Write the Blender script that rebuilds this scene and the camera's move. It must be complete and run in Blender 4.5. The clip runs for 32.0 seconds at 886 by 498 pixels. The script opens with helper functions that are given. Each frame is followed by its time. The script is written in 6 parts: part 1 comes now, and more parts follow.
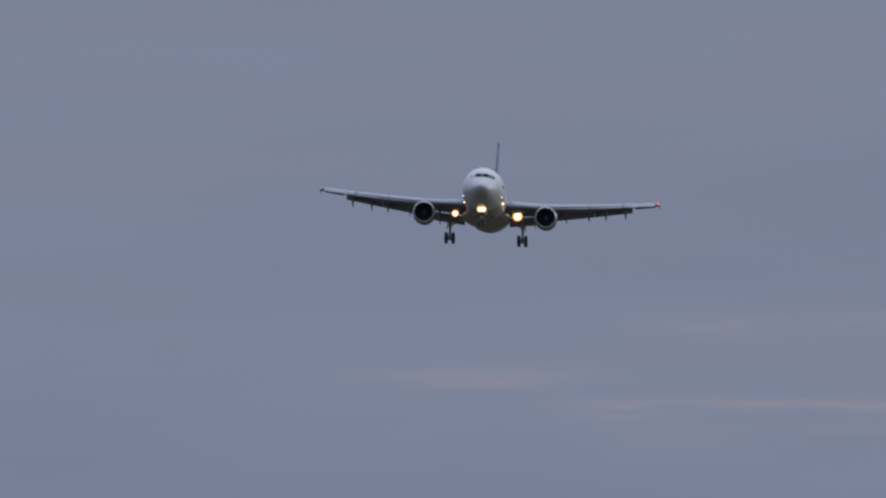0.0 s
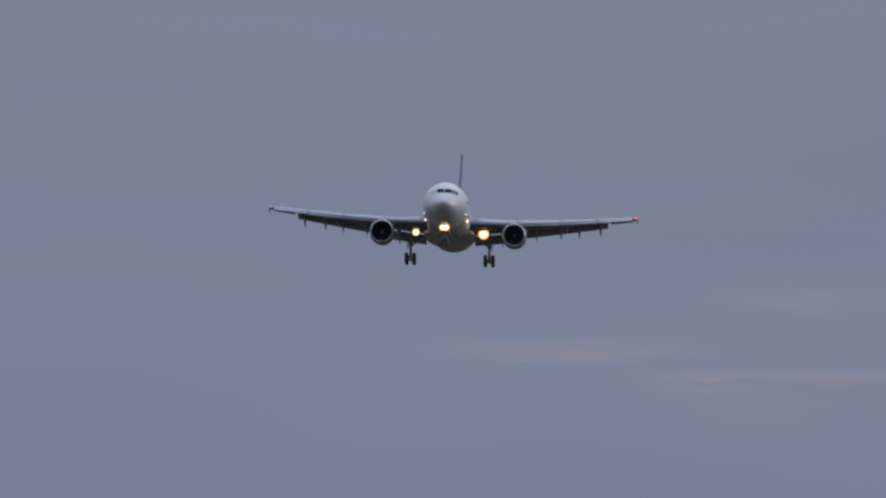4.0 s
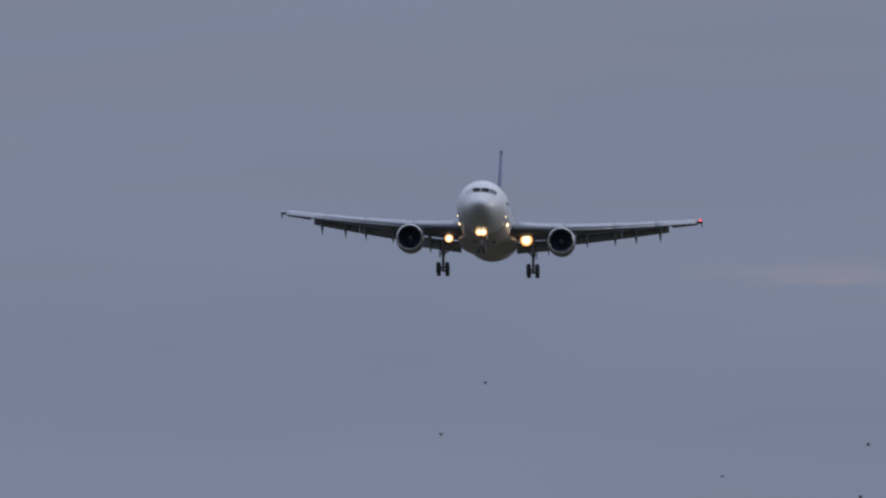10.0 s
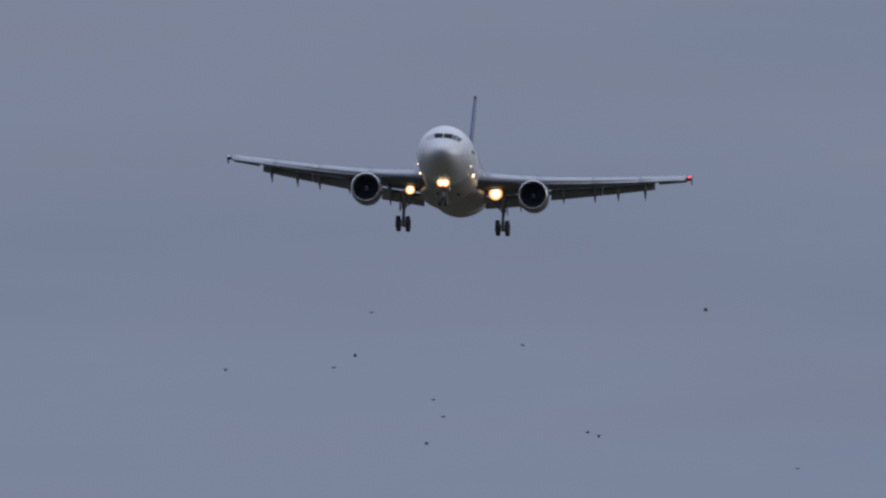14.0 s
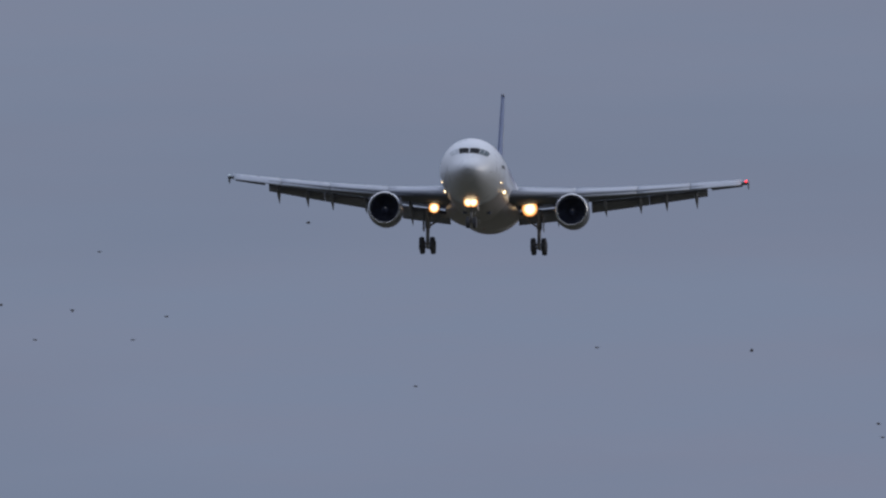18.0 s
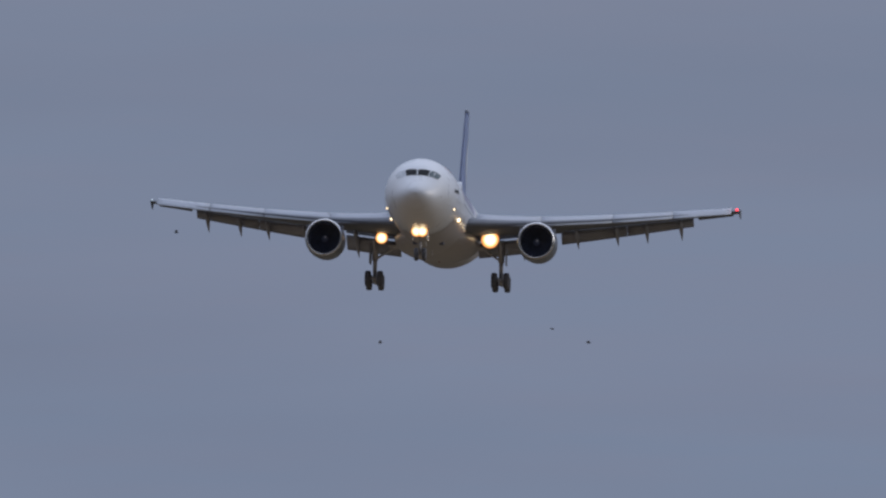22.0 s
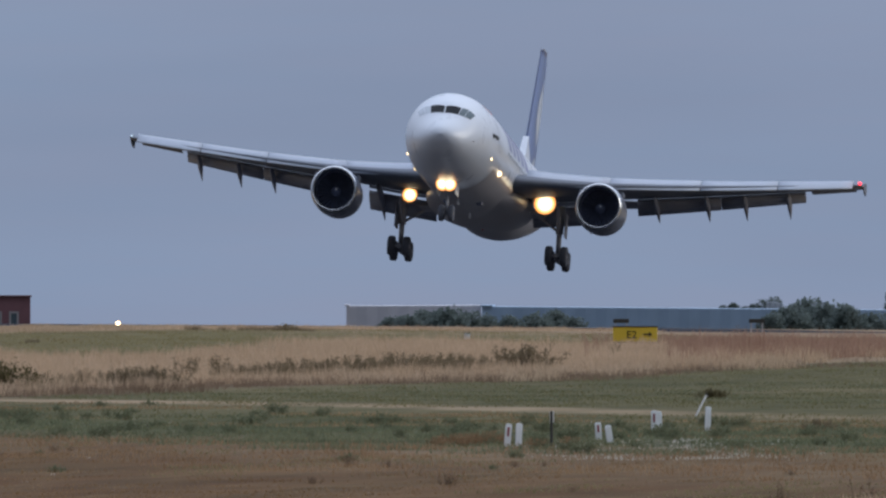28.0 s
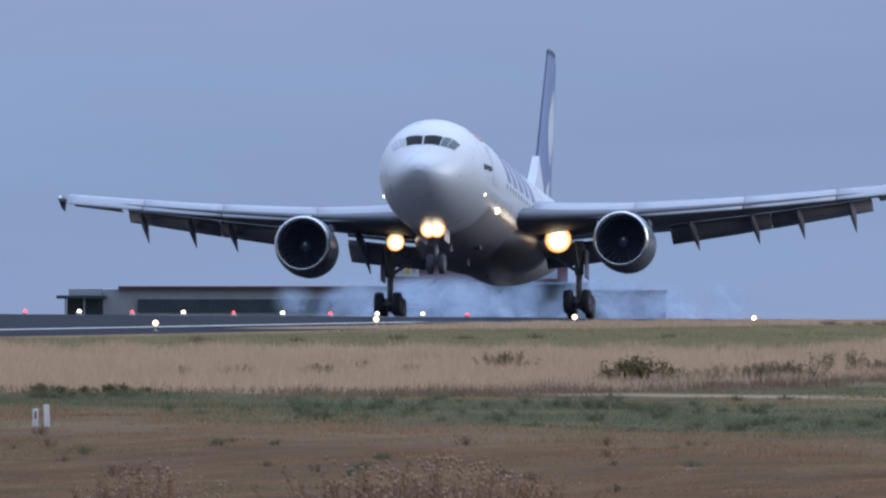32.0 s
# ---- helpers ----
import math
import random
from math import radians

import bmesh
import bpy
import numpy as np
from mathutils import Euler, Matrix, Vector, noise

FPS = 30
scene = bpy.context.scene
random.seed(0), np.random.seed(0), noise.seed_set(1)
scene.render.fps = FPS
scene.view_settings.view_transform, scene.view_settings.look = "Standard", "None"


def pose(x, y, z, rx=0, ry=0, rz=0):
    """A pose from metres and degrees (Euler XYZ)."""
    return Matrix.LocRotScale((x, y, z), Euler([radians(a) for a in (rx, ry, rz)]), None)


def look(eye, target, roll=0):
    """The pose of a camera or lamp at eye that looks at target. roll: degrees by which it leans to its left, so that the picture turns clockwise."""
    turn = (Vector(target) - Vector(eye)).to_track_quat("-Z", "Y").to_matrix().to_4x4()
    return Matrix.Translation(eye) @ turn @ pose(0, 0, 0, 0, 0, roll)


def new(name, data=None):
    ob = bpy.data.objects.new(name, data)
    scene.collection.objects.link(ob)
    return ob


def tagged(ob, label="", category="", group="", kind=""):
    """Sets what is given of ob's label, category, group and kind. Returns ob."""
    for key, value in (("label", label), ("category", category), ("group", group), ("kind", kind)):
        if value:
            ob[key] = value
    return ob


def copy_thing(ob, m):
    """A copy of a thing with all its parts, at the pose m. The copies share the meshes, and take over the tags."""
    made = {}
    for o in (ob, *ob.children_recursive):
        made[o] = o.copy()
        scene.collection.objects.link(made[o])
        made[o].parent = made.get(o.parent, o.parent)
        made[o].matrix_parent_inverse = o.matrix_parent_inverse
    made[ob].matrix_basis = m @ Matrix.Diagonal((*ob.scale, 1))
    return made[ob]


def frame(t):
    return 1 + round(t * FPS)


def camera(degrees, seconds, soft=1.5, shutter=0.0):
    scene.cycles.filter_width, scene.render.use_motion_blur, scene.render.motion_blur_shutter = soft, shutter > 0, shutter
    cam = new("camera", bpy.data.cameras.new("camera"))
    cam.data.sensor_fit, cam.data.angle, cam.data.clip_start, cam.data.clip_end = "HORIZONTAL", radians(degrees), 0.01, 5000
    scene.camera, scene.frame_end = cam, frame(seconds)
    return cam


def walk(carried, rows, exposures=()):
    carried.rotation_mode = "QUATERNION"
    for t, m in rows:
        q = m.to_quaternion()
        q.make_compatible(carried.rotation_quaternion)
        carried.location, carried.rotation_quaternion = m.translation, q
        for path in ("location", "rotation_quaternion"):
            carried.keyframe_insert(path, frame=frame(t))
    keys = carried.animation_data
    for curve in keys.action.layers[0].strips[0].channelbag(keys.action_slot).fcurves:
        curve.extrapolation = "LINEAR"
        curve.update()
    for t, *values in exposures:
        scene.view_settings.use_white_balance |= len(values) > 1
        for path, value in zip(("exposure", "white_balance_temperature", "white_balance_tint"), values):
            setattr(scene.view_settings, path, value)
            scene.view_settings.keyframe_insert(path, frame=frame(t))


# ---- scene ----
# a long lens on a stand beside the runway: it only pans and tilts
cam = camera(1.9113, 32.0, soft=2.4)
EYE = 3.3


def aim(turn, tilt):
    """The camera's pose: degrees to the right of the runway's line, and up."""
    return pose(0, 0, EYE, 90 + tilt, 0, -turn)


walk(cam, [
    (0, aim(-3.2228, 1.3556)),
    (0.5, aim(-3.2741, 1.3479)),
    (1, aim(-3.2787, 1.2916)),
    (1.5, aim(-3.2702, 1.2792)),
    (2, aim(-3.2838, 1.2927)),
    (2.5, aim(-3.3210, 1.3243)),
    (3, aim(-3.3379, 1.3338)),
    (3.5, aim(-3.3683, 1.3125)),
    (5.5, aim(-3.5632, 1.2801)),
    (6, aim(-3.6321, 1.2431)),
    (6.5, aim(-3.6745, 1.1970)),
    (7, aim(-3.7123, 1.2147)),
    (7.5, aim(-3.7475, 1.1560)),
    (8, aim(-3.7539, 1.1256)),
    (8.5, aim(-3.7745, 1.1221)),
    (9, aim(-3.8404, 1.1292)),
    (9.5, aim(-3.9264, 1.1304)),
    (10, aim(-3.9762, 1.1323)),
    (10.5, aim(-4.0234, 1.1145)),
    (11, aim(-4.1132, 1.0432)),
    (11.5, aim(-4.1320, 1.0433)),
    (12, aim(-4.1357, 1.1120)),
    (12.5, aim(-4.2168, 1.0291)),
    (13, aim(-4.2933, 0.9148)),
    (13.5, aim(-4.3277, 0.8746)),
    (14, aim(-4.3145, 0.8793)),
    (14.5, aim(-4.3308, 0.8851)),
    (15, aim(-4.3760, 0.8628)),
    (15.5, aim(-4.4874, 0.8607)),
    (17.5, aim(-4.7676, 0.7660)),
    (18, aim(-4.8867, 0.7244)),
    (18.5, aim(-4.9429, 0.7173)),
    (19, aim(-4.9847, 0.7076)),
    (19.5, aim(-5.0513, 0.6703)),
    (20, aim(-5.1001, 0.7047)),
    (20.5, aim(-5.1523, 0.7319)),
    (21, aim(-5.2382, 0.6546)),
    (21.5, aim(-5.3057, 0.5882)),
    (22, aim(-5.4351, 0.5536)),
    (22.5, aim(-5.5552, 0.5063)),
    (23, aim(-5.6110, 0.5113)),
    (23.5, aim(-5.7043, 0.4748)),
    (24, aim(-5.8358, 0.4696)),
    (24.5, aim(-5.9916, 0.4218)),
    (26.5, aim(-6.4842, 0.1292)),
    (27, aim(-6.6233, 0.0741)),
    (27.5, aim(-6.7810, 0.0301)),
    (28, aim(-6.9155, 0.0134)),
    (28.5, aim(-7.0797, -0.0202)),
    (29, aim(-7.2347, -0.0389)),
    (29.5, aim(-7.4008, -0.0277)),
    (30, aim(-7.5557, -0.0296)),
    (30.5, aim(-7.7238, -0.0492)),
    (31, aim(-7.8843, -0.0389)),
    (31.5, aim(-8.0785, -0.0202)),
    (32, aim(-8.2875, 0.0022)),
], exposures=[(0,0.11,6420,9),(21,0.13,6420,8),(24.5,0.21,6420,8),(26.5,0.34,6260,4),(28,0.54,6240,5),(30,0.77,5950,7),(31,0.86,5800,7),(32,0.76,5600,6)])

# ---- light: a dull dusk sky with a thin cloud deck, soft low sun ----
world = bpy.data.worlds.new("dusk_sky")
scene.world = world
world.use_nodes = True
wt = world.node_tree
wt.nodes.clear()


def wmath(op, a, b=None, clamp=False):
    n = wt.nodes.new("ShaderNodeMath")
    n.operation, n.use_clamp = op, clamp
    for i, v in enumerate((a, b)):
        if v is None:
            continue
        if isinstance(v, (int, float)):
            n.inputs[i].default_value = v
        else:
            wt.links.new(v, n.inputs[i])
    return n.outputs[0]


def wmix(fac, a, b, blend="MIX"):
    n = wt.nodes.new("ShaderNodeMix")
    n.data_type, n.blend_type = "RGBA", blend
    for i, v in ((0, fac), (6, a), (7, b)):
        if isinstance(v, (int, float)):
            n.inputs[i].default_value = v
        elif isinstance(v, tuple):
            n.inputs[i].default_value = (*v, 1)
        else:
            wt.links.new(v, n.inputs[i])
    return n.outputs[2]


sky = wt.nodes.new("ShaderNodeTexSky")
sky.sky_type, sky.sun_disc = "NISHITA", False
sky.sun_elevation, sky.sun_rotation = radians(18), radians(78)
sky.air_density, sky.dust_density, sky.ozone_density = 1.2, 2.0, 2.0
coord = wt.nodes.new("ShaderNodeTexCoord")
sep = wt.nodes.new("ShaderNodeSeparateXYZ")
wt.links.new(coord.outputs["Generated"], sep.inputs[0])
up = sep.outputs[2]
# the cloud deck: grey-blue, a little lighter and bluer at the skyline, lighter overhead
low = wmath("MULTIPLY", wmath("SUBTRACT", 0.028, up), 36.0, True)
high = wmath("POWER", wmath("MAXIMUM", wmath("SUBTRACT", up, 0.03), 0.0), 1.15)
deck = wmix(low, (0.187, 0.217, 0.309), (0.183, 0.224, 0.324))
deck = wmix(high, deck, (1.60, 1.70, 2.07))
# broad, faint, level bands
mp = wt.nodes.new("ShaderNodeMapping")
mp.inputs["Scale"].default_value = (38, 38, 330)
wt.links.new(coord.outputs["Generated"], mp.inputs[0])
nz = wt.nodes.new("ShaderNodeTexNoise")
nz.inputs["Scale"].default_value, nz.inputs["Detail"].default_value = 1.0, 6.0
nz.inputs["Roughness"].default_value = 0.62
wt.links.new(mp.outputs[0], nz.inputs[0])
deck = wmix(wmath("MULTIPLY", wmath("SUBTRACT", nz.outputs[0], 0.38, True), 1.5, True), deck, (0.207, 0.214, 0.296))
# wider, darker drifts
mp3 = wt.nodes.new("ShaderNodeMapping")
mp3.inputs["Scale"].default_value = (17, 17, 120)
wt.links.new(coord.outputs["Generated"], mp3.inputs[0])
nz3 = wt.nodes.new("ShaderNodeTexNoise")
nz3.inputs["Scale"].default_value, nz3.inputs["Detail"].default_value = 1.0, 4.0
wt.links.new(mp3.outputs[0], nz3.inputs[0])
deck = wmix(wmath("MULTIPLY", wmath("SUBTRACT", nz3.outputs[0], 0.42, True), 2.1, True), deck, (0.152, 0.185, 0.271))
# thin warm streaks of cloud low over the approach: height, west and east end, thickness, strength
mp2 = wt.nodes.new("ShaderNodeMapping")
mp2.inputs["Scale"].default_value = (150, 150, 900)
wt.links.new(coord.outputs["Generated"], mp2.inputs[0])
nz2 = wt.nodes.new("ShaderNodeTexNoise")
nz2.inputs["Scale"].default_value, nz2.inputs["Detail"].default_value = 1.0, 5.0
wt.links.new(mp2.outputs[0], nz2.inputs[0])
bent = wmath("ADD", up, wmath("MULTIPLY", wmath("SUBTRACT", nz2.outputs[0], 0.5), 0.0016))
broken = wmath("MULTIPLY", wmath("SUBTRACT", nz2.outputs[0], 0.30), 3.2, True)
for level, west, east, thick, much in ((0.0177, -0.0535, 0.02, 0.00034, 0.52), (0.01890, -0.0612, -0.0485, 0.00036, 0.30), (0.0209, -0.0500, 0.02, 0.0006, 0.22), (0.0168, -0.0520, -0.03, 0.0009, 0.16)):
    near = wmath("SUBTRACT", 1.0, wmath("DIVIDE", wmath("ABSOLUTE", wmath("SUBTRACT", bent, level)), thick * 1.5), True)
    ends = wmath("MULTIPLY", wmath("MULTIPLY", wmath("SUBTRACT", sep.outputs[0], west), 220.0, True), wmath("MULTIPLY", wmath("SUBTRACT", east, sep.outputs[0]), 220.0, True))
    streak = wmath("MULTIPLY", wmath("MULTIPLY", wmath("MULTIPLY", near, ends), broken), much)
    deck = wmix(streak, deck, (0.36, 0.29, 0.31))
# the sky behind the stand, away from the afterglow, is dimmer
away = wmath("MULTIPLY_ADD", wmath("MINIMUM", sep.outputs[1], 0.3), 0.74)
away.node.inputs[2].default_value = 0.812
deck = wmix(1.0, deck, away, "MULTIPLY")
bgs = wt.nodes.new("ShaderNodeBackground")
bgs.inputs["Strength"].default_value = 0.05
wt.links.new(sky.outputs[0], bgs.inputs[0])
bgd = wt.nodes.new("ShaderNodeBackground")
bgd.inputs["Strength"].default_value = 1.0
wt.links.new(deck, bgd.inputs[0])
mixs = wt.nodes.new("ShaderNodeMixShader")
mixs.inputs[0].default_value = 0.9
wt.links.new(bgs.outputs[0], mixs.inputs[1])
wt.links.new(bgd.outputs[0], mixs.inputs[2])
wout = wt.nodes.new("ShaderNodeOutputWorld")
wt.links.new(mixs.outputs[0], wout.inputs[0])

sun_data = bpy.data.lights.new("sun", "SUN")
sun_data.energy, sun_data.angle, sun_data.color = 0.50, radians(30), (1.0, 0.90, 0.80)
sun = new("sun", sun_data)
sun.matrix_basis = look((0, 0, 60), (-58.7, -12.5, 40.5))

# ---- materials ----
def material(name, base, rough=0.5, metal=0.0, var=0.12, scale=3.0, bump=0.0, second=None, detail=6.0, emit=None, coat=0.0):
    """A surface with two scales of colour variation, worn gloss and fine relief."""
    m = bpy.data.materials.new(name)
    m.use_nodes = True
    t = m.node_tree
    b = t.nodes["Principled BSDF"]
    tc = t.nodes.new("ShaderNodeTexCoord")
    n1 = t.nodes.new("ShaderNodeTexNoise")
    n1.inputs["Scale"].default_value, n1.inputs["Detail"].default_value = scale, detail
    n2 = t.nodes.new("ShaderNodeTexNoise")
    n2.inputs["Scale"].default_value, n2.inputs["Detail"].default_value = scale * 0.13, 3.0
    for n in (n1, n2):
        t.links.new(tc.outputs["Object"], n.inputs["Vector"])
    mixn = t.nodes.new("ShaderNodeMath")
    mixn.operation = "MULTIPLY_ADD"
    mixn.inputs[1].default_value = 0.5
    half = t.nodes.new("ShaderNodeMath")
    half.operation = "MULTIPLY"
    half.inputs[1].default_value = 0.5
    t.links.new(n2.outputs[0], half.inputs[0])
    t.links.new(n1.outputs[0], mixn.inputs[0])
    t.links.new(half.outputs[0], mixn.inputs[2])
    r = t.nodes.new("ShaderNodeValToRGB")
    r.color_ramp.elements[0].position, r.color_ramp.elements[1].position = 0.33, 0.67
    lo = second or tuple(c * (1 - var) for c in base)
    hi = base if second else tuple(min(1, c * (1 + var)) for c in base)
    r.color_ramp.elements[0].color, r.color_ramp.elements[1].color = (*lo, 1), (*hi, 1)
    t.links.new(mixn.outputs[0], r.inputs[0])
    t.links.new(r.outputs[0], b.inputs["Base Color"])
    b.inputs["Roughness"].default_value, b.inputs["Metallic"].default_value = rough, metal
    b.inputs["Coat Weight"].default_value, b.inputs["Coat Roughness"].default_value = coat, 0.22
    rr = t.nodes.new("ShaderNodeMapRange")
    rr.inputs["To Min"].default_value, rr.inputs["To Max"].default_value = max(0.02, rough - 0.1), min(1, rough + 0.1)
    t.links.new(n1.outputs[0], rr.inputs["Value"])
    t.links.new(rr.outputs[0], b.inputs["Roughness"])
    if bump:
        bp = t.nodes.new("ShaderNodeBump")
        bp.inputs["Strength"].default_value, bp.inputs["Distance"].default_value = 0.6, bump
        t.links.new(n1.outputs[0], bp.inputs["Height"])
        t.links.new(bp.outputs[0], b.inputs["Normal"])
    if emit:
        b.inputs["Emission Color"].default_value = (*emit[0], 1)
        b.inputs["Emission Strength"].default_value = emit[1]
    return m


def lamp_mat(name, color, strength, rim=None):
    """A lit lens; with rim, hot in the middle and of the rim's colour and a weaker glow round it."""
    m = bpy.data.materials.new(name)
    m.use_nodes = True
    t = m.node_tree
    b = t.nodes["Principled BSDF"]
    b.inputs["Base Color"].default_value = (*color, 1)
    b.inputs["Emission Color"].default_value = (*color, 1)
    b.inputs["Emission Strength"].default_value = strength
    b.inputs["Roughness"].default_value = 0.2
    if rim:
        tc = t.nodes.new("ShaderNodeTexCoord")
        vm = t.nodes.new("ShaderNodeVectorMath")
        vm.operation = "SUBTRACT"
        vm.inputs[1].default_value = (0.5, 0.5, 0.5)
        t.links.new(tc.outputs["Generated"], vm.inputs[0])
        vs = t.nodes.new("ShaderNodeVectorMath")
        vs.operation = "MULTIPLY"
        vs.inputs[1].default_value = (2, 0, 2)
        t.links.new(vm.outputs[0], vs.inputs[0])
        ln = t.nodes.new("ShaderNodeVectorMath")
        ln.operation = "LENGTH"
        t.links.new(vs.outputs[0], ln.inputs[0])
        r = t.nodes.new("ShaderNodeValToRGB")
        r.color_ramp.elements[0].position, r.color_ramp.elements[0].color = 0.4, (*color, 1)
        r.color_ramp.elements[1].position, r.color_ramp.elements[1].color = 0.95, (*rim[0], 1)
        t.links.new(ln.outputs["Value"], r.inputs[0])
        t.links.new(r.outputs[0], b.inputs["Emission Color"])
        mr = t.nodes.new("ShaderNodeMapRange")
        mr.interpolation_type = "SMOOTHSTEP"
        mr.inputs["From Min"].default_value, mr.inputs["From Max"].default_value = 0.40, 0.92
        mr.inputs["To Min"].default_value, mr.inputs["To Max"].default_value = strength, rim[1]
        t.links.new(ln.outputs["Value"], mr.inputs["Value"])
        t.links.new(mr.outputs[0], b.inputs["Emission Strength"])
    return m


def leaf_mat(name, dark, light, rough=0.75, through_part=0.45):
    """Foliage and grass: each piece has its own tone."""
    m = bpy.data.materials.new(name)
    m.use_nodes = True
    t = m.node_tree
    b = t.nodes["Principled BSDF"]
    g = t.nodes.new("ShaderNodeNewGeometry")
    tc = t.nodes.new("ShaderNodeTexCoord")
    nz = t.nodes.new("ShaderNodeTexNoise")
    nz.inputs["Scale"].default_value = 0.11
    t.links.new(tc.outputs["Object"], nz.inputs[0])
    a = t.nodes.new("ShaderNodeMath")
    a.operation = "MULTIPLY_ADD"
    a.inputs[1].default_value = 0.4
    s = t.nodes.new("ShaderNodeMath")
    s.operation = "MULTIPLY_ADD"
    s.inputs[1].default_value, s.inputs[2].default_value = 1.8, -0.65
    t.links.new(nz.outputs[0], s.inputs[0])
    t.links.new(g.outputs["Random Per Island"], a.inputs[0])
    # tone by clump, about a foot across
    n2 = t.nodes.new("ShaderNodeTexNoise")
    n2.inputs["Scale"].default_value, n2.inputs["Detail"].default_value = 1.1, 2.0
    t.links.new(tc.outputs["Object"], n2.inputs[0])
    c = t.nodes.new("ShaderNodeMath")
    c.operation = "MULTIPLY_ADD"
    c.inputs[1].default_value = 1.5
    t.links.new(n2.outputs[0], c.inputs[0])
    s.inputs[2].default_value = -1.3
    t.links.new(s.outputs[0], c.inputs[2])
    t.links.new(c.outputs[0], a.inputs[2])
    r = t.nodes.new("ShaderNodeValToRGB")
    r.color_ramp.elements[0].color, r.color_ramp.elements[1].color = (*dark, 1), (*light, 1)
    t.links.new(a.outputs[0], r.inputs[0])
    t.links.new(r.outputs[0], b.inputs["Base Color"])
    b.inputs["Roughness"].default_value = rough
    b.inputs["Specular IOR Level"].default_value = 0.2
    # thin blades and leaves let light through
    tl = t.nodes.new("ShaderNodeBsdfTranslucent")
    t.links.new(r.outputs[0], tl.inputs[0])
    mx = t.nodes.new("ShaderNodeMixShader")
    mx.inputs[0].default_value = through_part
    t.links.new(b.outputs[0], mx.inputs[1])
    t.links.new(tl.outputs[0], mx.inputs[2])
    t.links.new(mx.outputs[0], t.nodes["Material Output"].inputs[0])
    return m


M_WHITE = material("white_aircraft_paint", (0.75, 0.79, 0.86), 0.30, 0, 0.04, 0.6, coat=0.3)
M_BELLY = material("grey_belly_paint", (0.45, 0.435, 0.45), 0.38, 0, 0.12, 0.8)
M_WING = material("grey_wing_paint", (0.195, 0.212, 0.25), 0.6, 0.0, 0.08, 0.9)
M_WING.node_tree.nodes["Principled BSDF"].inputs["Specular IOR Level"].default_value = 0.15
M_FLAP = material("flap_grey", (0.32, 0.335, 0.39), 0.5, 0.1, 0.14, 1.3)
M_METAL = material("polished_aluminium", (0.72, 0.73, 0.75), 0.22, 0.95, 0.06, 2.0)
M_NAC = material("nacelle_paint", (0.24, 0.26, 0.31), 0.3, 0.3, 0.06, 1.0)
M_DARK = material("dark_intake", (0.15, 0.175, 0.26), 0.5, 0.2, 0.2, 3.0)
M_STEEL = material("gear_steel", (0.50, 0.50, 0.53), 0.42, 0.1, 0.15, 4.0)
M_RUB = material("tyre_rubber", (0.13, 0.138, 0.165), 0.8, 0, 0.2, 6.0, 0.004)
M_BLUE = material("tail_blue", (0.19, 0.25, 0.45), 0.32, 0, 0.08, 0.7)
M_PURP = material("marking_blue", (0.24, 0.25, 0.44), 0.35, 0, 0.08, 2.0)
M_EMBL = material("emblem_red", (0.55, 0.26, 0.28), 0.35, 0, 0.2, 2.0)
M_SGLASS = material("side_pane_glass", (0.10, 0.14, 0.16), 0.15, 0, 0.1, 2.0)
# starboard panes: the sky's reflection is painted in as a pale colour
M_SKYPANE = material("sky_reflection_pane_glass", (0.58, 0.63, 0.70), 0.15, 0, 0.1, 2.0)
M_SLAT = material("pale_slat_paint", (0.48, 0.525, 0.61), 0.5, 0.0, 0.05, 0.9)
M_GLASS = material("cockpit_glass", (0.012, 0.014, 0.02), 0.08, 0, 0.1, 2.0)
M_GLASS.node_tree.nodes["Principled BSDF"].inputs["Specular IOR Level"].default_value = 0.12
# the orange rim paints a halo of glare round the hot middle
M_LAND = lamp_mat("landing_lamp_glare", (1.0, 0.82, 0.50), 2.6, ((1.0, 0.33, 0.045), 0.9))
M_LAND2 = lamp_mat("side_lamp_glow", (1.0, 0.84, 0.58), 3.5, ((1.0, 0.55, 0.18), 0.9))
M_NAVR = lamp_mat("red_navigation_glow", (1.0, 0.03, 0.05), 2.6)
M_BEAC = lamp_mat("red_beacon_glow", (0.25, 0.03, 0.03), 0.02)
M_NAVG = lamp_mat("green_navigation_glow", (0.55, 0.68, 0.80), 0.5)
M_FAN = material("fan_blade_metal", (0.095, 0.11, 0.165), 0.85, 0.2, 0.2, 3.0)
M_EDGE = lamp_mat("edge_lamp_glow", (1.0, 0.80, 0.52), 6.0, ((1.0, 0.50, 0.15), 1.4))
M_CRED = lamp_mat("red_centre_lamp_glow", (1.0, 0.05, 0.05), 2.4)
M_CWHT = lamp_mat("white_centre_lamp_glow", (1.0, 0.74, 0.44), 3.0)

M_ASPH = material("runway_asphalt", (0.028, 0.030, 0.038), 0.9, 0, 0.25, 0.35, 0.003)
M_ASPH.node_tree.nodes["Principled BSDF"].inputs["Specular IOR Level"].default_value = 0.08
M_LINE = material("white_road_paint", (0.62, 0.62, 0.60), 0.7, 0, 0.15, 1.0)
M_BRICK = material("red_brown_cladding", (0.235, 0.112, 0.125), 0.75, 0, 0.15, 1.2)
M_GREYW = material("pale_grey_cladding", (0.56, 0.58, 0.62), 0.6, 0, 0.1, 0.6)
M_BEIGE = material("beige_cladding", (0.72, 0.69, 0.73), 0.7, 0, 0.1, 0.5)
M_BLUEW = material("blue_grey_sheeting", (0.40, 0.52, 0.68), 0.6, 0.1, 0.12, 0.3)
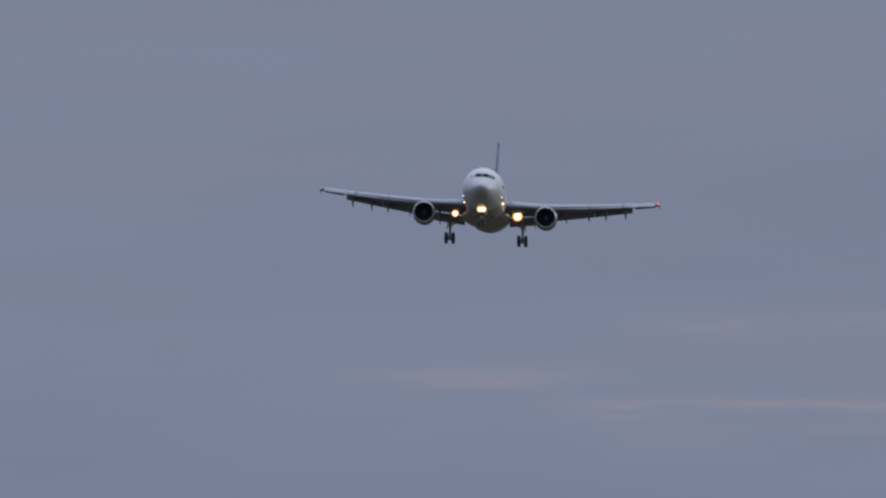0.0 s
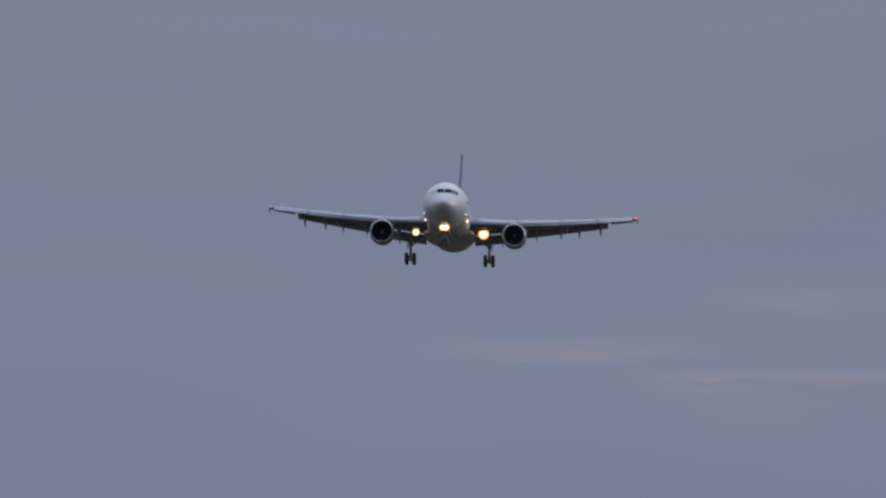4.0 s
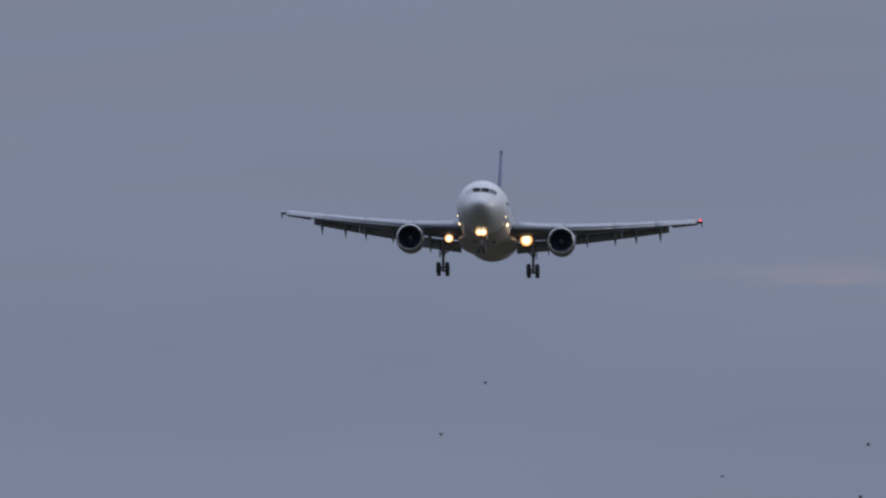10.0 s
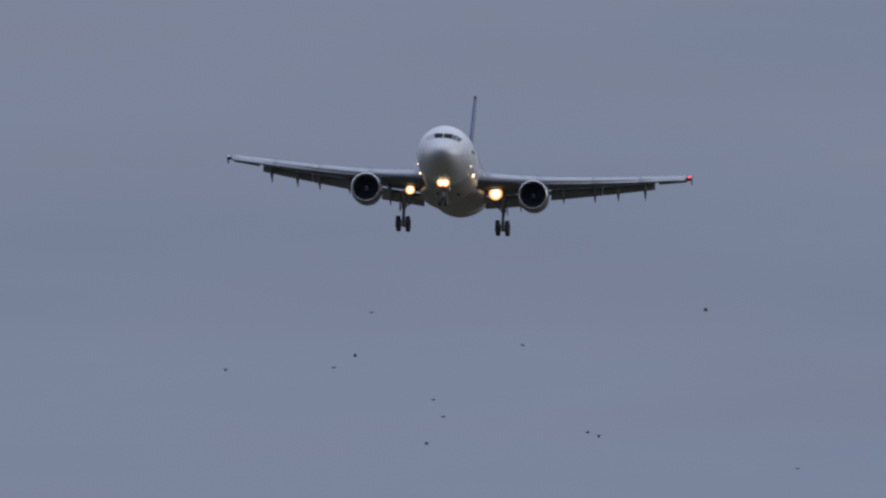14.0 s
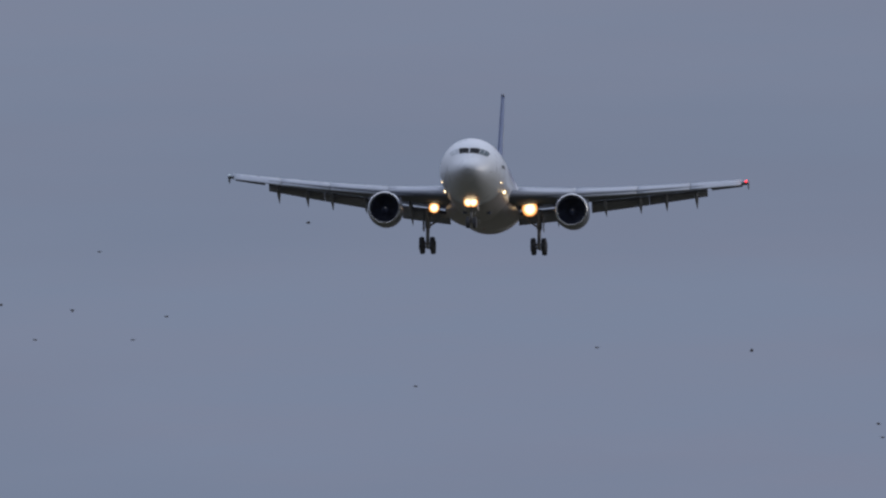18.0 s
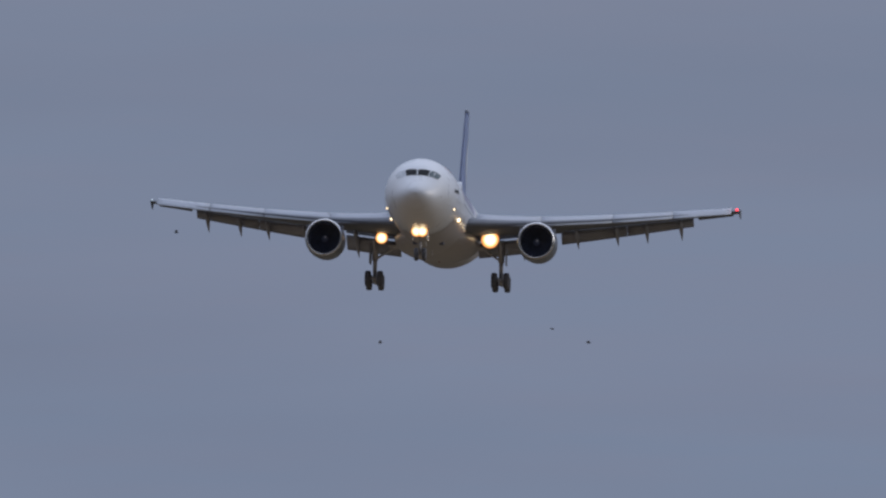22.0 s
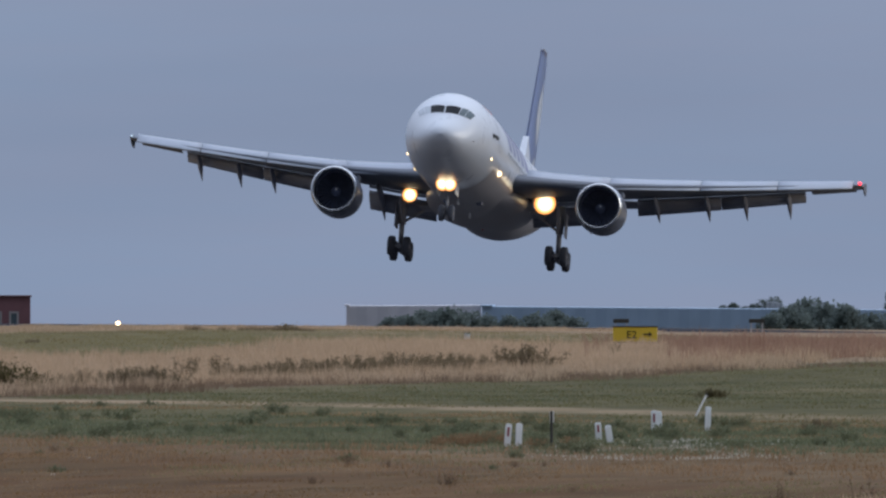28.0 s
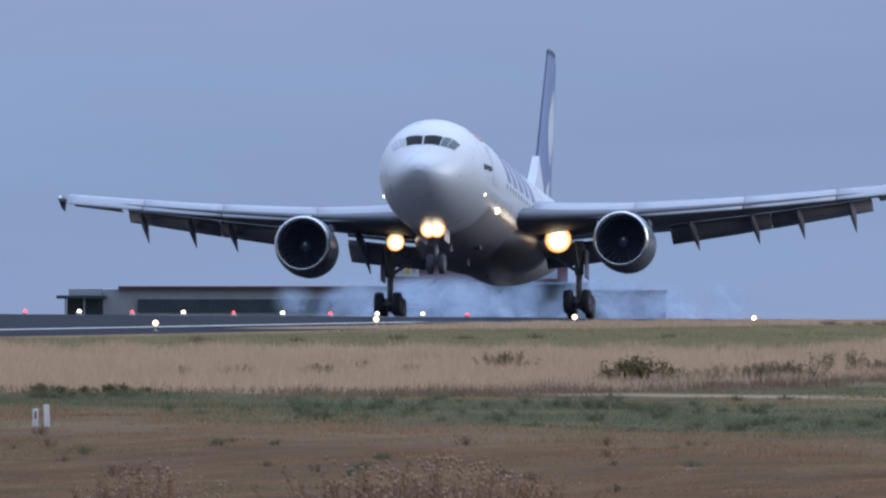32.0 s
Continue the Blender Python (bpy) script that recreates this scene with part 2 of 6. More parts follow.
M_DGLASS = material("dark_window_glass", (0.105, 0.135, 0.155), 0.2, 0, 0.2, 0.6)
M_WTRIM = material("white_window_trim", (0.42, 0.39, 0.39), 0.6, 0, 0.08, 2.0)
M_ROOFR = material("red_roof_edge", (0.17, 0.085, 0.085), 0.7, 0, 0.1, 1.0)
M_YEL = material("sign_yellow", (0.86, 0.63, 0.06), 0.5, 0, 0.06, 1.5)
M_BLK = material("sign_black", (0.02, 0.02, 0.02), 0.5, 0, 0.1, 2.0)
M_POST = material("white_marker_plastic", (0.93, 0.93, 0.93), 0.5, 0, 0.06, 3.0)
M_PLAST = leaf_mat("translucent_white_plastic", (0.90, 0.90, 0.90), (0.95, 0.95, 0.95), 0.5, 0.5)
M_POSTR = material("red_reflector", (0.42, 0.12, 0.14), 0.4, 0, 0.1, 3.0)
M_WOODP = material("dark_weathered_post", (0.06, 0.06, 0.055), 0.8, 0, 0.2, 4.0)
M_BARK = material("tree_bark", (0.09, 0.07, 0.05), 0.9, 0, 0.25, 3.0, 0.02)
M_LEAF = leaf_mat("tree_foliage", (0.142, 0.170, 0.156), (0.215, 0.253, 0.23))
M_SHRUB = leaf_mat("weed_foliage", (0.16, 0.128, 0.078), (0.31, 0.24, 0.15))
M_STRAW = leaf_mat("dry_tall_grass", (0.455, 0.322, 0.205), (0.69, 0.52, 0.36))
M_GRASS = leaf_mat("short_grass", (0.135, 0.129, 0.052), (0.262, 0.226, 0.105))
M_MOWN = leaf_mat("mown_grass", (0.225, 0.188, 0.08), (0.33, 0.27, 0.128))
M_BANK = leaf_mat("withered_grass", (0.16, 0.106, 0.07), (0.33, 0.235, 0.16))
M_DRYS = leaf_mat("short_dry_grass", (0.24, 0.158, 0.08), (0.46, 0.325, 0.185))
M_GREEN = leaf_mat("green_weeds", (0.106, 0.124, 0.071), (0.262, 0.270, 0.158))
M_OLIVE = leaf_mat("olive_weeds", (0.20, 0.175, 0.085), (0.34, 0.29, 0.15))
M_MARG = leaf_mat("withered_weeds", (0.245, 0.15, 0.078), (0.43, 0.278, 0.157))
M_CLUMP = leaf_mat("dry_clumps", (0.228, 0.139, 0.067), (0.365, 0.236, 0.125))
M_RUST = leaf_mat("rust_seed_heads", (0.27, 0.158, 0.11), (0.47, 0.305, 0.22))
M_THIS = leaf_mat("dry_thistle", (0.195, 0.118, 0.07), (0.41, 0.27, 0.175))
M_GBUSH = leaf_mat("olive_bush_foliage", (0.09, 0.078, 0.036), (0.185, 0.152, 0.074))
M_SEED = leaf_mat("pale_seed_heads", (0.46, 0.33, 0.23), (0.74, 0.58, 0.45))
M_FLOW = leaf_mat("pale_flowers", (0.58, 0.52, 0.44), (0.80, 0.76, 0.66))
M_BIRD = material("dark_plumage", (0.07, 0.07, 0.078), 0.7, 0, 0.2, 8.0)


# ---- mesh helpers ----
def mesh_ob(name, verts, faces, mat, parent=None, label="", smooth=False):
    me = bpy.data.meshes.new(name)
    me.from_pydata([tuple(v) for v in verts], [], faces)
    me.materials.append(mat)
    if smooth:
        me.polygons.foreach_set("use_smooth", [True] * len(me.polygons))
    me.update()
    ob = new(name, me)
    if parent:
        ob.parent = parent
    if label:
        ob["label"] = label
    return ob


def part(name, bm, mat, parent=None, label="", smooth=False):
    me = bpy.data.meshes.new(name)
    bm.to_mesh(me)
    bm.free()
    me.materials.append(mat)
    if smooth:
        me.polygons.foreach_set("use_smooth", [True] * len(me.polygons))
    ob = new(name, me)
    if parent:
        ob.parent = parent
    if label:
        ob["label"] = label
    return ob


def add_box(bm, x0, x1, y0, y1, z0, z1, bevel=0.0):
    r = bmesh.ops.create_cube(bm, size=1.0)
    for v in r["verts"]:
        v.co = Vector(((x0 + x1) / 2 + v.co.x * (x1 - x0), (y0 + y1) / 2 + v.co.y * (y1 - y0), (z0 + z1) / 2 + v.co.z * (z1 - z0)))
    if bevel:
        es = list({e for v in r["verts"] for e in v.link_edges})
        bmesh.ops.bevel(bm, geom=es, offset=bevel, segments=2, affect="EDGES", profile=0.5)
    return bm


def box(x0, x1, y0, y1, z0, z1, bevel=0.0):
    return add_box(bmesh.new(), x0, x1, y0, y1, z0, z1, bevel)


def add_tube(bm, a, b, r0, r1=None, n=10):
    a, b = Vector(a), Vector(b)
    r1 = r0 if r1 is None else r1
    q = (b - a).to_track_quat("Z", "Y").to_matrix()
    rings = []
    for p, r in ((a, r0), (b, r1)):
        rings.append([bm.verts.new(p + q @ Vector((r * math.cos(k * math.tau / n), r * math.sin(k * math.tau / n), 0))) for k in range(n)])
    for k in range(n):
        bm.faces.new((rings[0][k], rings[0][(k + 1) % n], rings[1][(k + 1) % n], rings[1][k]))
    bm.faces.new(rings[0][::-1])
    bm.faces.new(rings[1])
    return bm


def tube(a, b, r0, r1=None, n=10):
    return add_tube(bmesh.new(), a, b, r0, r1, n)


def spin_y(profile, cx, cy, cz, n=32):
    """A solid of revolution about an axis along y: profile is (y, r) pairs."""
    vs, fs = [], []
    for y, r in profile:
        vs += [(cx + r * math.sin(k * math.tau / n), cy + y, cz + r * math.cos(k * math.tau / n)) for k in range(n)]
    for i in range(len(profile) - 1):
        for k in range(n):
            a, b = i * n + k, i * n + (k + 1) % n
            fs.append((a, b, b + n, a + n))
    return vs, fs


def lerp(tab, x):
    if x <= tab[0][0]:
        return tab[0][1]
    for (a, va), (b, vb) in zip(tab, tab[1:]):
        if x <= b:
            k = (x - a) / (b - a)
            return va + (vb - va) * k
    return tab[-1][1]


def smooth_lerp(tab, x):
    """A monotone smooth curve through a short table."""
    n = len(tab)
    if x <= tab[0][0]:
        return tab[0][1]
    if x >= tab[-1][0]:
        return tab[-1][1]
    d = [(tab[i + 1][1] - tab[i][1]) / (tab[i + 1][0] - tab[i][0]) for i in range(n - 1)]
    s = [d[0]] + [0 if d[i - 1] * d[i] <= 0 else 2 * d[i - 1] * d[i] / (d[i - 1] + d[i]) for i in range(1, n - 1)] + [d[-1]]
    i = max(k for k in range(n - 1) if tab[k][0] <= x)
    w = tab[i + 1][0] - tab[i][0]
    u = (x - tab[i][0]) / w
    a, b = tab[i][1], tab[i + 1][1]
    return a * (2 * u**3 - 3 * u**2 + 1) + w * s[i] * (u**3 - 2 * u**2 + u) + b * (3 * u**2 - 2 * u**3) + w * s[i + 1] * (u**3 - u**2)

# ---- the ground: a wide airfield; the runway lies 191 m to the side of the camera and runs along y ----
RUN_X = -191.0
rng = np.random.default_rng(7)


def ground_z(x, y):
    """Height of the ground: level up to the runway's hump, then falling gently away; the runway is crowned."""
    x, y = np.asarray(x, float), np.asarray(y, float)
    s = x - RUN_X
    z = 0.05 - 0.0035 * np.maximum(0, y - 1150)
    z = z - 0.15 * np.clip((s - 60) / 30, 0, 1)
    z = z - 0.32 * np.clip((s - 46) / 16, 0, 1) * np.clip((y - 1010) / 80, 0, 1)
    z = z + np.where(np.abs(s) < 27, 0.45 * (1 - np.abs(s) / 27), 0)
    z = z - 0.006 * np.maximum(0, -27 - s)
    near = np.clip((s - 40) / 40, 0, 1) * np.clip((1150 - y) / 200, 0, 1)
    return z + near * 0.05 * (np.sin(x * 0.11) * np.cos(y * 0.037) + np.sin(x * 0.043 + y * 0.021))


def fast_mesh(name, co, tri, mat, parent=None, label="", smooth=False):
    """A mesh from arrays of points and of triangles or quads."""
    me = bpy.data.meshes.new(name)
    co, tri = np.asarray(co, np.float32), np.asarray(tri, np.int32)
    me.vertices.add(len(co))
    me.vertices.foreach_set("co", co.ravel())
    k = tri.shape[1]
    me.loops.add(tri.size)
    me.loops.foreach_set("vertex_index", tri.ravel())
    me.polygons.add(len(tri))
    me.polygons.foreach_set("loop_start", np.arange(0, tri.size, k, dtype=np.int32))
    me.polygons.foreach_set("use_smooth", np.full(len(tri), smooth))
    me.materials.append(mat)
    me.update(calc_edges=True)
    ob = new(name, me)
    if parent:
        ob.parent = parent
    if label:
        ob["label"] = label
    return ob


def ground_material():
    """Turf in zones: mown grass by the runway, tall dry grass, a dry worn strip, green weeds, bare brown field."""
    m = bpy.data.materials.new("airfield_turf")
    m.use_nodes = True
    t = m.node_tree
    b = t.nodes["Principled BSDF"]
    b.inputs["Roughness"].default_value = 0.95
    b.inputs["Specular IOR Level"].default_value = 0.1
    tc = t.nodes.new("ShaderNodeTexCoord")
    sp = t.nodes.new("ShaderNodeSeparateXYZ")
    t.links.new(tc.outputs["Object"], sp.inputs[0])

    def mt(op, a, b2=None, c=None, clamp=False):
        n = t.nodes.new("ShaderNodeMath")
        n.operation, n.use_clamp = op, clamp
        for i, v in enumerate((a, b2, c)):
            if v is None:
                continue
            if isinstance(v, (int, float)):
                n.inputs[i].default_value = v
            else:
                t.links.new(v, n.inputs[i])
        return n.outputs[0]

    def noise_at(scale, detail=4.0, stretch=(1, 1, 1)):
        mp = t.nodes.new("ShaderNodeMapping")
        mp.inputs["Scale"].default_value = stretch
        t.links.new(tc.outputs["Object"], mp.inputs[0])
        n = t.nodes.new("ShaderNodeTexNoise")
        n.inputs["Scale"].default_value, n.inputs["Detail"].default_value = scale, detail
        t.links.new(mp.outputs[0], n.inputs[0])
        return n.outputs[0]

    def mixc(f, a, c):
        n = t.nodes.new("ShaderNodeMix")
        n.data_type = "RGBA"
        for i, v in ((0, f), (6, a), (7, c)):
            if isinstance(v, (int, float)):
                n.inputs[i].default_value = v
            elif isinstance(v, tuple):
                n.inputs[i].default_value = (*v, 1)
            else:
                t.links.new(v, n.inputs[i])
        return n.outputs[2]

    x, y = sp.outputs[0], sp.outputs[1]
    broad = noise_at(0.06, 4.0, (1, 0.16, 1))
    fine = mt("MULTIPLY_ADD", mt("ADD", noise_at(0.9, 8.0, (1, 0.22, 1)), noise_at(0.23, 5.0, (1, 0.15, 1))), 1.6, -1.1, True)
    deepg = noise_at(0.35, 6.0, (1, 0.2, 1))
    wob = mt("MULTIPLY_ADD", broad, 12.0, -6.0)
    xw = mt("ADD", x, wob)
    # distance across the worn strip, towards the runway
    w = mt("ADD", mt("MULTIPLY", mt("ADD", x, 85.7), 0.93), mt("MULTIPLY", mt("SUBTRACT", y, 618.0), 0.368))
    ww = mt("ADD", w, mt("MULTIPLY", wob, 1.6))
    mown = mixc(fine, (0.125, 0.104, 0.042), (0.185, 0.152, 0.066))
    straw = mixc(fine, (0.20, 0.135, 0.075), (0.36, 0.26, 0.16))
    green = mixc(fine, (0.061, 0.060, 0.022), (0.126, 0.107, 0.046))
    brown = mixc(fine, (0.076, 0.036, 0.012), (0.148, 0.075, 0.0285))
    pa = mt("MULTIPLY", mt("SUBTRACT", noise_at(0.42, 6.0, (1, 0.07, 1)), 0.46), 5.0, None, True)
    pb = mt("MULTIPLY", mt("SUBTRACT", noise_at(0.31, 6.0, (1.1, 0.09, 2)), 0.50), 6.0, None, True)
    brown = mixc(mt("MULTIPLY", pa, 0.65), brown, mixc(fine, (0.134, 0.074, 0.030), (0.196, 0.116, 0.052)))
    brown = mixc(mt("MULTIPLY", pb, 0.35), brown, mixc(fine, (0.075, 0.055, 0.022), (0.125, 0.092, 0.038)))
    green = mixc(mt("MULTIPLY", pa, 0.5), green, mixc(fine, (0.15, 0.118, 0.056), (0.21, 0.165, 0.082)))
    mown = mixc(mt("MULTIPLY", pb, 0.5), mown, mixc(fine, (0.125, 0.09, 0.045), (0.19, 0.142, 0.076)))
    # small streaks, dark and pale
    pc = mt("MULTIPLY", mt("SUBTRACT", noise_at(1.7, 5.0, (1, 0.06, 1)), 0.50), 7.0, None, True)
    pd = mt("MULTIPLY", mt("SUBTRACT", noise_at(2.4, 5.0, (1.1, 0.055, 3)), 0.54), 7.0, None, True)
    brown = mixc(mt("MULTIPLY", pc, 0.45), brown, (0.066, 0.046, 0.02))
    brown = mixc(mt("MULTIPLY", pd, 0.5), brown, (0.215, 0.145, 0.072))
    green = mixc(mt("MULTIPLY", pc, 0.4), green, (0.055, 0.058, 0.022))
    green = mixc(mt("MULTIPLY", pd, 0.4), green, (0.20, 0.165, 0.085))
    mown = mixc(mt("MULTIPLY", pc, 0.4), mown, (0.085, 0.068, 0.03))
    dry = mixc(fine, (0.23, 0.16, 0.085), (0.37, 0.275, 0.16))
    col = mixc(mt("MULTIPLY", mt("SUBTRACT", -25.0, ww), 0.12, None, True), green, brown)
    # a band of lusher green in the middle
    lush = mt("SUBTRACT", 1.0, mt("MULTIPLY", mt("ABSOLUTE", mt("ADD", ww, 19.0)), 0.085), None, True)
    col = mixc(mt("MULTIPLY", lush, mt("MULTIPLY_ADD", deepg, 2.4, -0.6, True)), col, (0.062, 0.072, 0.027))
    tran = mt("SUBTRACT", 1.0, mt("MULTIPLY", mt("ABSOLUTE", mt("ADD", ww, 35.0)), 0.085), None, True)
    col = mixc(mt("MULTIPLY", tran, mt("MULTIPLY_ADD", deepg, 2.0, -0.4, True)), col, mixc(fine, (0.15, 0.102, 0.053), (0.24, 0.168, 0.095)))
    patchy = mt("MULTIPLY", mt("SUBTRACT", broad, 0.55), 5.0, None, True)
    col = mixc(mt("MULTIPLY", patchy, 0.6), col, dry)
    strip = mt("SUBTRACT", 1.5, mt("MULTIPLY", mt("ABSOLUTE", mt("ADD", w, mt("MULTIPLY", wob, 0.3))), 0.46), None, True)
    col = mixc(mt("MULTIPLY", strip, mt("MULTIPLY", mt("MULTIPLY_ADD", fine, 0.9, 0.4, True), mt("MULTIPLY_ADD", x, -0.028, -1.25, True))), col, mixc(fine, (0.29, 0.20, 0.12), (0.43, 0.315, 0.20)))
    col = mixc(mt("MULTIPLY", mt("MULTIPLY", mt("SUBTRACT", -87.5, xw), 0.5, None, True), mt("MULTIPLY", mt("SUBTRACT", mt("ADD", y, wob), 622.0), 0.15, None, True)), col, straw)
    far = mt("MULTIPLY", mt("SUBTRACT", 1190.0, y), 0.012, None, True)
    col = mixc(mt("MULTIPLY", mt("MAXIMUM", mt("MULTIPLY", mt("MULTIPLY", mt("SUBTRACT", mt("ADD", y, wob), 846.0), 0.12, None, True), mt("MULTIPLY", mt("SUBTRACT", mt("MINIMUM", -113.5, mt("MULTIPLY_ADD", mt("SUBTRACT", y, 876.0), -0.06, -115.0)), xw), 0.4, None, True)), mt("MULTIPLY", mt("SUBTRACT", y, mt("MULTIPLY_ADD", mt("ADD", xw, 124.0), -2.0, 992.0)), 0.1, None, True)), far), col, mown)
    bank = mt("SUBTRACT", 1.0, mt("MULTIPLY", mt("ABSOLUTE", mt("ADD", xw, 88.0)), 0.35), None, True)
    bank = mt("MULTIPLY", mt("MULTIPLY", bank, mt("MULTIPLY_ADD", y, -0.009, 7.4, True)), mt("MULTIPLY", mt("SUBTRACT", y, 600.0), 0.05, None, True))
    col = mixc(bank, col, mixc(fine, (0.085, 0.055, 0.03), (0.15, 0.10, 0.055)))
    col = mixc(mt("MULTIPLY", mt("SUBTRACT", -155.0, xw), 0.25, None, True), col, straw)
    # unseen ground under the approach beyond the airfield: dark, to dim the plane's belly
    far_dark = mixc(noise_at(0.012, 5.0), (0.04, 0.04, 0.028), (0.09, 0.082, 0.058))
    col = mixc(mt("MULTIPLY", mt("SUBTRACT", y, 1900.0), 0.005, None, True), col, far_dark)
    t.links.new(col, b.inputs["Base Color"])
    bp = t.nodes.new("ShaderNodeBump")
    bp.inputs["Strength"].default_value, bp.inputs["Distance"].default_value = 0.8, 0.06
    t.links.new(fine, bp.inputs["Height"])
    t.links.new(bp.outputs[0], b.inputs["Normal"])
    return m


def ground_sheet():
    xs = np.unique(np.concatenate([np.linspace(-4800, -700, 24), np.linspace(-700, -240, 24), np.linspace(-240, 40, 100), np.linspace(40, 4800, 30), [RUN_X - 27, RUN_X, RUN_X + 27]]))
    ys = np.unique(np.concatenate([np.linspace(-1500, 200, 12), np.linspace(200, 1500, 110), np.linspace(1500, 4900, 60)]))
    X, Y = np.meshgrid(xs, ys)
    co = np.stack([X, Y, ground_z(X, Y)], -1).reshape(-1, 3)
    nx = len(xs)
    i = (np.arange(len(ys) - 1)[:, None] * nx + np.arange(nx - 1)[None, :]).ravel()
    ob = fast_mesh("ground", co, np.stack([i, i + 1, i + nx + 1, i + nx], 1), ground_material(), None, "", True)
    tagged(ob, "flat dry airfield turf in tan, olive and brown strips", "ground", kind="structure")


def strip_on_ground(name, x0, x1, y0, y1, lift, mat, nx, ny):
    """A paved or painted strip that follows the crowned ground."""
    xs, ys = np.linspace(x0, x1, nx + 1), np.linspace(y0, y1, ny + 1)
    if x0 < RUN_X < x1:
        xs = np.unique(np.append(xs, RUN_X))
    X, Y = np.meshgrid(xs, ys)
    co = np.stack([X, Y, ground_z(X, Y) + lift], -1).reshape(-1, 3)
    n = len(xs)
    i = (np.arange(ny)[:, None] * n + np.arange(n - 1)[None, :]).ravel()
    return fast_mesh(name, co, np.stack([i, i + 1, i + n + 1, i + n], 1), mat, None, "", True)


ground_sheet()
runway = strip_on_ground("runway", RUN_X - 24.5, RUN_X + 24.5, -400, 1700, 0.02, M_ASPH, 8, 210)
tagged(runway, "dark grey asphalt runway with painted edge lines", "runway", kind="structure")
for a, b in ((RUN_X - 22.9, RUN_X - 22.0), (RUN_X + 22.0, RUN_X + 22.9)):
    e = strip_on_ground("edge_line", a, b, -400, 1700, 0.03, M_LINE, 1, 210)
    e.parent = runway
    e["label"] = "white painted edge line"
for k in range(35):
    e = strip_on_ground("centre_line", RUN_X - 0.45, RUN_X + 0.45, -350 + k * 60, -320 + k * 60, 0.03, M_LINE, 2, 3)
    e.parent = runway
shoulder = strip_on_ground("shoulder", RUN_X + 24.5, RUN_X + 31.5, 500, 1078, 0.012, M_ASPH, 3, 60)
tagged(shoulder, "worn asphalt shoulder along the runway", "pavement", kind="structure")


def runway_light(mat, lens_r, high):
    root = new("runway_edge_light" if high else "runway_centre_light")
    tagged(root, "lit elevated runway edge lamp on a short stem" if high else "lit flush lamp on the runway centre line", "runway light", "runway edge lights" if high else "runway centre lights")
    if high:
        part("base_plate", tube((0, 0, 0), (0, 0, 0.03), 0.16), M_STEEL, root)
        part("stem", tube((0, 0, 0.03), (0, 0, 0.24), 0.04), M_STEEL, root, "grey stem")
    else:
        part("rim", tube((0, 0, 0), (0, 0, 0.10), 0.15, 0.11), M_STEEL, root)
    bm = bmesh.new()
    bmesh.ops.create_uvsphere(bm, u_segments=14, v_segments=8, radius=lens_r)
    for v in bm.verts:
        v.co.z += (0.24 + lens_r * 0.8) if high else 0.14
    part("lens", bm, mat, root, "glowing lamp lens", True)
    return root


edge = runway_light(M_EDGE, 0.12, True)
first = True
for k in range(8):
    y = 806.0 + 60 * k
    for x in (RUN_X + 27.06,):
        m = Matrix.Translation((x, y, float(ground_z(x, y))))
        if first:
            edge.matrix_basis, first = m, False
        else:
            copy_thing(edge, m)
# the centre lights stand 15.4 m apart: red and white by turns, with two whites together once
cl_r, cl_w = runway_light(M_CRED, 0.075, False), runway_light(M_CWHT, 0.10, False)
laid = set()
for k in range(-12, 9):
    y = 1192.4 + 15.4 * k
    red = k % 2 == 1 if k < 7 else k % 2 == 0
    m = Matrix.Translation((RUN_X + 0.6, y, float(ground_z(RUN_X + 0.6, y)) + 0.02))
    if red in laid:
        copy_thing(cl_r if red else cl_w, m)
    else:
        (cl_r if red else cl_w).matrix_basis = m
        laid.add(red)


# ---- grass ----
def tufts(name, px, py, h0, h1, blades, width, mat, lean=0.35, spread=0.12):
    """Many small tufts of bent blades, each blade two triangles."""
    n = len(px) * blades
    bx = np.repeat(px, blades) + rng.normal(0, spread, n)
    by = np.repeat(py, blades) + rng.normal(0, spread, n)
    bz = ground_z(bx, by) - 0.02
    # stands of taller and of lower growth, some metres across
    stand = 1.0 + 0.16 * np.sin(px * 1.9 + 0.31 * py) + 0.14 * np.sin(px * 0.63 - 0.17 * py + 1.3)
    h = np.repeat(rng.uniform(0.7, 1.2, len(px)) * stand, blades) * rng.uniform(h0, h1, n)
    a = rng.uniform(0, math.tau, n)
    l = rng.uniform(0, lean, n) * h
    dx, dy = np.cos(a), np.sin(a)
    wv = width * rng.uniform(0.6, 1.4, n)
    # blades stand broadside to no fixed side
    c = rng.uniform(0, math.tau, n)
    ex, ey = np.cos(c) * wv, np.sin(c) * wv
    base = np.stack([bx, by, bz], 1)
    mid = base + np.stack([dx * l * 0.4, dy * l * 0.4, h * 0.6], 1)
    tip = base + np.stack([dx * l, dy * l, h], 1)
    e = np.stack([ex, ey, np.zeros(n)], 1)
    co = np.stack([base - e, base + e, mid + e * 0.8, mid - e * 0.8, tip], 1).reshape(-1, 3)
    i = np.arange(n)[:, None] * 5
    tri = np.concatenate([i + [0, 1, 2], i + [0, 2, 3], i + [3, 2, 4]], 1).reshape(-1, 3)
    return fast_mesh(name, co, tri, mat)


def field(n, d0, d1, b0, b1):
    """Random points of a sector seen from the camera's stand: distances d0..d1, bearings b0..b1 in milliradians."""
    d = np.sqrt(rng.uniform(d0**2, d1**2, n))
    b = rng.uniform(b0, b1, n) / 1000
    return d * np.sin(b), d * np.cos(b)


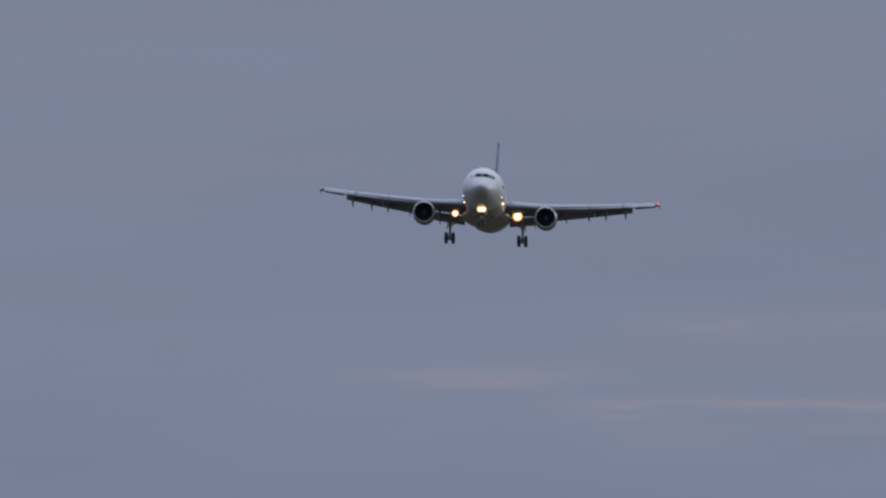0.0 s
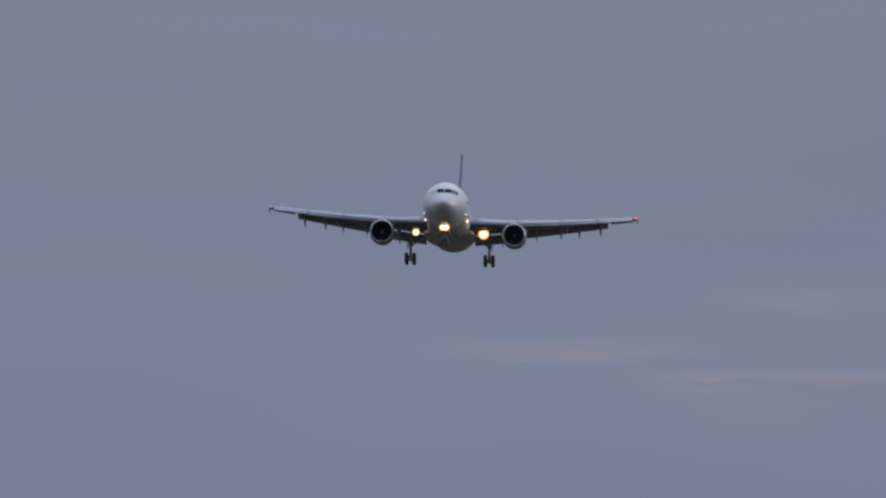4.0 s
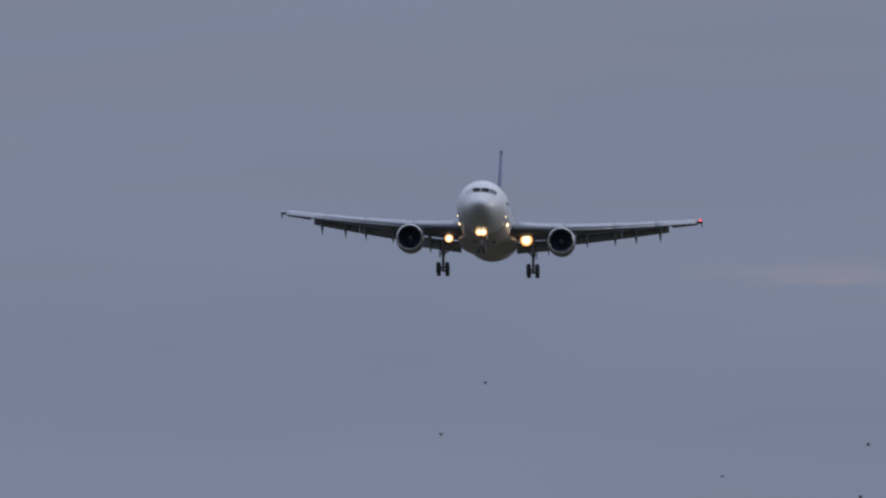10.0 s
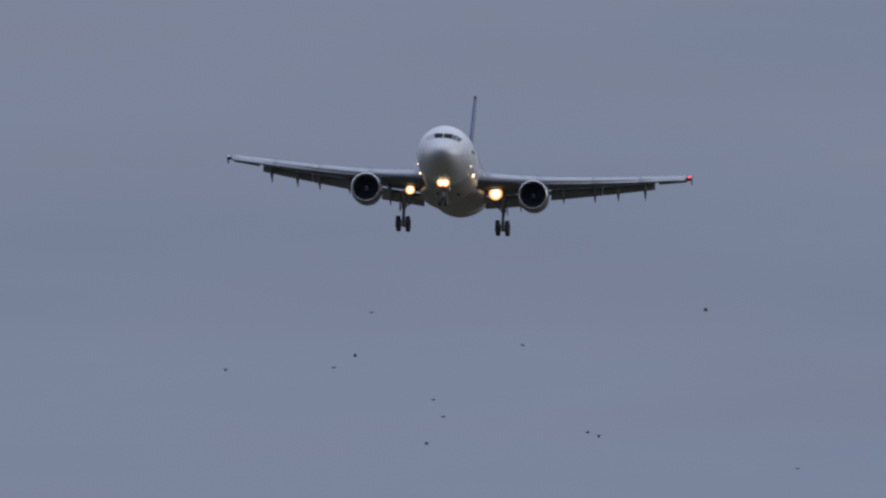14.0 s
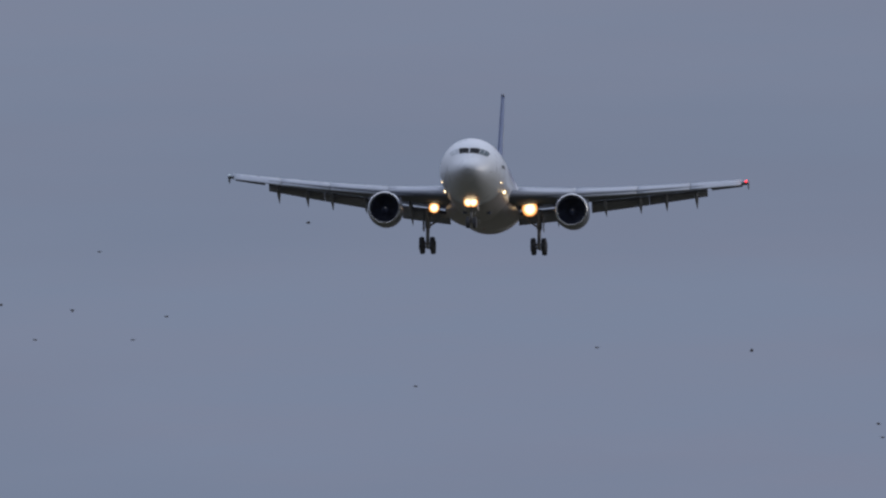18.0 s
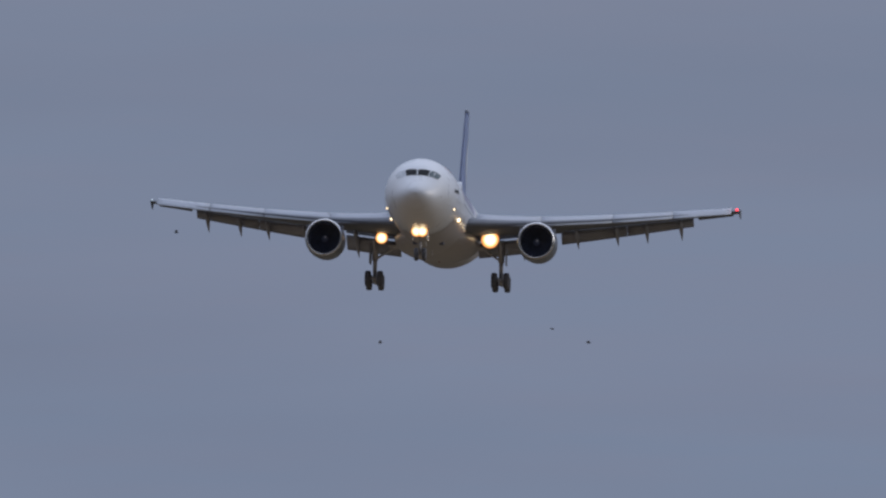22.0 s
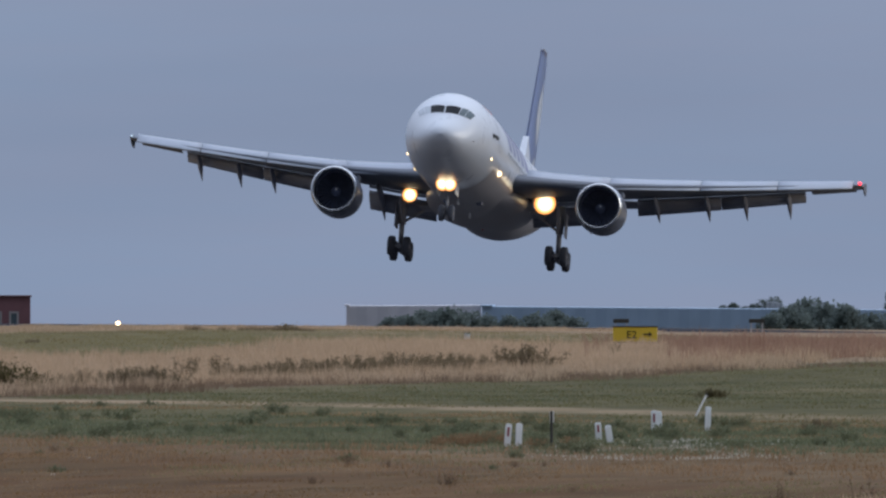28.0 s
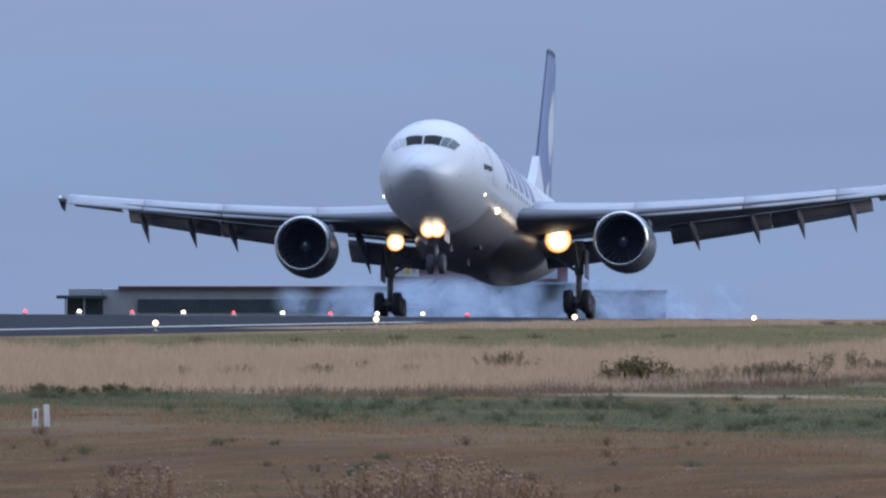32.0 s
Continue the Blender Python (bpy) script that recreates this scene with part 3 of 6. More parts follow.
def open_side(x, y):
    """Where the low field lies, on the camera's side of the tall strip."""
    return (x > -86.7) | (y < 618)


def grass():
    x, y = field(90000, 520, 1330, -170, -88)
    wob = 2.0 * np.sin(y * 0.031) + 1.5 * np.sin(y * 0.083 + 1.0) + 1.2 * np.sin(x * 0.9 + y * 0.2)
    rim, end = np.minimum(-113.5, -115.0 - 0.06 * (y - 876)) + wob * 0.5, 992 - 2.0 * (x + 124) + wob * 4
    broad = y < 846 + 3 * wob
    k = (x + wob < -87.5) & ((x > rim) | broad) & (y < end) & (y > 624 + wob * 2)
    tagged(tufts("tall_dry_grass", x[k], y[k], 0.14, 0.44, 10, 0.0075, M_STRAW, 0.6, 0.16), "tall tan dry grass in a long strip", "grass", kind="stuff")
    k = (x > -158) & (x < -150 + wob) & (y + wob * 12 > 1165)
    tagged(tufts("verge_dry_grass", x[k], y[k], 0.06, 0.19, 6, 0.012, M_STRAW), "short tan dry grass on the far verge", "grass", kind="stuff")
    k = (((x < rim - 0.5) & ~broad) | ((y > end + 1) & (x < -92))) & (x > -159) & (y + wob * 12 < 1175) & (rng.random(len(x)) < 0.6)
    tagged(tufts("mown_grass", x[k], y[k], 0.03, 0.07, 5, 0.016, M_MOWN, 0.9, 0.3), "short mown olive grass beside the runway", "grass", kind="stuff")
    x, y = field(52000, 500, 1000, -172, -88)
    edge = x + 1.6 * np.sin(y * 0.031) + 1.3 * np.sin(y * 0.083 + 1.0)
    k = (edge < -85.5) & (edge > -91.5 - 5.5 * np.clip((y - 600) / 90, 0, 1) * rng.random(len(x))) & (y > 600) & (rng.random(len(x)) < np.clip((830 - y) / 100, 0.12, 1))
    k |= (edge < -88) & (y > 612) & (y < 634) & (rng.random(len(x)) < 0.5)
    tagged(tufts("brown_bank_grass", x[k], y[k], 0.06, 0.24, 9, 0.009, M_BANK, 0.9, 0.25), "brown withered grass along the foot of the tall strip", "grass", kind="stuff")
    x, y = field(60000, 1060, 1330, -155, -112)
    k = (x < -151) & (x > -162) & (rng.random(len(x)) < np.clip((y - 1070) / 80, 0, 1))
    tagged(tufts("runway_verge_grass", x[k], y[k], 0.12, 0.25, 7, 0.016, M_STRAW, 0.6, 0.2), "pale dry grass along the runway edge", "grass", kind="stuff")
    # rust-coloured seed heads towards the far end of the tall strip
    x, y = field(42000, 800, 1010, -124, -88)
    end = 992 - 2.0 * (x + 124)
    k = (x > -115.0 - 0.06 * (y - 876)) & (y < end) & (y > end - 40 - 90 * rng.random(len(x)) ** 2) & (x < -90) & (rng.random(len(x)) < np.clip((x / y * 1000 + 115) / 9 + 0.25 * np.sin(x * 1.3 + y * 0.11) * np.sin(y * 0.3), 0, 0.45))
    # trodden down before the two signs
    b = np.arctan2(x, y) * 1000
    trod = ((np.abs(b + 113.46) < 1.05) | (np.abs(b + 98.83) < 0.9)) & (y < 906)
    low = trod & (y > 868) & (y < 898)
    tagged(tufts("trodden_grass", x[low], y[low], 0.30, 0.53, 6, 0.010, M_STRAW, 0.5, 0.16), "trodden dry grass before the taxiway signs", "grass", kind="stuff")
    k &= ~trod
    tagged(tufts("rust_seed_grass", x[k], y[k], 0.40, 0.74, 6, 0.010, M_RUST, 0.5, 0.16), "rust-brown seed heads over the dry grass", "grass", kind="stuff")
    x, y = field(60000, 330, 900, -172, -86)
    w = (x + 85.7) * 0.93 + (y - 618) * 0.368 + 6 * np.sin(x * 0.21 + y * 0.03) + 3 * np.sin(y * 0.11)
    k = open_side(x, y) & (w > -24) & (np.abs(w) > 5)
    tagged(tufts("green_grass", x[k], y[k], 0.02, 0.06, 6, 0.012, M_GRASS, 0.9, 0.3), "short uneven olive-green grass", "grass", kind="stuff")
    k = open_side(x, y) & (w <= -20) & (np.sin(x * 0.8 + y * 0.05) + np.sin(y * 0.021 + 0.7 * x) + rng.normal(0, 1.6, len(x)) > 2.4)
    tagged(tufts("brown_grass", x[k], y[k], 0.015, 0.05, 8, 0.006, M_DRYS, 0.9, 0.35), "thin dry grass on a brown field", "grass", kind="stuff")
    # uneven clumps over the near field, each of one tone
    x, y = field(16000, 330, 720, -172, -86)
    w = (x + 85.7) * 0.93 + (y - 618) * 0.368 + 5 * np.sin(x * 0.21 + y * 0.03)
    pick = rng.random(len(x))
    mottle = np.sin(x * 1.7 + 0.05 * y) + np.sin(y * 0.09 + 0.4 * x) + np.sin(x * 0.37 - y * 0.031)
    k = open_side(x, y) & (w < -30) & (mottle > 0.4) & (pick < 0.5)
    tagged(tufts("dry_clump", x[k], y[k], 0.02, 0.07, 44, 0.008, M_CLUMP, 1.4, 0.42), "uneven brown and tan clumps of dry grass", "grass", kind="stuff")
    k = open_side(x, y) & (w < -28) & (mottle < -0.9) & (pick < 0.34)
    tagged(tufts("olive_clump", x[k], y[k], 0.02, 0.08, 40, 0.008, M_OLIVE, 1.2, 0.42), "small olive weed clumps on the brown field", "weeds", kind="stuff")
    # a margin of taller withered weeds between the green and the brown
    k = open_side(x, y) & (w < -26) & (w > -40) & (pick > 0.5) & (rng.random(len(x)) < 0.5)
    tagged(tufts("withered_margin", x[k], y[k], 0.04, 0.15, 34, 0.007, M_MARG, 1.0, 0.40), "withered brown weeds along the green strip", "weeds", kind="stuff")
    k = open_side(x, y) & (w >= -29) & (w < -14) & (pick < 0.6)
    tagged(tufts("green_clump", x[k], y[k], 0.03, 0.12, 40, 0.010, M_GREEN, 1.3, 0.4), "uneven clumps of blue-green weeds", "weeds", kind="stuff")
    k = open_side(x, y) & (w > 9) & (pick < 0.5)
    tagged(tufts("turf_clump", x[k], y[k], 0.02, 0.06, 30, 0.009, M_GREEN, 1.2, 0.4), "uneven olive turf clumps beside the worn strip", "grass", kind="stuff")
    # pale dry streaks through the green band
    x, y = field(22000, 470, 700, -172, -90)
    w = (x + 85.7) * 0.93 + (y - 618) * 0.368
    drift = np.sin(y * 0.42 + 0.25 * x) + np.sin(y * 0.19 - 0.31 * x + 1.0) + 0.8 * np.sin(x * 0.55)
    k = open_side(x, y) & (w > -24) & (w < -4) & (drift > 0.9 - 0.04 * (w + 14))
    tagged(tufts("pale_streak_grass", x[k], y[k], 0.04, 0.11, 12, 0.008, M_DRYS, 1.1, 0.35), "pale dry streaks of grass in the green strip", "grass", kind="stuff")
    # tall straw in the near corner of the field
    x, y = field(1500, 322, 352, -114, -98)
    k = rng.random(1500) < np.clip((x / y * 1000 + 114) / 3, 0, 1)
    tagged(tufts("straw_grass", x[k], y[k], 0.06, 0.22, 12, 0.008, M_STRAW, 0.7, 0.2), "pale straw grass close to the camera", "grass", kind="stuff")
    # patches of greener weeds across the middle
    x, y = field(26000, 440, 700, -172, -100)
    w = (x + 85.7) * 0.93 + (y - 618) * 0.368
    nzv = np.sin(x * 0.35 + 2) * np.cos(y * 0.09) + np.sin(x * 0.13 + y * 0.05)
    k = open_side(x, y) & (nzv > -0.5) & (w + 5 * np.sin(x * 0.3) < -14) & (w + 5 * np.sin(x * 0.3) > -28)
    tagged(tufts("green_weeds", x[k], y[k], 0.025, 0.085, 7, 0.014, M_GREEN, 0.9, 0.35), "low green weeds in patches", "weeds", kind="stuff")


grass()

# ---- the airliner: x to port, y aft, z up; the origin lies on the body axis 25 m behind the nose ----
AFT = 25.0
TOP = [(0, -0.42), (0.12, -0.16), (0.4, 0.12), (0.9, 0.50), (1.25, 0.76), (1.5, 0.96), (2.2, 1.64), (2.8, 2.02), (3.9, 2.42), (5.3, 2.68), (7.0, 2.80), (8.5, 2.82), (41, 2.82), (46, 2.76), (50, 2.58), (53.4, 2.15), (54.0, 1.9)]
BOT = [(0, -0.42), (0.12, -0.80), (0.4, -1.14), (0.9, -1.52), (1.5, -1.80), (2.6, -2.16), (3.6, -2.40), (5.0, -2.62), (7.0, -2.78), (8.5, -2.82), (29, -2.82), (32, -2.72), (35, -2.40), (38, -1.90), (42, -1.12), (46, -0.32), (50, 0.52), (53.4, 1.38), (54.0, 1.66)]
WID = [(0, 0.02), (0.12, 0.44), (0.4, 0.83), (0.9, 1.26), (1.5, 1.62), (2.6, 2.11), (3.6, 2.38), (5.0, 2.63), (7.0, 2.78), (8.5, 2.82), (37, 2.82), (40, 2.68), (44, 2.18), (48, 1.45), (52, 0.66), (54.0, 0.14)]


def hull(y, ang, off=0.0):
    """A point of the body's skin; ang is degrees from the top towards port."""
    a = radians(ang)
    t, b, w = smooth_lerp(TOP, y), smooth_lerp(BOT, y), smooth_lerp(WID, y)
    # the widest level lies a little below the middle near the nose
    zc = b + (t - b) * (0.5 if y > 8 else 0.46 + 0.005 * y)
    h = (t - zc) if math.cos(a) > 0 else (zc - b)
    return Vector(((w + off) * math.sin(a), y - AFT, zc + (h + off) * math.cos(a)))


def patch(y0, y1, a0, a1, off=0.012, ny=4, na=4, y0b=None, y1b=None):
    """A thin panel that lies on the skin; y0b, y1b: its fore and aft limits at the angle a1."""
    y0b, y1b = y0 if y0b is None else y0b, y1 if y1b is None else y1b
    vs, fs = [], []
    for i in range(ny + 1):
        for j in range(na + 1):
            k = j / na
            ya, yb = y0 + (y0b - y0) * k, y1 + (y1b - y1) * k
            vs.append(hull(ya + (yb - ya) * i / ny, a0 + (a1 - a0) * k, off))
    for i in range(ny):
        for j in range(na):
            a = i * (na + 1) + j
            fs.append((a, a + 1, a + na + 2, a + na + 1))
    return vs, fs


# wing plan: leading edge, chord, height and thickness along the span
W_LE = [(2.4, 16.9), (5.0, 18.7), (8.0, 20.75), (22.42, 29.75)]
W_TE = [(2.4, 27.6), (7.6, 27.9), (22.42, 32.45)]
W_Z = [(2.4, -1.05), (5.0, -0.78), (8.0, -0.42), (13.0, 0.28), (18.0, 1.08), (22.42, 1.82)]
W_T = [(2.4, 1.30), (5.0, 0.95), (8.0, 0.66), (15.0, 0.40), (22.42, 0.22)]
FOIL = [(1.0, 0.0), (0.8, 0.42), (0.6, 0.78), (0.4, 0.97), (0.2, 0.88), (0.08, 0.60), (0.02, 0.30), (0.0, 0.0), (0.02, -0.22), (0.08, -0.36), (0.2, -0.48), (0.4, -0.50), (0.6, -0.36), (0.8, -0.12)]


def wing_pt(x, c, k):
    """Point at the part c of the chord, k of the thickness above the chord line; incidence about 3 degrees."""
    le, te = lerp(W_LE, x), lerp(W_TE, x)
    return Vector((x, le + (te - le) * c - AFT, smooth_lerp(W_Z, x) + (0.035 - 0.0035 * (x - 2.4)) * (te - le) * (0.35 - c) + k * lerp(W_T, x) * 0.62))


def section_loft(xs, shape, side, close=True):
    """Loft of one closed outline shape(x) -> points over the stations xs."""
    vs, fs, n = [], [], None
    for x in xs:
        pts = shape(x)
        n = len(pts)
        vs += [Vector((p.x * side, p.y, p.z)) for p in pts]
    for i in range(len(xs) - 1):
        for k in range(n):
            a, b = i * n + k, i * n + (k + 1) % n
            fs.append((a, b, b + n, a + n) if side > 0 else (a, a + n, b + n, b))
    fs.append(tuple(range(n))[:: -side])
    fs.append(tuple(range((len(xs) - 1) * n, len(xs) * n))[::side])
    return vs, fs


def lin(a, b, n):
    return [a + (b - a) * i / n for i in range(n + 1)]


def box_section(p, q, t0, t1):
    """Outline of a thin panel from p to q (fore to aft in one span station)."""
    d = (q - p).normalized()
    nrm = Vector((0, -d.z, d.y))
    return [p + nrm * t0 * 0.2, p + (q - p) * 0.1 + nrm * t0, p + (q - p) * 0.5 + nrm * (t0 * 0.8 + t1 * 0.2), q, p + (q - p) * 0.5 - nrm * t0 * 0.7, p + (q - p) * 0.1 - nrm * t0 * 0.8]


def loft_ob(name, xs, shape, side, mat, parent, label="", smooth=True):
    vs, fs = section_loft(xs, shape, side)
    ob = mesh_ob(name, vs, fs, mat, parent, label, smooth)
    return ob


def fairing_canoe(x, side, y0, y1, z0, z1, w, mat, parent):
    """A pointed flap track fairing that droops aft."""
    vs, fs, n = [], [], 10
    for i, u in enumerate(lin(0, 1, 9)):
        r = max(0.03, w * math.sin(math.pi * min(1.0, u * 0.86 + 0.10)) ** 0.8 * (1 - 0.35 * u))
        c = Vector((x * side, y0 + (y1 - y0) * u - AFT, z0 + (z1 - z0) * u**1.7))
        vs += [c + Vector((r * 0.75 * math.sin(k * math.tau / n), 0, r * 1.35 * math.cos(k * math.tau / n))) for k in range(n)]
        if i:
            fs += [((i - 1) * n + k, (i - 1) * n + (k + 1) % n, i * n + (k + 1) % n, i * n + k) for k in range(n)]
    fs += [tuple(range(n))[::-1], tuple(range(9 * n, 10 * n))]
    return mesh_ob("flap_track_fairing", vs, fs, mat, parent, "", True)


def wheel(parent, x, y, z, r, w):
    prof = [(-w * 0.36, r * 0.50), (-w / 2, r * 0.62), (-w / 2, r * 0.86), (-w * 0.36, r * 0.97), (-w * 0.15, r), (w * 0.15, r), (w * 0.36, r * 0.97), (w / 2, r * 0.86), (w / 2, r * 0.62), (w * 0.36, r * 0.50)]
    n, vs, fs = 28, [], []
    for a, q in prof:
        vs += [(x + a, y + q * math.sin(k * math.tau / n), z + q * math.cos(k * math.tau / n)) for k in range(n)]
    for i in range(len(prof) - 1):
        fs += [(i * n + k, i * n + (k + 1) % n, (i + 1) * n + (k + 1) % n, (i + 1) * n + k) for k in range(n)]
    tyre = mesh_ob("tyre", vs, fs, M_RUB, parent, "black rubber tyre", True)
    rim = tube((x - w * 0.34, y, z), (x + w * 0.34, y, z), r * 0.51, n=20)
    add_tube(rim, (x - w * 0.42, y, z), (x + w * 0.42, y, z), r * 0.2, n=12)
    part("wheel_rim", rim, M_STEEL, parent, "grey metal wheel rim")
    return tyre


def lamp(name, parent, pos, r, mat, depth=0.18, label="", hood=0.0):
    """A round lamp that faces forward: a shallow housing and a domed, glowing lens."""
    x, y, z = pos
    vs, fs = spin_y([(-hood, r * 1.0), (-hood, r * 1.04), (0.0, r * 1.04), (depth, r * 0.9), (depth * 1.6, r * 0.2)], x, y, z, 20)
    h = mesh_ob(name, vs, fs, M_FLAP, parent, label, True)
    vs, fs = spin_y([(-0.10 * r, 0.001), (-0.08 * r, r * 0.5), (-0.03 * r, r * 0.85), (0.02, r)], x, y, z, 20)
    mesh_ob("lens", vs, fs, mat, h, "glowing warm lamp lens", True)
    return h


def airliner():
    root = new("airliner")
    tagged(root, "white twin-engined wide-body airliner with blue tail, gear down and lamps lit", "aircraft")
    # body
    ys = [0, 0.03, 0.12, 0.25, 0.4, 0.65, 0.9, 1.2, 1.5, 1.9, 2.25, 2.6, 2.9, 3.2, 3.7, 4.2, 4.8, 5.5, 6.2, 7, 8.5] + list(range(10, 36, 2)) + [36, 37, 38, 39, 40, 41, 42, 43, 44, 45, 46, 47, 48, 49, 50, 51, 52, 53, 53.5, 54]
    n, vs, fs = 64, [], []
    for y in ys:
        vs += [hull(y, k * 360 / n) for k in range(n)]
    for i in range(len(ys) - 1):
        fs += [(i * n + k, (i + 1) * n + k, (i + 1) * n + (k + 1) % n, i * n + (k + 1) % n) for k in range(n)]
    fs.append(tuple(range((len(ys) - 1) * n, len(ys) * n))[::-1])
    body = mesh_ob("fuselage", vs, fs, M_WHITE, root, "glossy white painted fuselage", True)
    # grey belly skin from behind the nose gear
    v, f = patch(8.0, 38.0, 119, 241, 0.015, 16, 24)
    mesh_ob("belly_panel", v, f, M_BELLY, body, "grey painted belly", True)
    # belly fairing between the wings
    bm = bmesh.new()
    bmesh.ops.create_uvsphere(bm, u_segments=32, v_segments=18, radius=1.0)
    for q in bm.verts:
        q.co = Vector((q.co.x * 3.2, q.co.y * 8.4 - 1.2, q.co.z * 1.25 - 1.66))
    part("wing_fairing", bm, M_BELLY, root, "grey wing root fairing", True)
    # cockpit panes, mirrored to both sides
    for s in (1, -1):
        for name, a in (("windscreen", (1.52, 2.00, 1.2, 28.2, 1.66, 2.22)), ("side_window", (1.68, 2.24, 29.6, 40.4, 1.80, 2.52)), ("rear_window", (1.82, 2.54, 41.4, 54.0, 2.04, 2.70))):
            v, f = patch(a[0], a[1], a[2] * s, a[3] * s, 0.014, 4, 6, a[4], a[5])
            mesh_ob(name, v, f if s < 0 else [q[::-1] for q in f], M_GLASS if name == "windscreen" else M_SGLASS if s > 0 else M_SKYPANE, body, "dark cockpit pane" if name == "windscreen" else "cockpit side pane, to starboard painted pale as sky reflection", True)
        # doors: outline strips
        for y0 in (7.2, 40.6):
            v, f = patch(y0 + 0.05, y0 + 1.05, 59 * s, 97 * s, 0.008, 3, 8)
            door = mesh_ob("cabin_door", v, f if s < 0 else [q[::-1] for q in f], M_WHITE, root, "white cabin door", True)
            for q in ((y0, y0 + 0.05, 58, 98), (y0 + 1.05, y0 + 1.10, 58, 98), (y0 + 0.05, y0 + 1.05, 58, 59), (y0 + 0.05, y0 + 1.05, 97, 98)):
                v, f = patch(q[0], q[1], q[2] * s, q[3] * s, 0.010, 2, 6)
                mesh_ob("door_seam", v, f, M_SLAT, door)
    # port markings: a dark line of unreadable letters, a red emblem, tall blue letters as bars
    for k in range(6):
        v, f = patch(5.0 + k * 0.34, 5.0 + k * 0.34 + 0.27, 80.0 + (k % 2) * 0.8, 86.5 - (k % 3) * 0.8, 0.012, 2, 2)
        mesh_ob("name_bar", v, f, M_BLK, body, "dark unreadable lettering")
    v, f = patch(6.2, 8.6, 36, 50, 0.012, 4, 4, 6.8, 8.2)
    mesh_ob("red_emblem", v, f, M_EMBL, body, "faded red painted emblem")
    for k in range(5):
        y0 = 12.4 + k * 2.3
        v, f = patch(y0, y0 + 1.25, 42, 82, 0.012, 3, 8, y0 + 0.5, y0 + 1.75)
        mesh_ob("letter_bar", v, f, M_PURP, body, "tall violet-blue lettering bar")
        v, f = patch(y0, y0 + 1.25, -42, -82, 0.012, 3, 8, y0 + 0.5, y0 + 1.75)
        mesh_ob("letter_bar", v, f, M_PURP, body, "tall violet-blue lettering bar")
    for s in (1, -1):
        v, f = patch(12.2, 12.45, 86 * s, 91 * s, 0.012, 1, 2)
        first_pane = mesh_ob("cabin_window", v, f, M_GLASS, body, "small dark cabin window")
        for k in range(1, 24):
            pane = new("cabin_window", first_pane.data)
            pane.parent = body
            pane.matrix_basis = Matrix.Translation((0, k * 1.06, 0))
    # scoops, vents and aerials under and over the body
    part("belly_beacon", tube((0.0, 1.0, -2.84), (0.0, 1.0, -2.95), 0.07, 0.04), M_BEAC, body, "small red belly beacon")
    for y in (-13.0, -6.5):
        bm = bmesh.new()
        add_box(bm, -0.03, 0.03, y, y + 0.5, -3.15, -2.75, 0.01)
        part("blade_aerial", bm, M_WHITE, body)
    bm = bmesh.new()
    add_box(bm, -0.03, 0.03, -12.0, -11.4, 2.75, 3.2, 0.01)
    part("blade_aerial", bm, M_WHITE, body)
    for s in (1, -1):
        part("pitot_probe", tube((s * 1.72, -22.75, -0.55), (s * 1.86, -23.1, -0.55), 0.035), M_STEEL, body)
        part("vent_scoop", box(s * 1.0 - 0.17, s * 1.0 + 0.17, -10.6, -9.9, -2.80, -2.58, 0.05), M_DARK, body, "dark ram air inlet")
        # lamps on the body's flank
        p = hull(6.0, 112 * s, -0.02)
        lamp("flank_lamp", root, (p.x, p.y, p.z), 0.10, M_LAND2, 0.1)
        p = hull(10.6, 118 * s, 0.02)
        lamp("turn_off_lamp", root, (p.x, p.y, p.z), 0.20 if s > 0 else 0.14, M_LAND2, 0.1)
    # wings
    for s in (1, -1):
        xs = [2.0, 3.0, 4.2, 5.5, 6.8, 8.0, 9.5, 11, 13, 15, 17, 19, 21, 22.0, 22.42]
        wing = loft_ob("wing", xs, lambda x: [wing_pt(max(x, 2.4), c * (0.80 if x < 19.2 else 1.0), k) if x > 2.3 else wing_pt(2.4, c * 0.8, k) + Vector((-0.8, 0, 0)) for c, k in FOIL], s, M_WING, root, "grey swept wing")
        # slats, drooped ahead of the leading edge
        for a, b in ((3.3, 8.02), (8.05, 13.2), (13.25, 17.6), (17.65, 21.9)):
            def slat(x):
                ch = lerp(W_TE, x) - lerp(W_LE, x)
                te = wing_pt(x, 0.15, 0.80) + Vector((0, 0, 0.41 - 0.009 * x))
                ln = (0.97 - 0.019 * x) / math.sin(radians(37))
                d = Vector((0, -math.cos(radians(37)), -math.sin(radians(37))))
                up = Vector((0, -math.sin(radians(37)), math.cos(radians(37))))
                return [te + d * (ln * u) + up * (ln * v) for u, v in ((0.0, 0.0), (0.3, 0.025), (0.6, 0.03), (0.88, 0.02), (0.97, 0.0), (1.0, -0.035), (0.97, -0.06), (0.85, -0.06), (0.55, -0.04), (0.25, -0.02))]
            loft_ob("slat", lin(a, b, 5), slat, s, M_SLAT, wing, "pale grey leading-edge slat")
        # flaps, fully lowered behind a slot
        for a, b, ln in ((2.95, 7.15, 0.27), (9.15, 14.0, 0.30), (14.03, 18.95, 0.30)):
            def flap(x):
                ch = lerp(W_TE, x) - lerp(W_LE, x)
                p = wing_pt(x, 0.80, 0.0) + Vector((0, 0.22, (-0.04 if x > 8 else -0.24) - 0.010 * ch))
                ll = 1.32 - 0.05 * (x - 9.1) if x > 8 else 1.65
                q = p + Vector((0, ll * math.cos(radians(36)), -ll * math.sin(radians(36))))
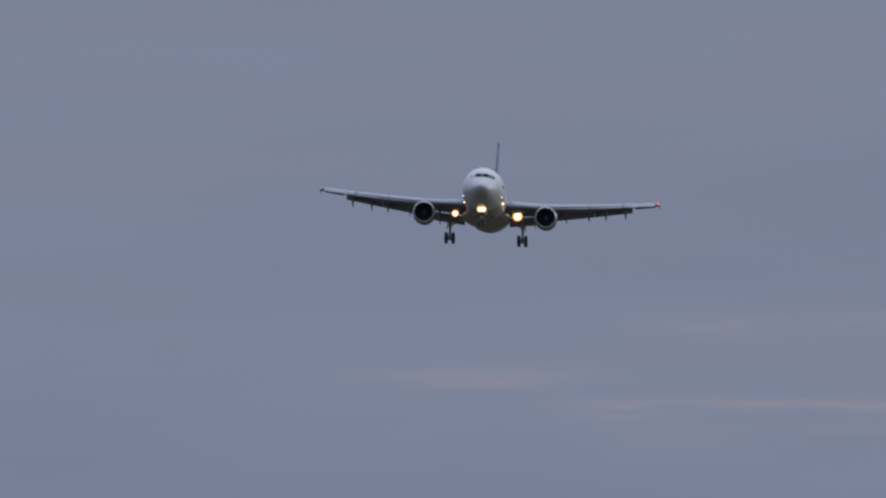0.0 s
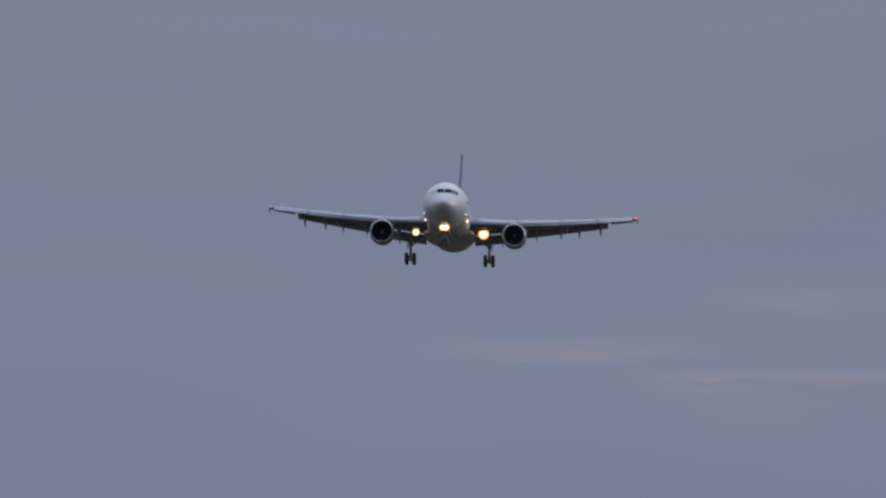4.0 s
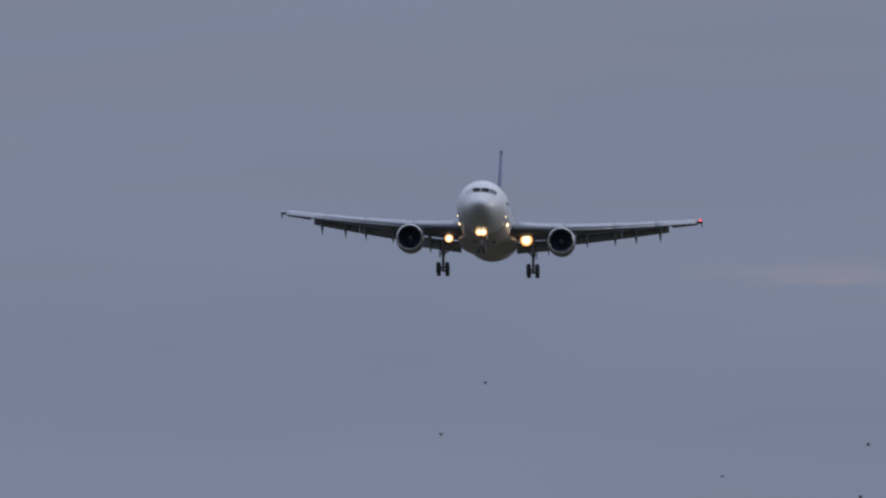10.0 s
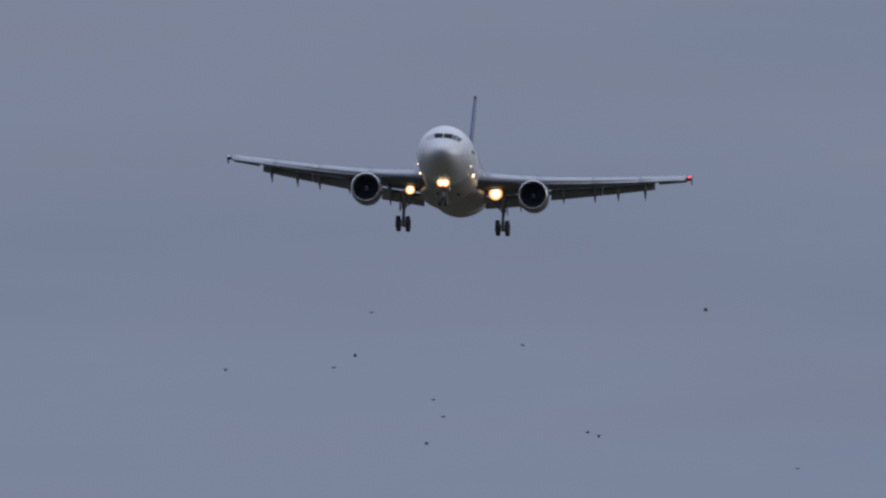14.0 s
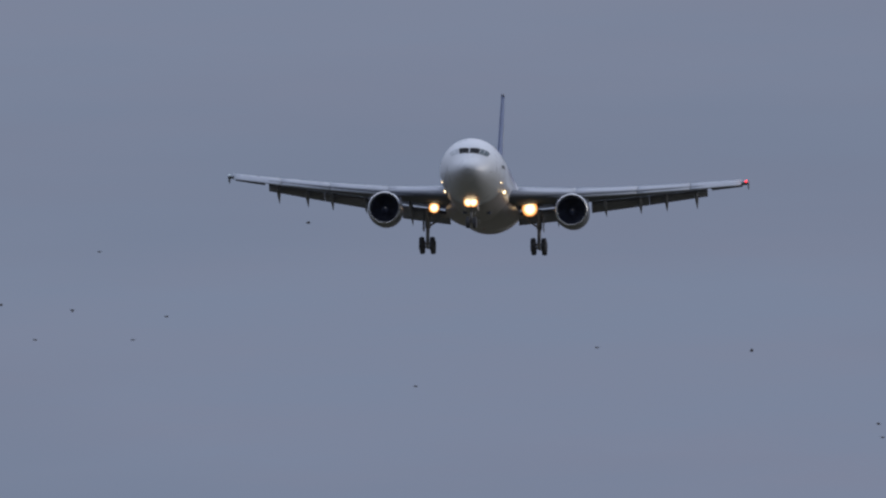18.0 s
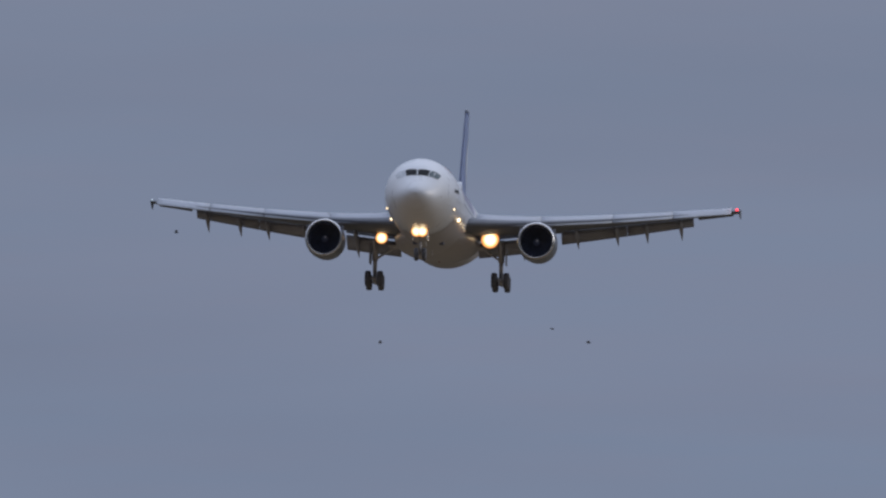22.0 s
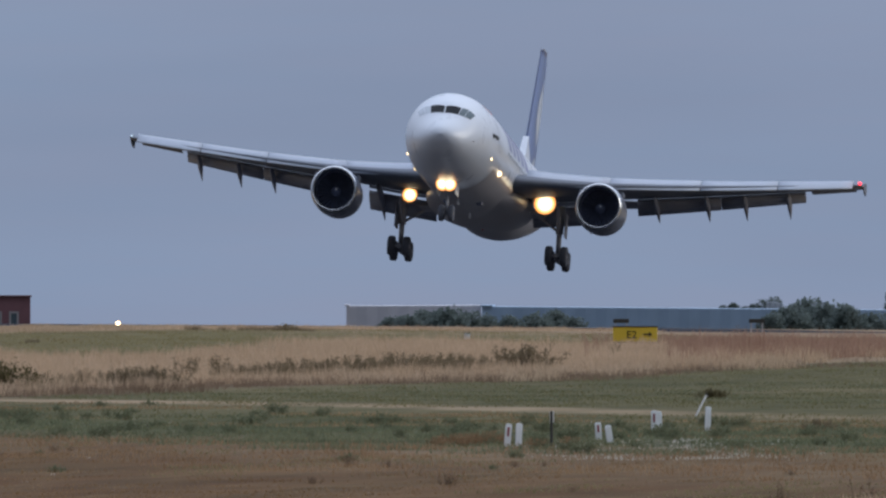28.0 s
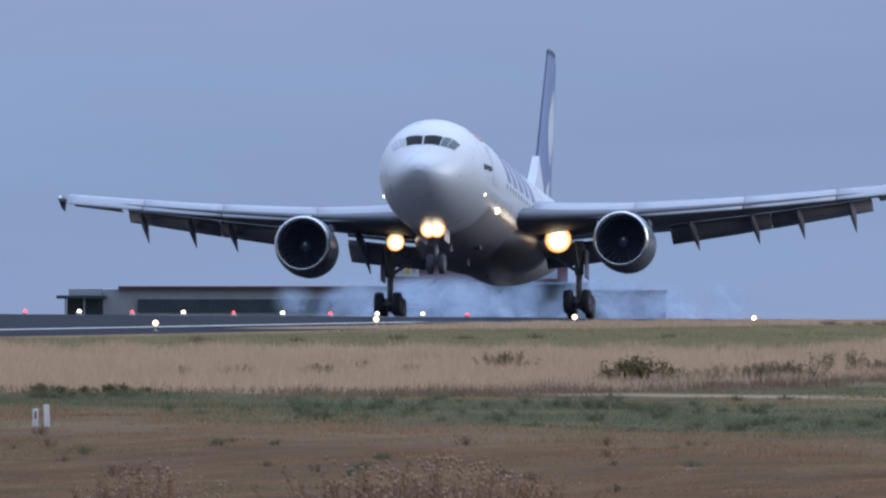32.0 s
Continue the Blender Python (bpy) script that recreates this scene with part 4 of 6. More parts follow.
                return box_section(p, q, 0.16 if x > 8 else 0.22, 0.05)
            loft_ob("flap", lin(a, b, 4), flap, s, M_FLAP, wing, "dark grey lowered flap")
            # the thin vane ahead of the flap
            def vane(x):
                p = wing_pt(x, 0.80, 0.0) + Vector((0, -0.02, -0.02))
                return box_section(p, p + Vector((0, 0.34, -0.12)), 0.03, 0.01)
            loft_ob("flap_vane", lin(a, b, 4), vane, s, M_WING, wing, "", False)
        # flap track fairings
        for x in (6.3, 10.35, 13.3, 15.5, 18.05):
            ch = lerp(W_TE, x) - lerp(W_LE, x)
            te = lerp(W_TE, x)
            z = smooth_lerp(W_Z, x)
            big = 1.0 if x > 8 else 1.15
            fairing_canoe(x, s, te - 0.52 * ch, te + 0.75 * big, z - 0.34, z - (1.46 if x > 8 else 1.78) * big + (0.02 * (22 - x)), 0.25 * big, M_FLAP, wing)
        # aileron and spoilers
        def aileron(x):
            p = wing_pt(x, 0.78, 0.02)
            return box_section(p, p + Vector((0, (lerp(W_TE, x) - lerp(W_LE, x)) * 0.235, -0.10)), 0.05, 0.02)
        loft_ob("aileron", lin(19.3, 21.9, 3), aileron, s, M_WING, wing, "grey outboard aileron", False)
        for a, b in ((9.3, 11.2), (11.25, 13.2), (13.25, 15.2), (15.25, 17.0), (17.05, 18.8)):
            def spoiler(x):
                p = wing_pt(x, 0.60, 0.60) + Vector((0, 0, 0.02))
                return box_section(p, wing_pt(x, 0.79, 0.06) + Vector((0, 0, 0.03)), 0.025, 0.01)
            loft_ob("spoiler", lin(a, b, 2), spoiler, s, M_WING, wing, "", False)
        # tip fence with a lamp
        vsf = []
        for y, z in ((30.3, 1.80), (31.0, 2.08), (32.1, 2.14), (32.5, 1.8), (32.3, 1.44), (31.3, 1.50)):
            vsf += [(s * 22.40, y - AFT, z), (s * 22.47, y - AFT, z)]
        k = 6
        fsf = [tuple(2 * i for i in range(k)), tuple(2 * i + 1 for i in range(k))[::-1]] + [(2 * i, 2 * ((i + 1) % k), 2 * ((i + 1) % k) + 1, 2 * i + 1) for i in range(k)]
        mesh_ob("wingtip_fence", vsf, fsf, M_WING, wing)
        bm = bmesh.new()
        bmesh.ops.create_uvsphere(bm, u_segments=12, v_segments=8, radius=0.10 if s > 0 else 0.07)
        for q in bm.verts:
            q.co = Vector((q.co.x + s * 22.30, q.co.y * 1.5 + 29.72 - AFT, q.co.z + 1.88))
        part("navigation_lamp", bm, M_NAVR if s > 0 else M_NAVG, wing, "red wingtip lamp, lit" if s > 0 else "green wingtip lamp")
        # landing lamp let down under the wing root
        # lens far oversize, so that its disc also covers the lamp's glare
        lamp("landing_lamp", root, (s * 4.12, 22.1 - AFT, -1.55), 0.67 if s > 0 else 0.46, M_LAND, 0.3, "round landing lamp with metal rim", 0.2)

        # engine
        eng = new("engine")
        eng.parent = root
        eng["label"] = "turbofan engine under the wing with a polished lip"
        cx, cy, cz = s * 8.03, 16.0 - AFT, -2.22
        outer = [(0.02, 1.26), (-0.04, 1.30), (0.0, 1.345), (0.12, 1.40)]
        v, f = spin_y([(0.55, 1.155), (0.25, 1.17), (0.08, 1.21)] + outer, cx, cy, cz, 40)
        mesh_ob("inlet_lip", v, f, M_METAL, eng, "polished metal inlet lip", True)
        v, f = spin_y([(0.12, 1.40), (0.34, 1.44), (1.0, 1.49), (2.0, 1.50), (3.2, 1.42), (4.4, 1.22), (4.42, 1.12), (3.6, 1.1)], cx, cy, cz, 40)
        mesh_ob("cowl", v, f, M_NAC, eng, "pale grey engine cowl", True)
        v, f = spin_y([(3.4, 0.98), (4.4, 0.86), (5.6, 0.62), (5.62, 0.5), (6.4, 0.12), (6.42, 0.001)], cx, cy, cz, 32)
        mesh_ob("core_nozzle", v, f, M_STEEL, eng, "dark metal exhaust nozzle", True)
        v, f = spin_y([(0.55, 1.155), (1.1, 1.15), (1.6, 1.15), (1.62, 0.001)], cx, cy, cz, 40)
        mesh_ob("inlet_duct", v, [q[::-1] for q in f], M_DARK, eng, "dark inlet duct", True)
        for k in range(24):
            a = k * math.tau / 24
            ca, sa = math.cos(a), math.sin(a)
            pts = []
            for r, tw in ((0.30, 0.35), (0.75, 0.75), (1.14, 1.05)):
                for e in (-0.5, 0.5):
                    w = 0.26 * e
                    pts.append((cx + r * sa + w * ca * math.sin(tw), cy + 1.28 + w * math.cos(tw), cz + r * ca - w * sa * math.sin(tw)))
            mesh_ob("fan_blade", pts, [(0, 1, 3, 2), (2, 3, 5, 4)], M_FAN, eng)
        v, f = spin_y([(0.82, 0.001), (0.86, 0.06), (1.0, 0.17), (1.2, 0.29), (1.35, 0.33)], cx, cy, cz, 20)
        sp = mesh_ob("spinner", v, f, M_DARK, eng, "dark spinner cone", True)
        bm = bmesh.new()
        add_box(bm, cx - 0.03, cx + 0.09, cy + 0.86, cy + 0.96, cz + 0.02, cz + 0.14, 0.02)
        part("spinner_mark", bm, M_POST, eng, "white paint mark")
        # pylon
        vs2 = []
        for y, z, w in ((16.9, -0.95, 0.05), (18.2, -0.55, 0.2), (21.2, -0.35, 0.24), (25.2, -1.0, 0.12), (23.4, -1.7, 0.2), (20.0, -1.6, 0.22)):
            vs2 += [(cx - w, y - AFT, z), (cx + w, y - AFT, z)]
        mesh_ob("pylon", vs2, [tuple(2 * i for i in range(6)), tuple(2 * i + 1 for i in range(6))[::-1]] + [(2 * i, 2 * ((i + 1) % 6), 2 * ((i + 1) % 6) + 1, 2 * i + 1) for i in range(6)], M_NAC, eng, "pale grey pylon")
        for q in (-1, 1):
            bm = bmesh.new()
            add_box(bm, cx + q * 1.28 - 0.05, cx + q * 1.28 + 0.05, cy + 1.0, cy + 2.2, cz + 0.75, cz + 1.05, 0.02)
            part("nacelle_strake", bm, M_NAC, eng)

        # main gear
        gear = new("main_gear")
        gear.parent = root
        gear["label"] = "four-wheeled main landing gear, lowered"
        gx, gz = s * 4.80, -4.50
        bm = tube((gx, 0.0, gz + 0.25), (gx, 0.0, -2.3), 0.15, 0.17, 14)
        add_tube(bm, (gx, 0.0, -3.0), (gx, 0.0, -1.3), 0.23, 0.25, 14)
        part("strut", bm, M_STEEL, gear, "grey oleo strut", True)
        part("piston", tube((gx, 0.0, gz - 0.05), (gx, 0.0, -3.0), 0.12, n=14), M_METAL, gear, "bright chromed piston", True)
        part("side_brace", add_tube(tube((gx, 0.05, -2.9), (s * 3.3, 0.25, -1.9), 0.09), (s * 3.3, 0.25, -1.9), (s * 2.4, 0.3, -1.55), 0.07), M_STEEL, gear)
        part("drag_brace", tube((gx, -0.1, -2.95), (gx, -2.0, -1.6), 0.08), M_STEEL, gear)
        part("torque_link", add_tube(tube((gx, 0.2, -3.0), (gx, 0.62, -3.55), 0.06), (gx, 0.62, -3.55), (gx, 0.2, gz + 0.1), 0.06), M_STEEL, gear)
        tilt = 0.10
        part("bogie_beam", tube((gx, -0.95, gz + tilt * 0.9), (gx, 0.95, gz - tilt * 0.9), 0.14, n=12), M_STEEL, gear)
        for e in (-0.70, 0.70):
            part("axle", tube((gx - 0.5, e, gz - e * tilt), (gx + 0.5, e, gz - e * tilt), 0.09), M_STEEL, gear)
            for w in (-0.46, 0.46):
                wheel(gear, gx + w, e, gz - e * tilt, 0.61, 0.43)
        bm = bmesh.new()
        add_box(bm, gx + s * 0.34, gx + s * 0.40, -0.55, 0.75, -3.2, -1.75, 0.02)
        part("gear_door", bm, M_FLAP, gear, "grey strut door")
        bm = bmesh.new()
        add_box(bm, s * 3.3 - 0.45, s * 3.3 + 0.45, -1.5, 1.6, -1.98, -1.92, 0.02)
        part("bay_door", bm, M_BELLY, gear)

        # tailplane
        def stab(x):
            le, te, z = 45.2 + (x - 0.6) * 0.62, 50.8 + (x - 0.6) * 0.27, 1.55 + x * 0.105
            return [Vector((x, le + (te - le) * c - AFT, z + k * (0.55 - 0.045 * x) * 0.62)) for c, k in FOIL]
        loft_ob("tailplane", [0.4, 2, 4, 6, 7.8, 8.13], stab, s, M_WING, root, "grey tailplane")

    # fin, rudder: one thin profile, parted at the hinge
    half = [(0.0, 0.0), (0.015, 0.30), (0.06, 0.60), (0.15, 0.88), (0.28, 0.97), (0.45, 0.93), (0.72, 0.56), (1.0, 0.03)]

    def fin_at(z, c):
        """Half thickness and station of the fin's skin at height z and part c of the chord."""
        u = (z - 2.3) / 9.05
        le, te, th = 43.3 + 6.4 * u, 50.4 + 2.75 * u, 0.56 - 0.30 * u
        return lerp(half, c) * th * 0.5, le + (te - le) * c - AFT

    def fin_loft(zs, cs):
        vs, fs = [], []
        m = 2 * len(cs)
        for z in zs:
            for c, e in [(c, 1) for c in cs] + [(c, -1) for c in cs[::-1]]:
                h, y = fin_at(z, c)
                vs.append((e * h, y, z))
        for i in range(len(zs) - 1):
            fs += [(i * m + k, (i + 1) * m + k, (i + 1) * m + (k + 1) % m, i * m + (k + 1) % m) for k in range(m)]
        return vs, fs + [tuple(range(m)), tuple(range(len(vs) - m, len(vs)))]

    zs = [2.3, 3.2, 4.2, 5.4, 6.6, 7.8, 9.0, 10.2, 11.0, 11.36]
    vs, fs = fin_loft(zs, [0.0, 0.015, 0.06, 0.15, 0.28, 0.45, 0.6, 0.718])
    fin = mesh_ob("fin", vs, fs, M_BLUE, root, "blue painted tail fin", True)
    vs, fs = fin_loft(zs[:-1], [0.724, 0.8, 0.9, 1.0])
    rudder = mesh_ob("rudder", vs, fs, M_BLUE, root, "blue rudder")
    vs, fs = fin_loft([11.36, 11.46], [0.03, 0.15, 0.3, 0.6, 0.75])
    mesh_ob("fin_cap", vs, fs, M_FLAP, fin, "dark grey fin tip")
    # white leaf-shaped figure on both sides, from the fin over the rudder
    for s in (1, -1):
        for z0, z1, c0, c1, owner in ((3.2, 4.5, 0.42, 0.70, fin), (5.3, 9.4, 0.30, 0.716, fin), (5.9, 9.0, 0.727, 0.97, rudder)):
            v2, f2 = [], []
            for i, u in enumerate(lin(0, 1, 10)):
                z = z0 + (z1 - z0) * u
                w = math.sin(math.pi * min(0.97, max(0.03, u))) ** 0.6
                for e in (0, 1, 2, 3):
                    c = c1 - (c1 - c0) * w * (3 - e) / 3 if owner is fin else c0 + (c1 - c0) * w * e / 3
                    h, y = fin_at(z, c)
                    v2.append((s * (h + 0.014), y, z))
                if i:
                    f2 += [(4 * i - 4 + e, 4 * i - 3 + e, 4 * i + 1 + e, 4 * i + e) for e in range(3)]
            mesh_ob("fin_figure" if owner is fin else "rudder_figure", v2, f2, M_WHITE, owner, "white painted figure", True)
    vs, fs = [], []
    for y, z, w in ((38.6, 2.80, 0.03), (40.6, 2.92, 0.10), (42.6, 3.3, 0.18), (43.7, 4.2, 0.22), (44.95, 5.35, 0.17), (45.9, 2.75, 0.42), (41.6, 2.6, 0.34)):
        vs += [(-w, y - AFT, z), (w, y - AFT, z)]
    mesh_ob("fin_fillet", vs, [tuple(2 * i for i in range(7)), tuple(2 * i + 1 for i in range(7))[::-1]] + [(2 * i, 2 * ((i + 1) % 7), 2 * ((i + 1) % 7) + 1, 2 * i + 1) for i in range(7)], M_WHITE, root, "white fin root fillet")
    part("tail_cone", tube((0, 29.0, 1.78), (0, 29.5, 1.80), 0.16, 0.1), M_STEEL, root)

    # nose gear with its lamps
    ng = new("nose_gear")
    ng.parent = root
    ng["label"] = "twin-wheeled nose gear with lit lamps"
    ny, nzz = 6.7 - AFT, -4.40
    part("strut", add_tube(tube((0, ny, nzz), (0, ny, -3.2), 0.09, n=12), (0, ny, -3.4), (0, ny, -2.5), 0.14, n=12), M_STEEL, ng, "grey nose strut", True)
    part("drag_brace", tube((0, ny, -3.3), (0, ny - 1.4, -2.6), 0.06), M_STEEL, ng)
    part("axle", tube((-0.4, ny, nzz), (0.4, ny, nzz), 0.07), M_STEEL, ng)
    for w in (-0.30, 0.30):
        wheel(ng, w, ny, nzz, 0.50, 0.30)
    for s in (1, -1):
        bm = bmesh.new()
        add_box(bm, s * 0.56 - 0.02, s * 0.56 + 0.02, ny - 1.2, ny + 0.6, -3.35, -2.62, 0.01)
        part("gear_door", bm, M_WHITE, ng, "white nose gear door")
        part("lamp_arm", tube((s * 0.1, ny - 0.1, -3.0), (s * 0.24, ny - 1.2, -2.85), 0.05), M_STEEL, ng)
        # these lenses are enlarged for glare as well
        lamp("taxi_lamp", root, (s * 0.21, ny - 1.35 - 0.01 * s, -2.80), 0.42, M_LAND, 0.22, "round lamp on the nose strut")
    return root


plane = airliner()

# ---- far side of the airfield ----
def site(b, d):
    """A spot d metres from the camera's stand, b milliradians to the right of the runway's line."""
    return d * math.sin(b / 1000), d * math.cos(b / 1000)


def facing(b, d, z=None):
    x, y = site(b, d)
    return pose(x, y, float(ground_z(x, y)) if z is None else z, 0, 0, -math.degrees(b / 1000))


def ribbed_wall(name, x0, x1, y0, y1, z0, z1, mat, parent, step=1.2, label=""):
    """A clad wall block with raised vertical ribs on its front."""
    bm = box(x0, x1, y0, y1, z0, z1, 0.03)
    n = max(1, int((x1 - x0) / step))
    wall = part(name, bm, mat, parent, label)
    for i in range(n + 1):
        x = x0 + (x1 - x0) * i / n
        part("rib", box(x - 0.04, x + 0.04, y0 - 0.05, y0 - 0.002, z0, z1 - 0.05), mat, wall)
    return wall


def window(parent, x, y, z, w, h, arched=True, trim=0.14):
    """A framed window set in a front wall at y; the frame is a part, the pane its part."""
    bm = bmesh.new()
    n = 8 if arched else 1
    outer, inner = [], []
    for k in range(n + 1):
        a = math.pi * k / n
        if arched:
            outer.append((x + (w / 2 + trim) * math.cos(a), z + h - w / 2 + (w / 2 + trim) * math.sin(a)))
            inner.append((x + w / 2 * math.cos(a), z + h - w / 2 + w / 2 * math.sin(a)))
        else:
            outer.append((x + (w / 2 + trim) * (1 if k == 0 else -1), z + h + trim))
            inner.append((x + w / 2 * (1 if k == 0 else -1), z + h))
    outer = [(x + w / 2 + trim, z - trim)] + outer + [(x - w / 2 - trim, z - trim)]
    inner = [(x + w / 2, z)] + inner + [(x - w / 2, z)]
    rows = [[bm.verts.new((px, y + dy, pz)) for px, pz in pts] for pts, dy in ((outer, -0.10), (inner, -0.10), (inner, 0.06), (outer, 0.06))]
    m = len(outer)
    for r in range(4):
        for k in range(m):
            bm.faces.new((rows[r][k], rows[r][(k + 1) % m], rows[(r + 1) % 4][(k + 1) % m], rows[(r + 1) % 4][k]))
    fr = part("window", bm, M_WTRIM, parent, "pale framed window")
    bm = bmesh.new()
    bm.faces.new([bm.verts.new((px, y - 0.02, pz)) for px, pz in inner])
    r = bmesh.ops.extrude_face_region(bm, geom=bm.faces[:])
    for v in r["geom"]:
        if isinstance(v, bmesh.types.BMVert):
            v.co.y += 0.05
    part("pane", bm, M_DGLASS, fr, "dark window pane")
    return fr


M_PANEL = material("pale_panel", (0.55, 0.60, 0.68), 0.5, 0, 0.12, 0.4)
M_MULL = material("dark_mullion", (0.10, 0.13, 0.16), 0.5, 0.2, 0.1, 1.0)


def terminal():
    """Brown-red clad terminal with a glass front, a brick wing with arched windows and a long low wing."""
    b, d = -145.0, 2600.0
    u = d / 47000
    root = new("terminal_building")
    root.matrix_basis = facing(b, d)
    tagged(root, "two-storey red-brown airport terminal with dark glass front", "building")
    gz = root.matrix_basis.translation.z

    def X(k):
        return (k - 0) * u - (b / 1000 + 0.1374) * d

    def Z(k):
        return 3.3 + (452 - k) * d / 47000 - gz
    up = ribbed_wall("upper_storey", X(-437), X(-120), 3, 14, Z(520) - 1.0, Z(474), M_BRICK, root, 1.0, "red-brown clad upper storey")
    part("parapet", box(X(-439), X(-118), 2.7, 14.2, Z(474), Z(471), 0.02), M_ROOFR, root)
    sg = part("sign_panel", box(X(-425), X(-383), 2.75, 2.93, Z(499), Z(478), 0.02), M_POST, root, "pale sign panel, unreadable")
    for k in range(3):
        part("sign_bar", box(X(-417 + k * 11), X(-410 + k * 11), 2.70, 2.74, Z(493), Z(485)), M_YEL if k == 1 else M_GREYW, sg)
    part("sign_panel", box(X(-234), X(-138), 2.75, 2.93, Z(503), Z(481), 0.02), M_PANEL, root, "long pale panel")
    for k in (-249, -243):
        part("pale_pilaster", box(X(k) - 0.1, X(k) + 0.1, 2.6, 2.95, Z(500), Z(476)), M_WTRIM, root)
    part("panel_frame", add_box(box(X(-236), X(-136), 2.7, 2.96, Z(481), Z(478)), X(-236), X(-136), 2.7, 2.96, Z(506), Z(503)), M_ROOFR, root)
    # glass front with mullions
    gl = part("glass_front", box(X(-318), X(-84), 0, 12, 0, Z(513), 0.03), M_DGLASS, root, "dark glazed front")
    for i in range(13):
        x = X(-318) + (X(-84) - X(-318)) * i / 12
        part("mullion", box(x - 0.05, x + 0.05, -0.08, 0.0, 0, Z(514)), M_MULL, gl)
    for z in (Z(540), Z(565)):
        part("transom", box(X(-318), X(-84), -0.10, 0.0, z - 0.05, z + 0.05), M_MULL, gl)
    part("fascia", box(X(-320), X(-82), -0.25, 12.2, Z(513), Z(509), 0.02), M_BLUEW, root)
    part("grey_bay", box(X(-318), X(-268), -0.5, -0.12, 0, Z(515), 0.03), M_GREYW, root, "grey clad bay")
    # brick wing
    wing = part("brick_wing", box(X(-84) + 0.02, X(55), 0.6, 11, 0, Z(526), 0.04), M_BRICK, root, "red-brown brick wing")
    part("coping", box(X(-82), X(57), 0.4, 11.2, Z(526), Z(523), 0.02), M_ROOFR, root)
    for k in (-75, -45, -6, 24):
        window(root, X(k) + 0.1, 0.6, Z(574), 10 * u, 19 * u, False, 0.2)
    # lower, nearer fore building
    low = new("low_terminal_wing")
    low.matrix_basis = facing(b, d - 40)
    tagged(low, "long low pale-grey airport building with red roof edge", "building")
    gz2 = low.matrix_basis.translation.z
    u2 = (d - 40) / 47000

    def X2(k):
        return k * u2 - (b / 1000 + 0.1374) * (d - 40)

    def Z2(k):
        return 3.3 + (452 - k) * u2 - gz2
    ribbed_wall("wall", X2(-940), X2(-314), 0, 14, 0, Z2(521), M_GREYW, low, 2.4, "pale grey wall")
    part("roof_edge", box(X2(-915), X2(-312), -0.4, 14.3, Z2(521), Z2(516), 0.03), M_ROOFR, low, "red roof edge")
    band = part("window_band", box(X2(-880), X2(-330), -0.12, -0.04, Z2(562), Z2(539), 0.02), M_DGLASS, low, "dark window band")
    for i in range(27):
        x = X2(-880) + (X2(-330) - X2(-880)) * i / 26
        part("mullion", box(x - 0.06, x + 0.06, -0.2, -0.12, Z2(562), Z2(539)), M_MULL, band)
    part("end_wall", box(X2(-1003), X2(-942), 0.5, 12, 0, Z2(520), 0.03), M_GREYW, low, "pale end wall")
    part("canopy", box(X2(-1024), X2(-935), -2.5, 0.3, Z2(538), Z2(532), 0.03), M_MULL, low, "dark flat canopy")
    part("porch_glass", box(X2(-1006), X2(-940), -0.6, 0.4, 0, Z2(538), 0.02), M_DGLASS, low)
    for k in (-1008, -975, -940):
        part("canopy_post", box(X2(k) - 0.08, X2(k) + 0.08, -2.3, -2.1, 0, Z2(538)), M_STEEL, low)


def hangar(b, d, x0, x1, top, top2, mat, label, deep=30):
    u = d / 47000
    root = new("hangar")
    root.matrix_basis = facing(b, d)
    tagged(root, label, "hangar")
    gz = root.matrix_basis.translation.z

    def X(k):
        return k * u - (b / 1000 + 0.1374) * d

    def Z(k):
        return 3.3 + (452 - k) * u - gz
    bm = bmesh.new()
    n = max(6, int((X(x1) - X(x0)) / 1.1))
    pts = []
    for i in range(n + 1):
        k = i / n
        pts.append((X(x0) + (X(x1) - X(x0)) * k, Z(top + (top2 - top) * k)))
    fr = [[bm.verts.new((x, (0.0 if i % 2 else -0.10), z)) for i, (x, zt) in enumerate(pts) for z in (zt,)], [bm.verts.new((x, (0.0 if i % 2 else -0.10), -0.5)) for i, (x, zt) in enumerate(pts)],
          [bm.verts.new((x, deep, -0.5)) for x, zt in pts], [bm.verts.new((x, deep, zt)) for x, zt in pts]]
    for r in range(4):
        for i in range(n):
            bm.faces.new((fr[r][i], fr[r][i + 1], fr[(r + 1) % 4][i + 1], fr[(r + 1) % 4][i]))
    for i in (0, n):
        bm.faces.new([fr[r][i] for r in range(4)])
    part("wall", bm, mat, root, "corrugated sheet wall")
    part("roof_edge", box(X(x0) - 0.2, X(x0) + (X(x1) - X(x0)) * 0.02, -0.3, deep, Z(top), Z(top) + 0.15), mat, root)
    return root


terminal()
hangar(-122.0, 2850.0, 614, 852, 542, 541, M_BEIGE, "low beige metal shed beyond the runway")
hangar(-110.0, 2840.0, 854, 1771, 543, 551, M_BLUEW, "long blue-grey metal shed beyond the runway")
hangar(-108.3, 3060.0, 1357, 1386, 534, 537, M_PANEL, "small white-roofed building behind the sheds", 8)


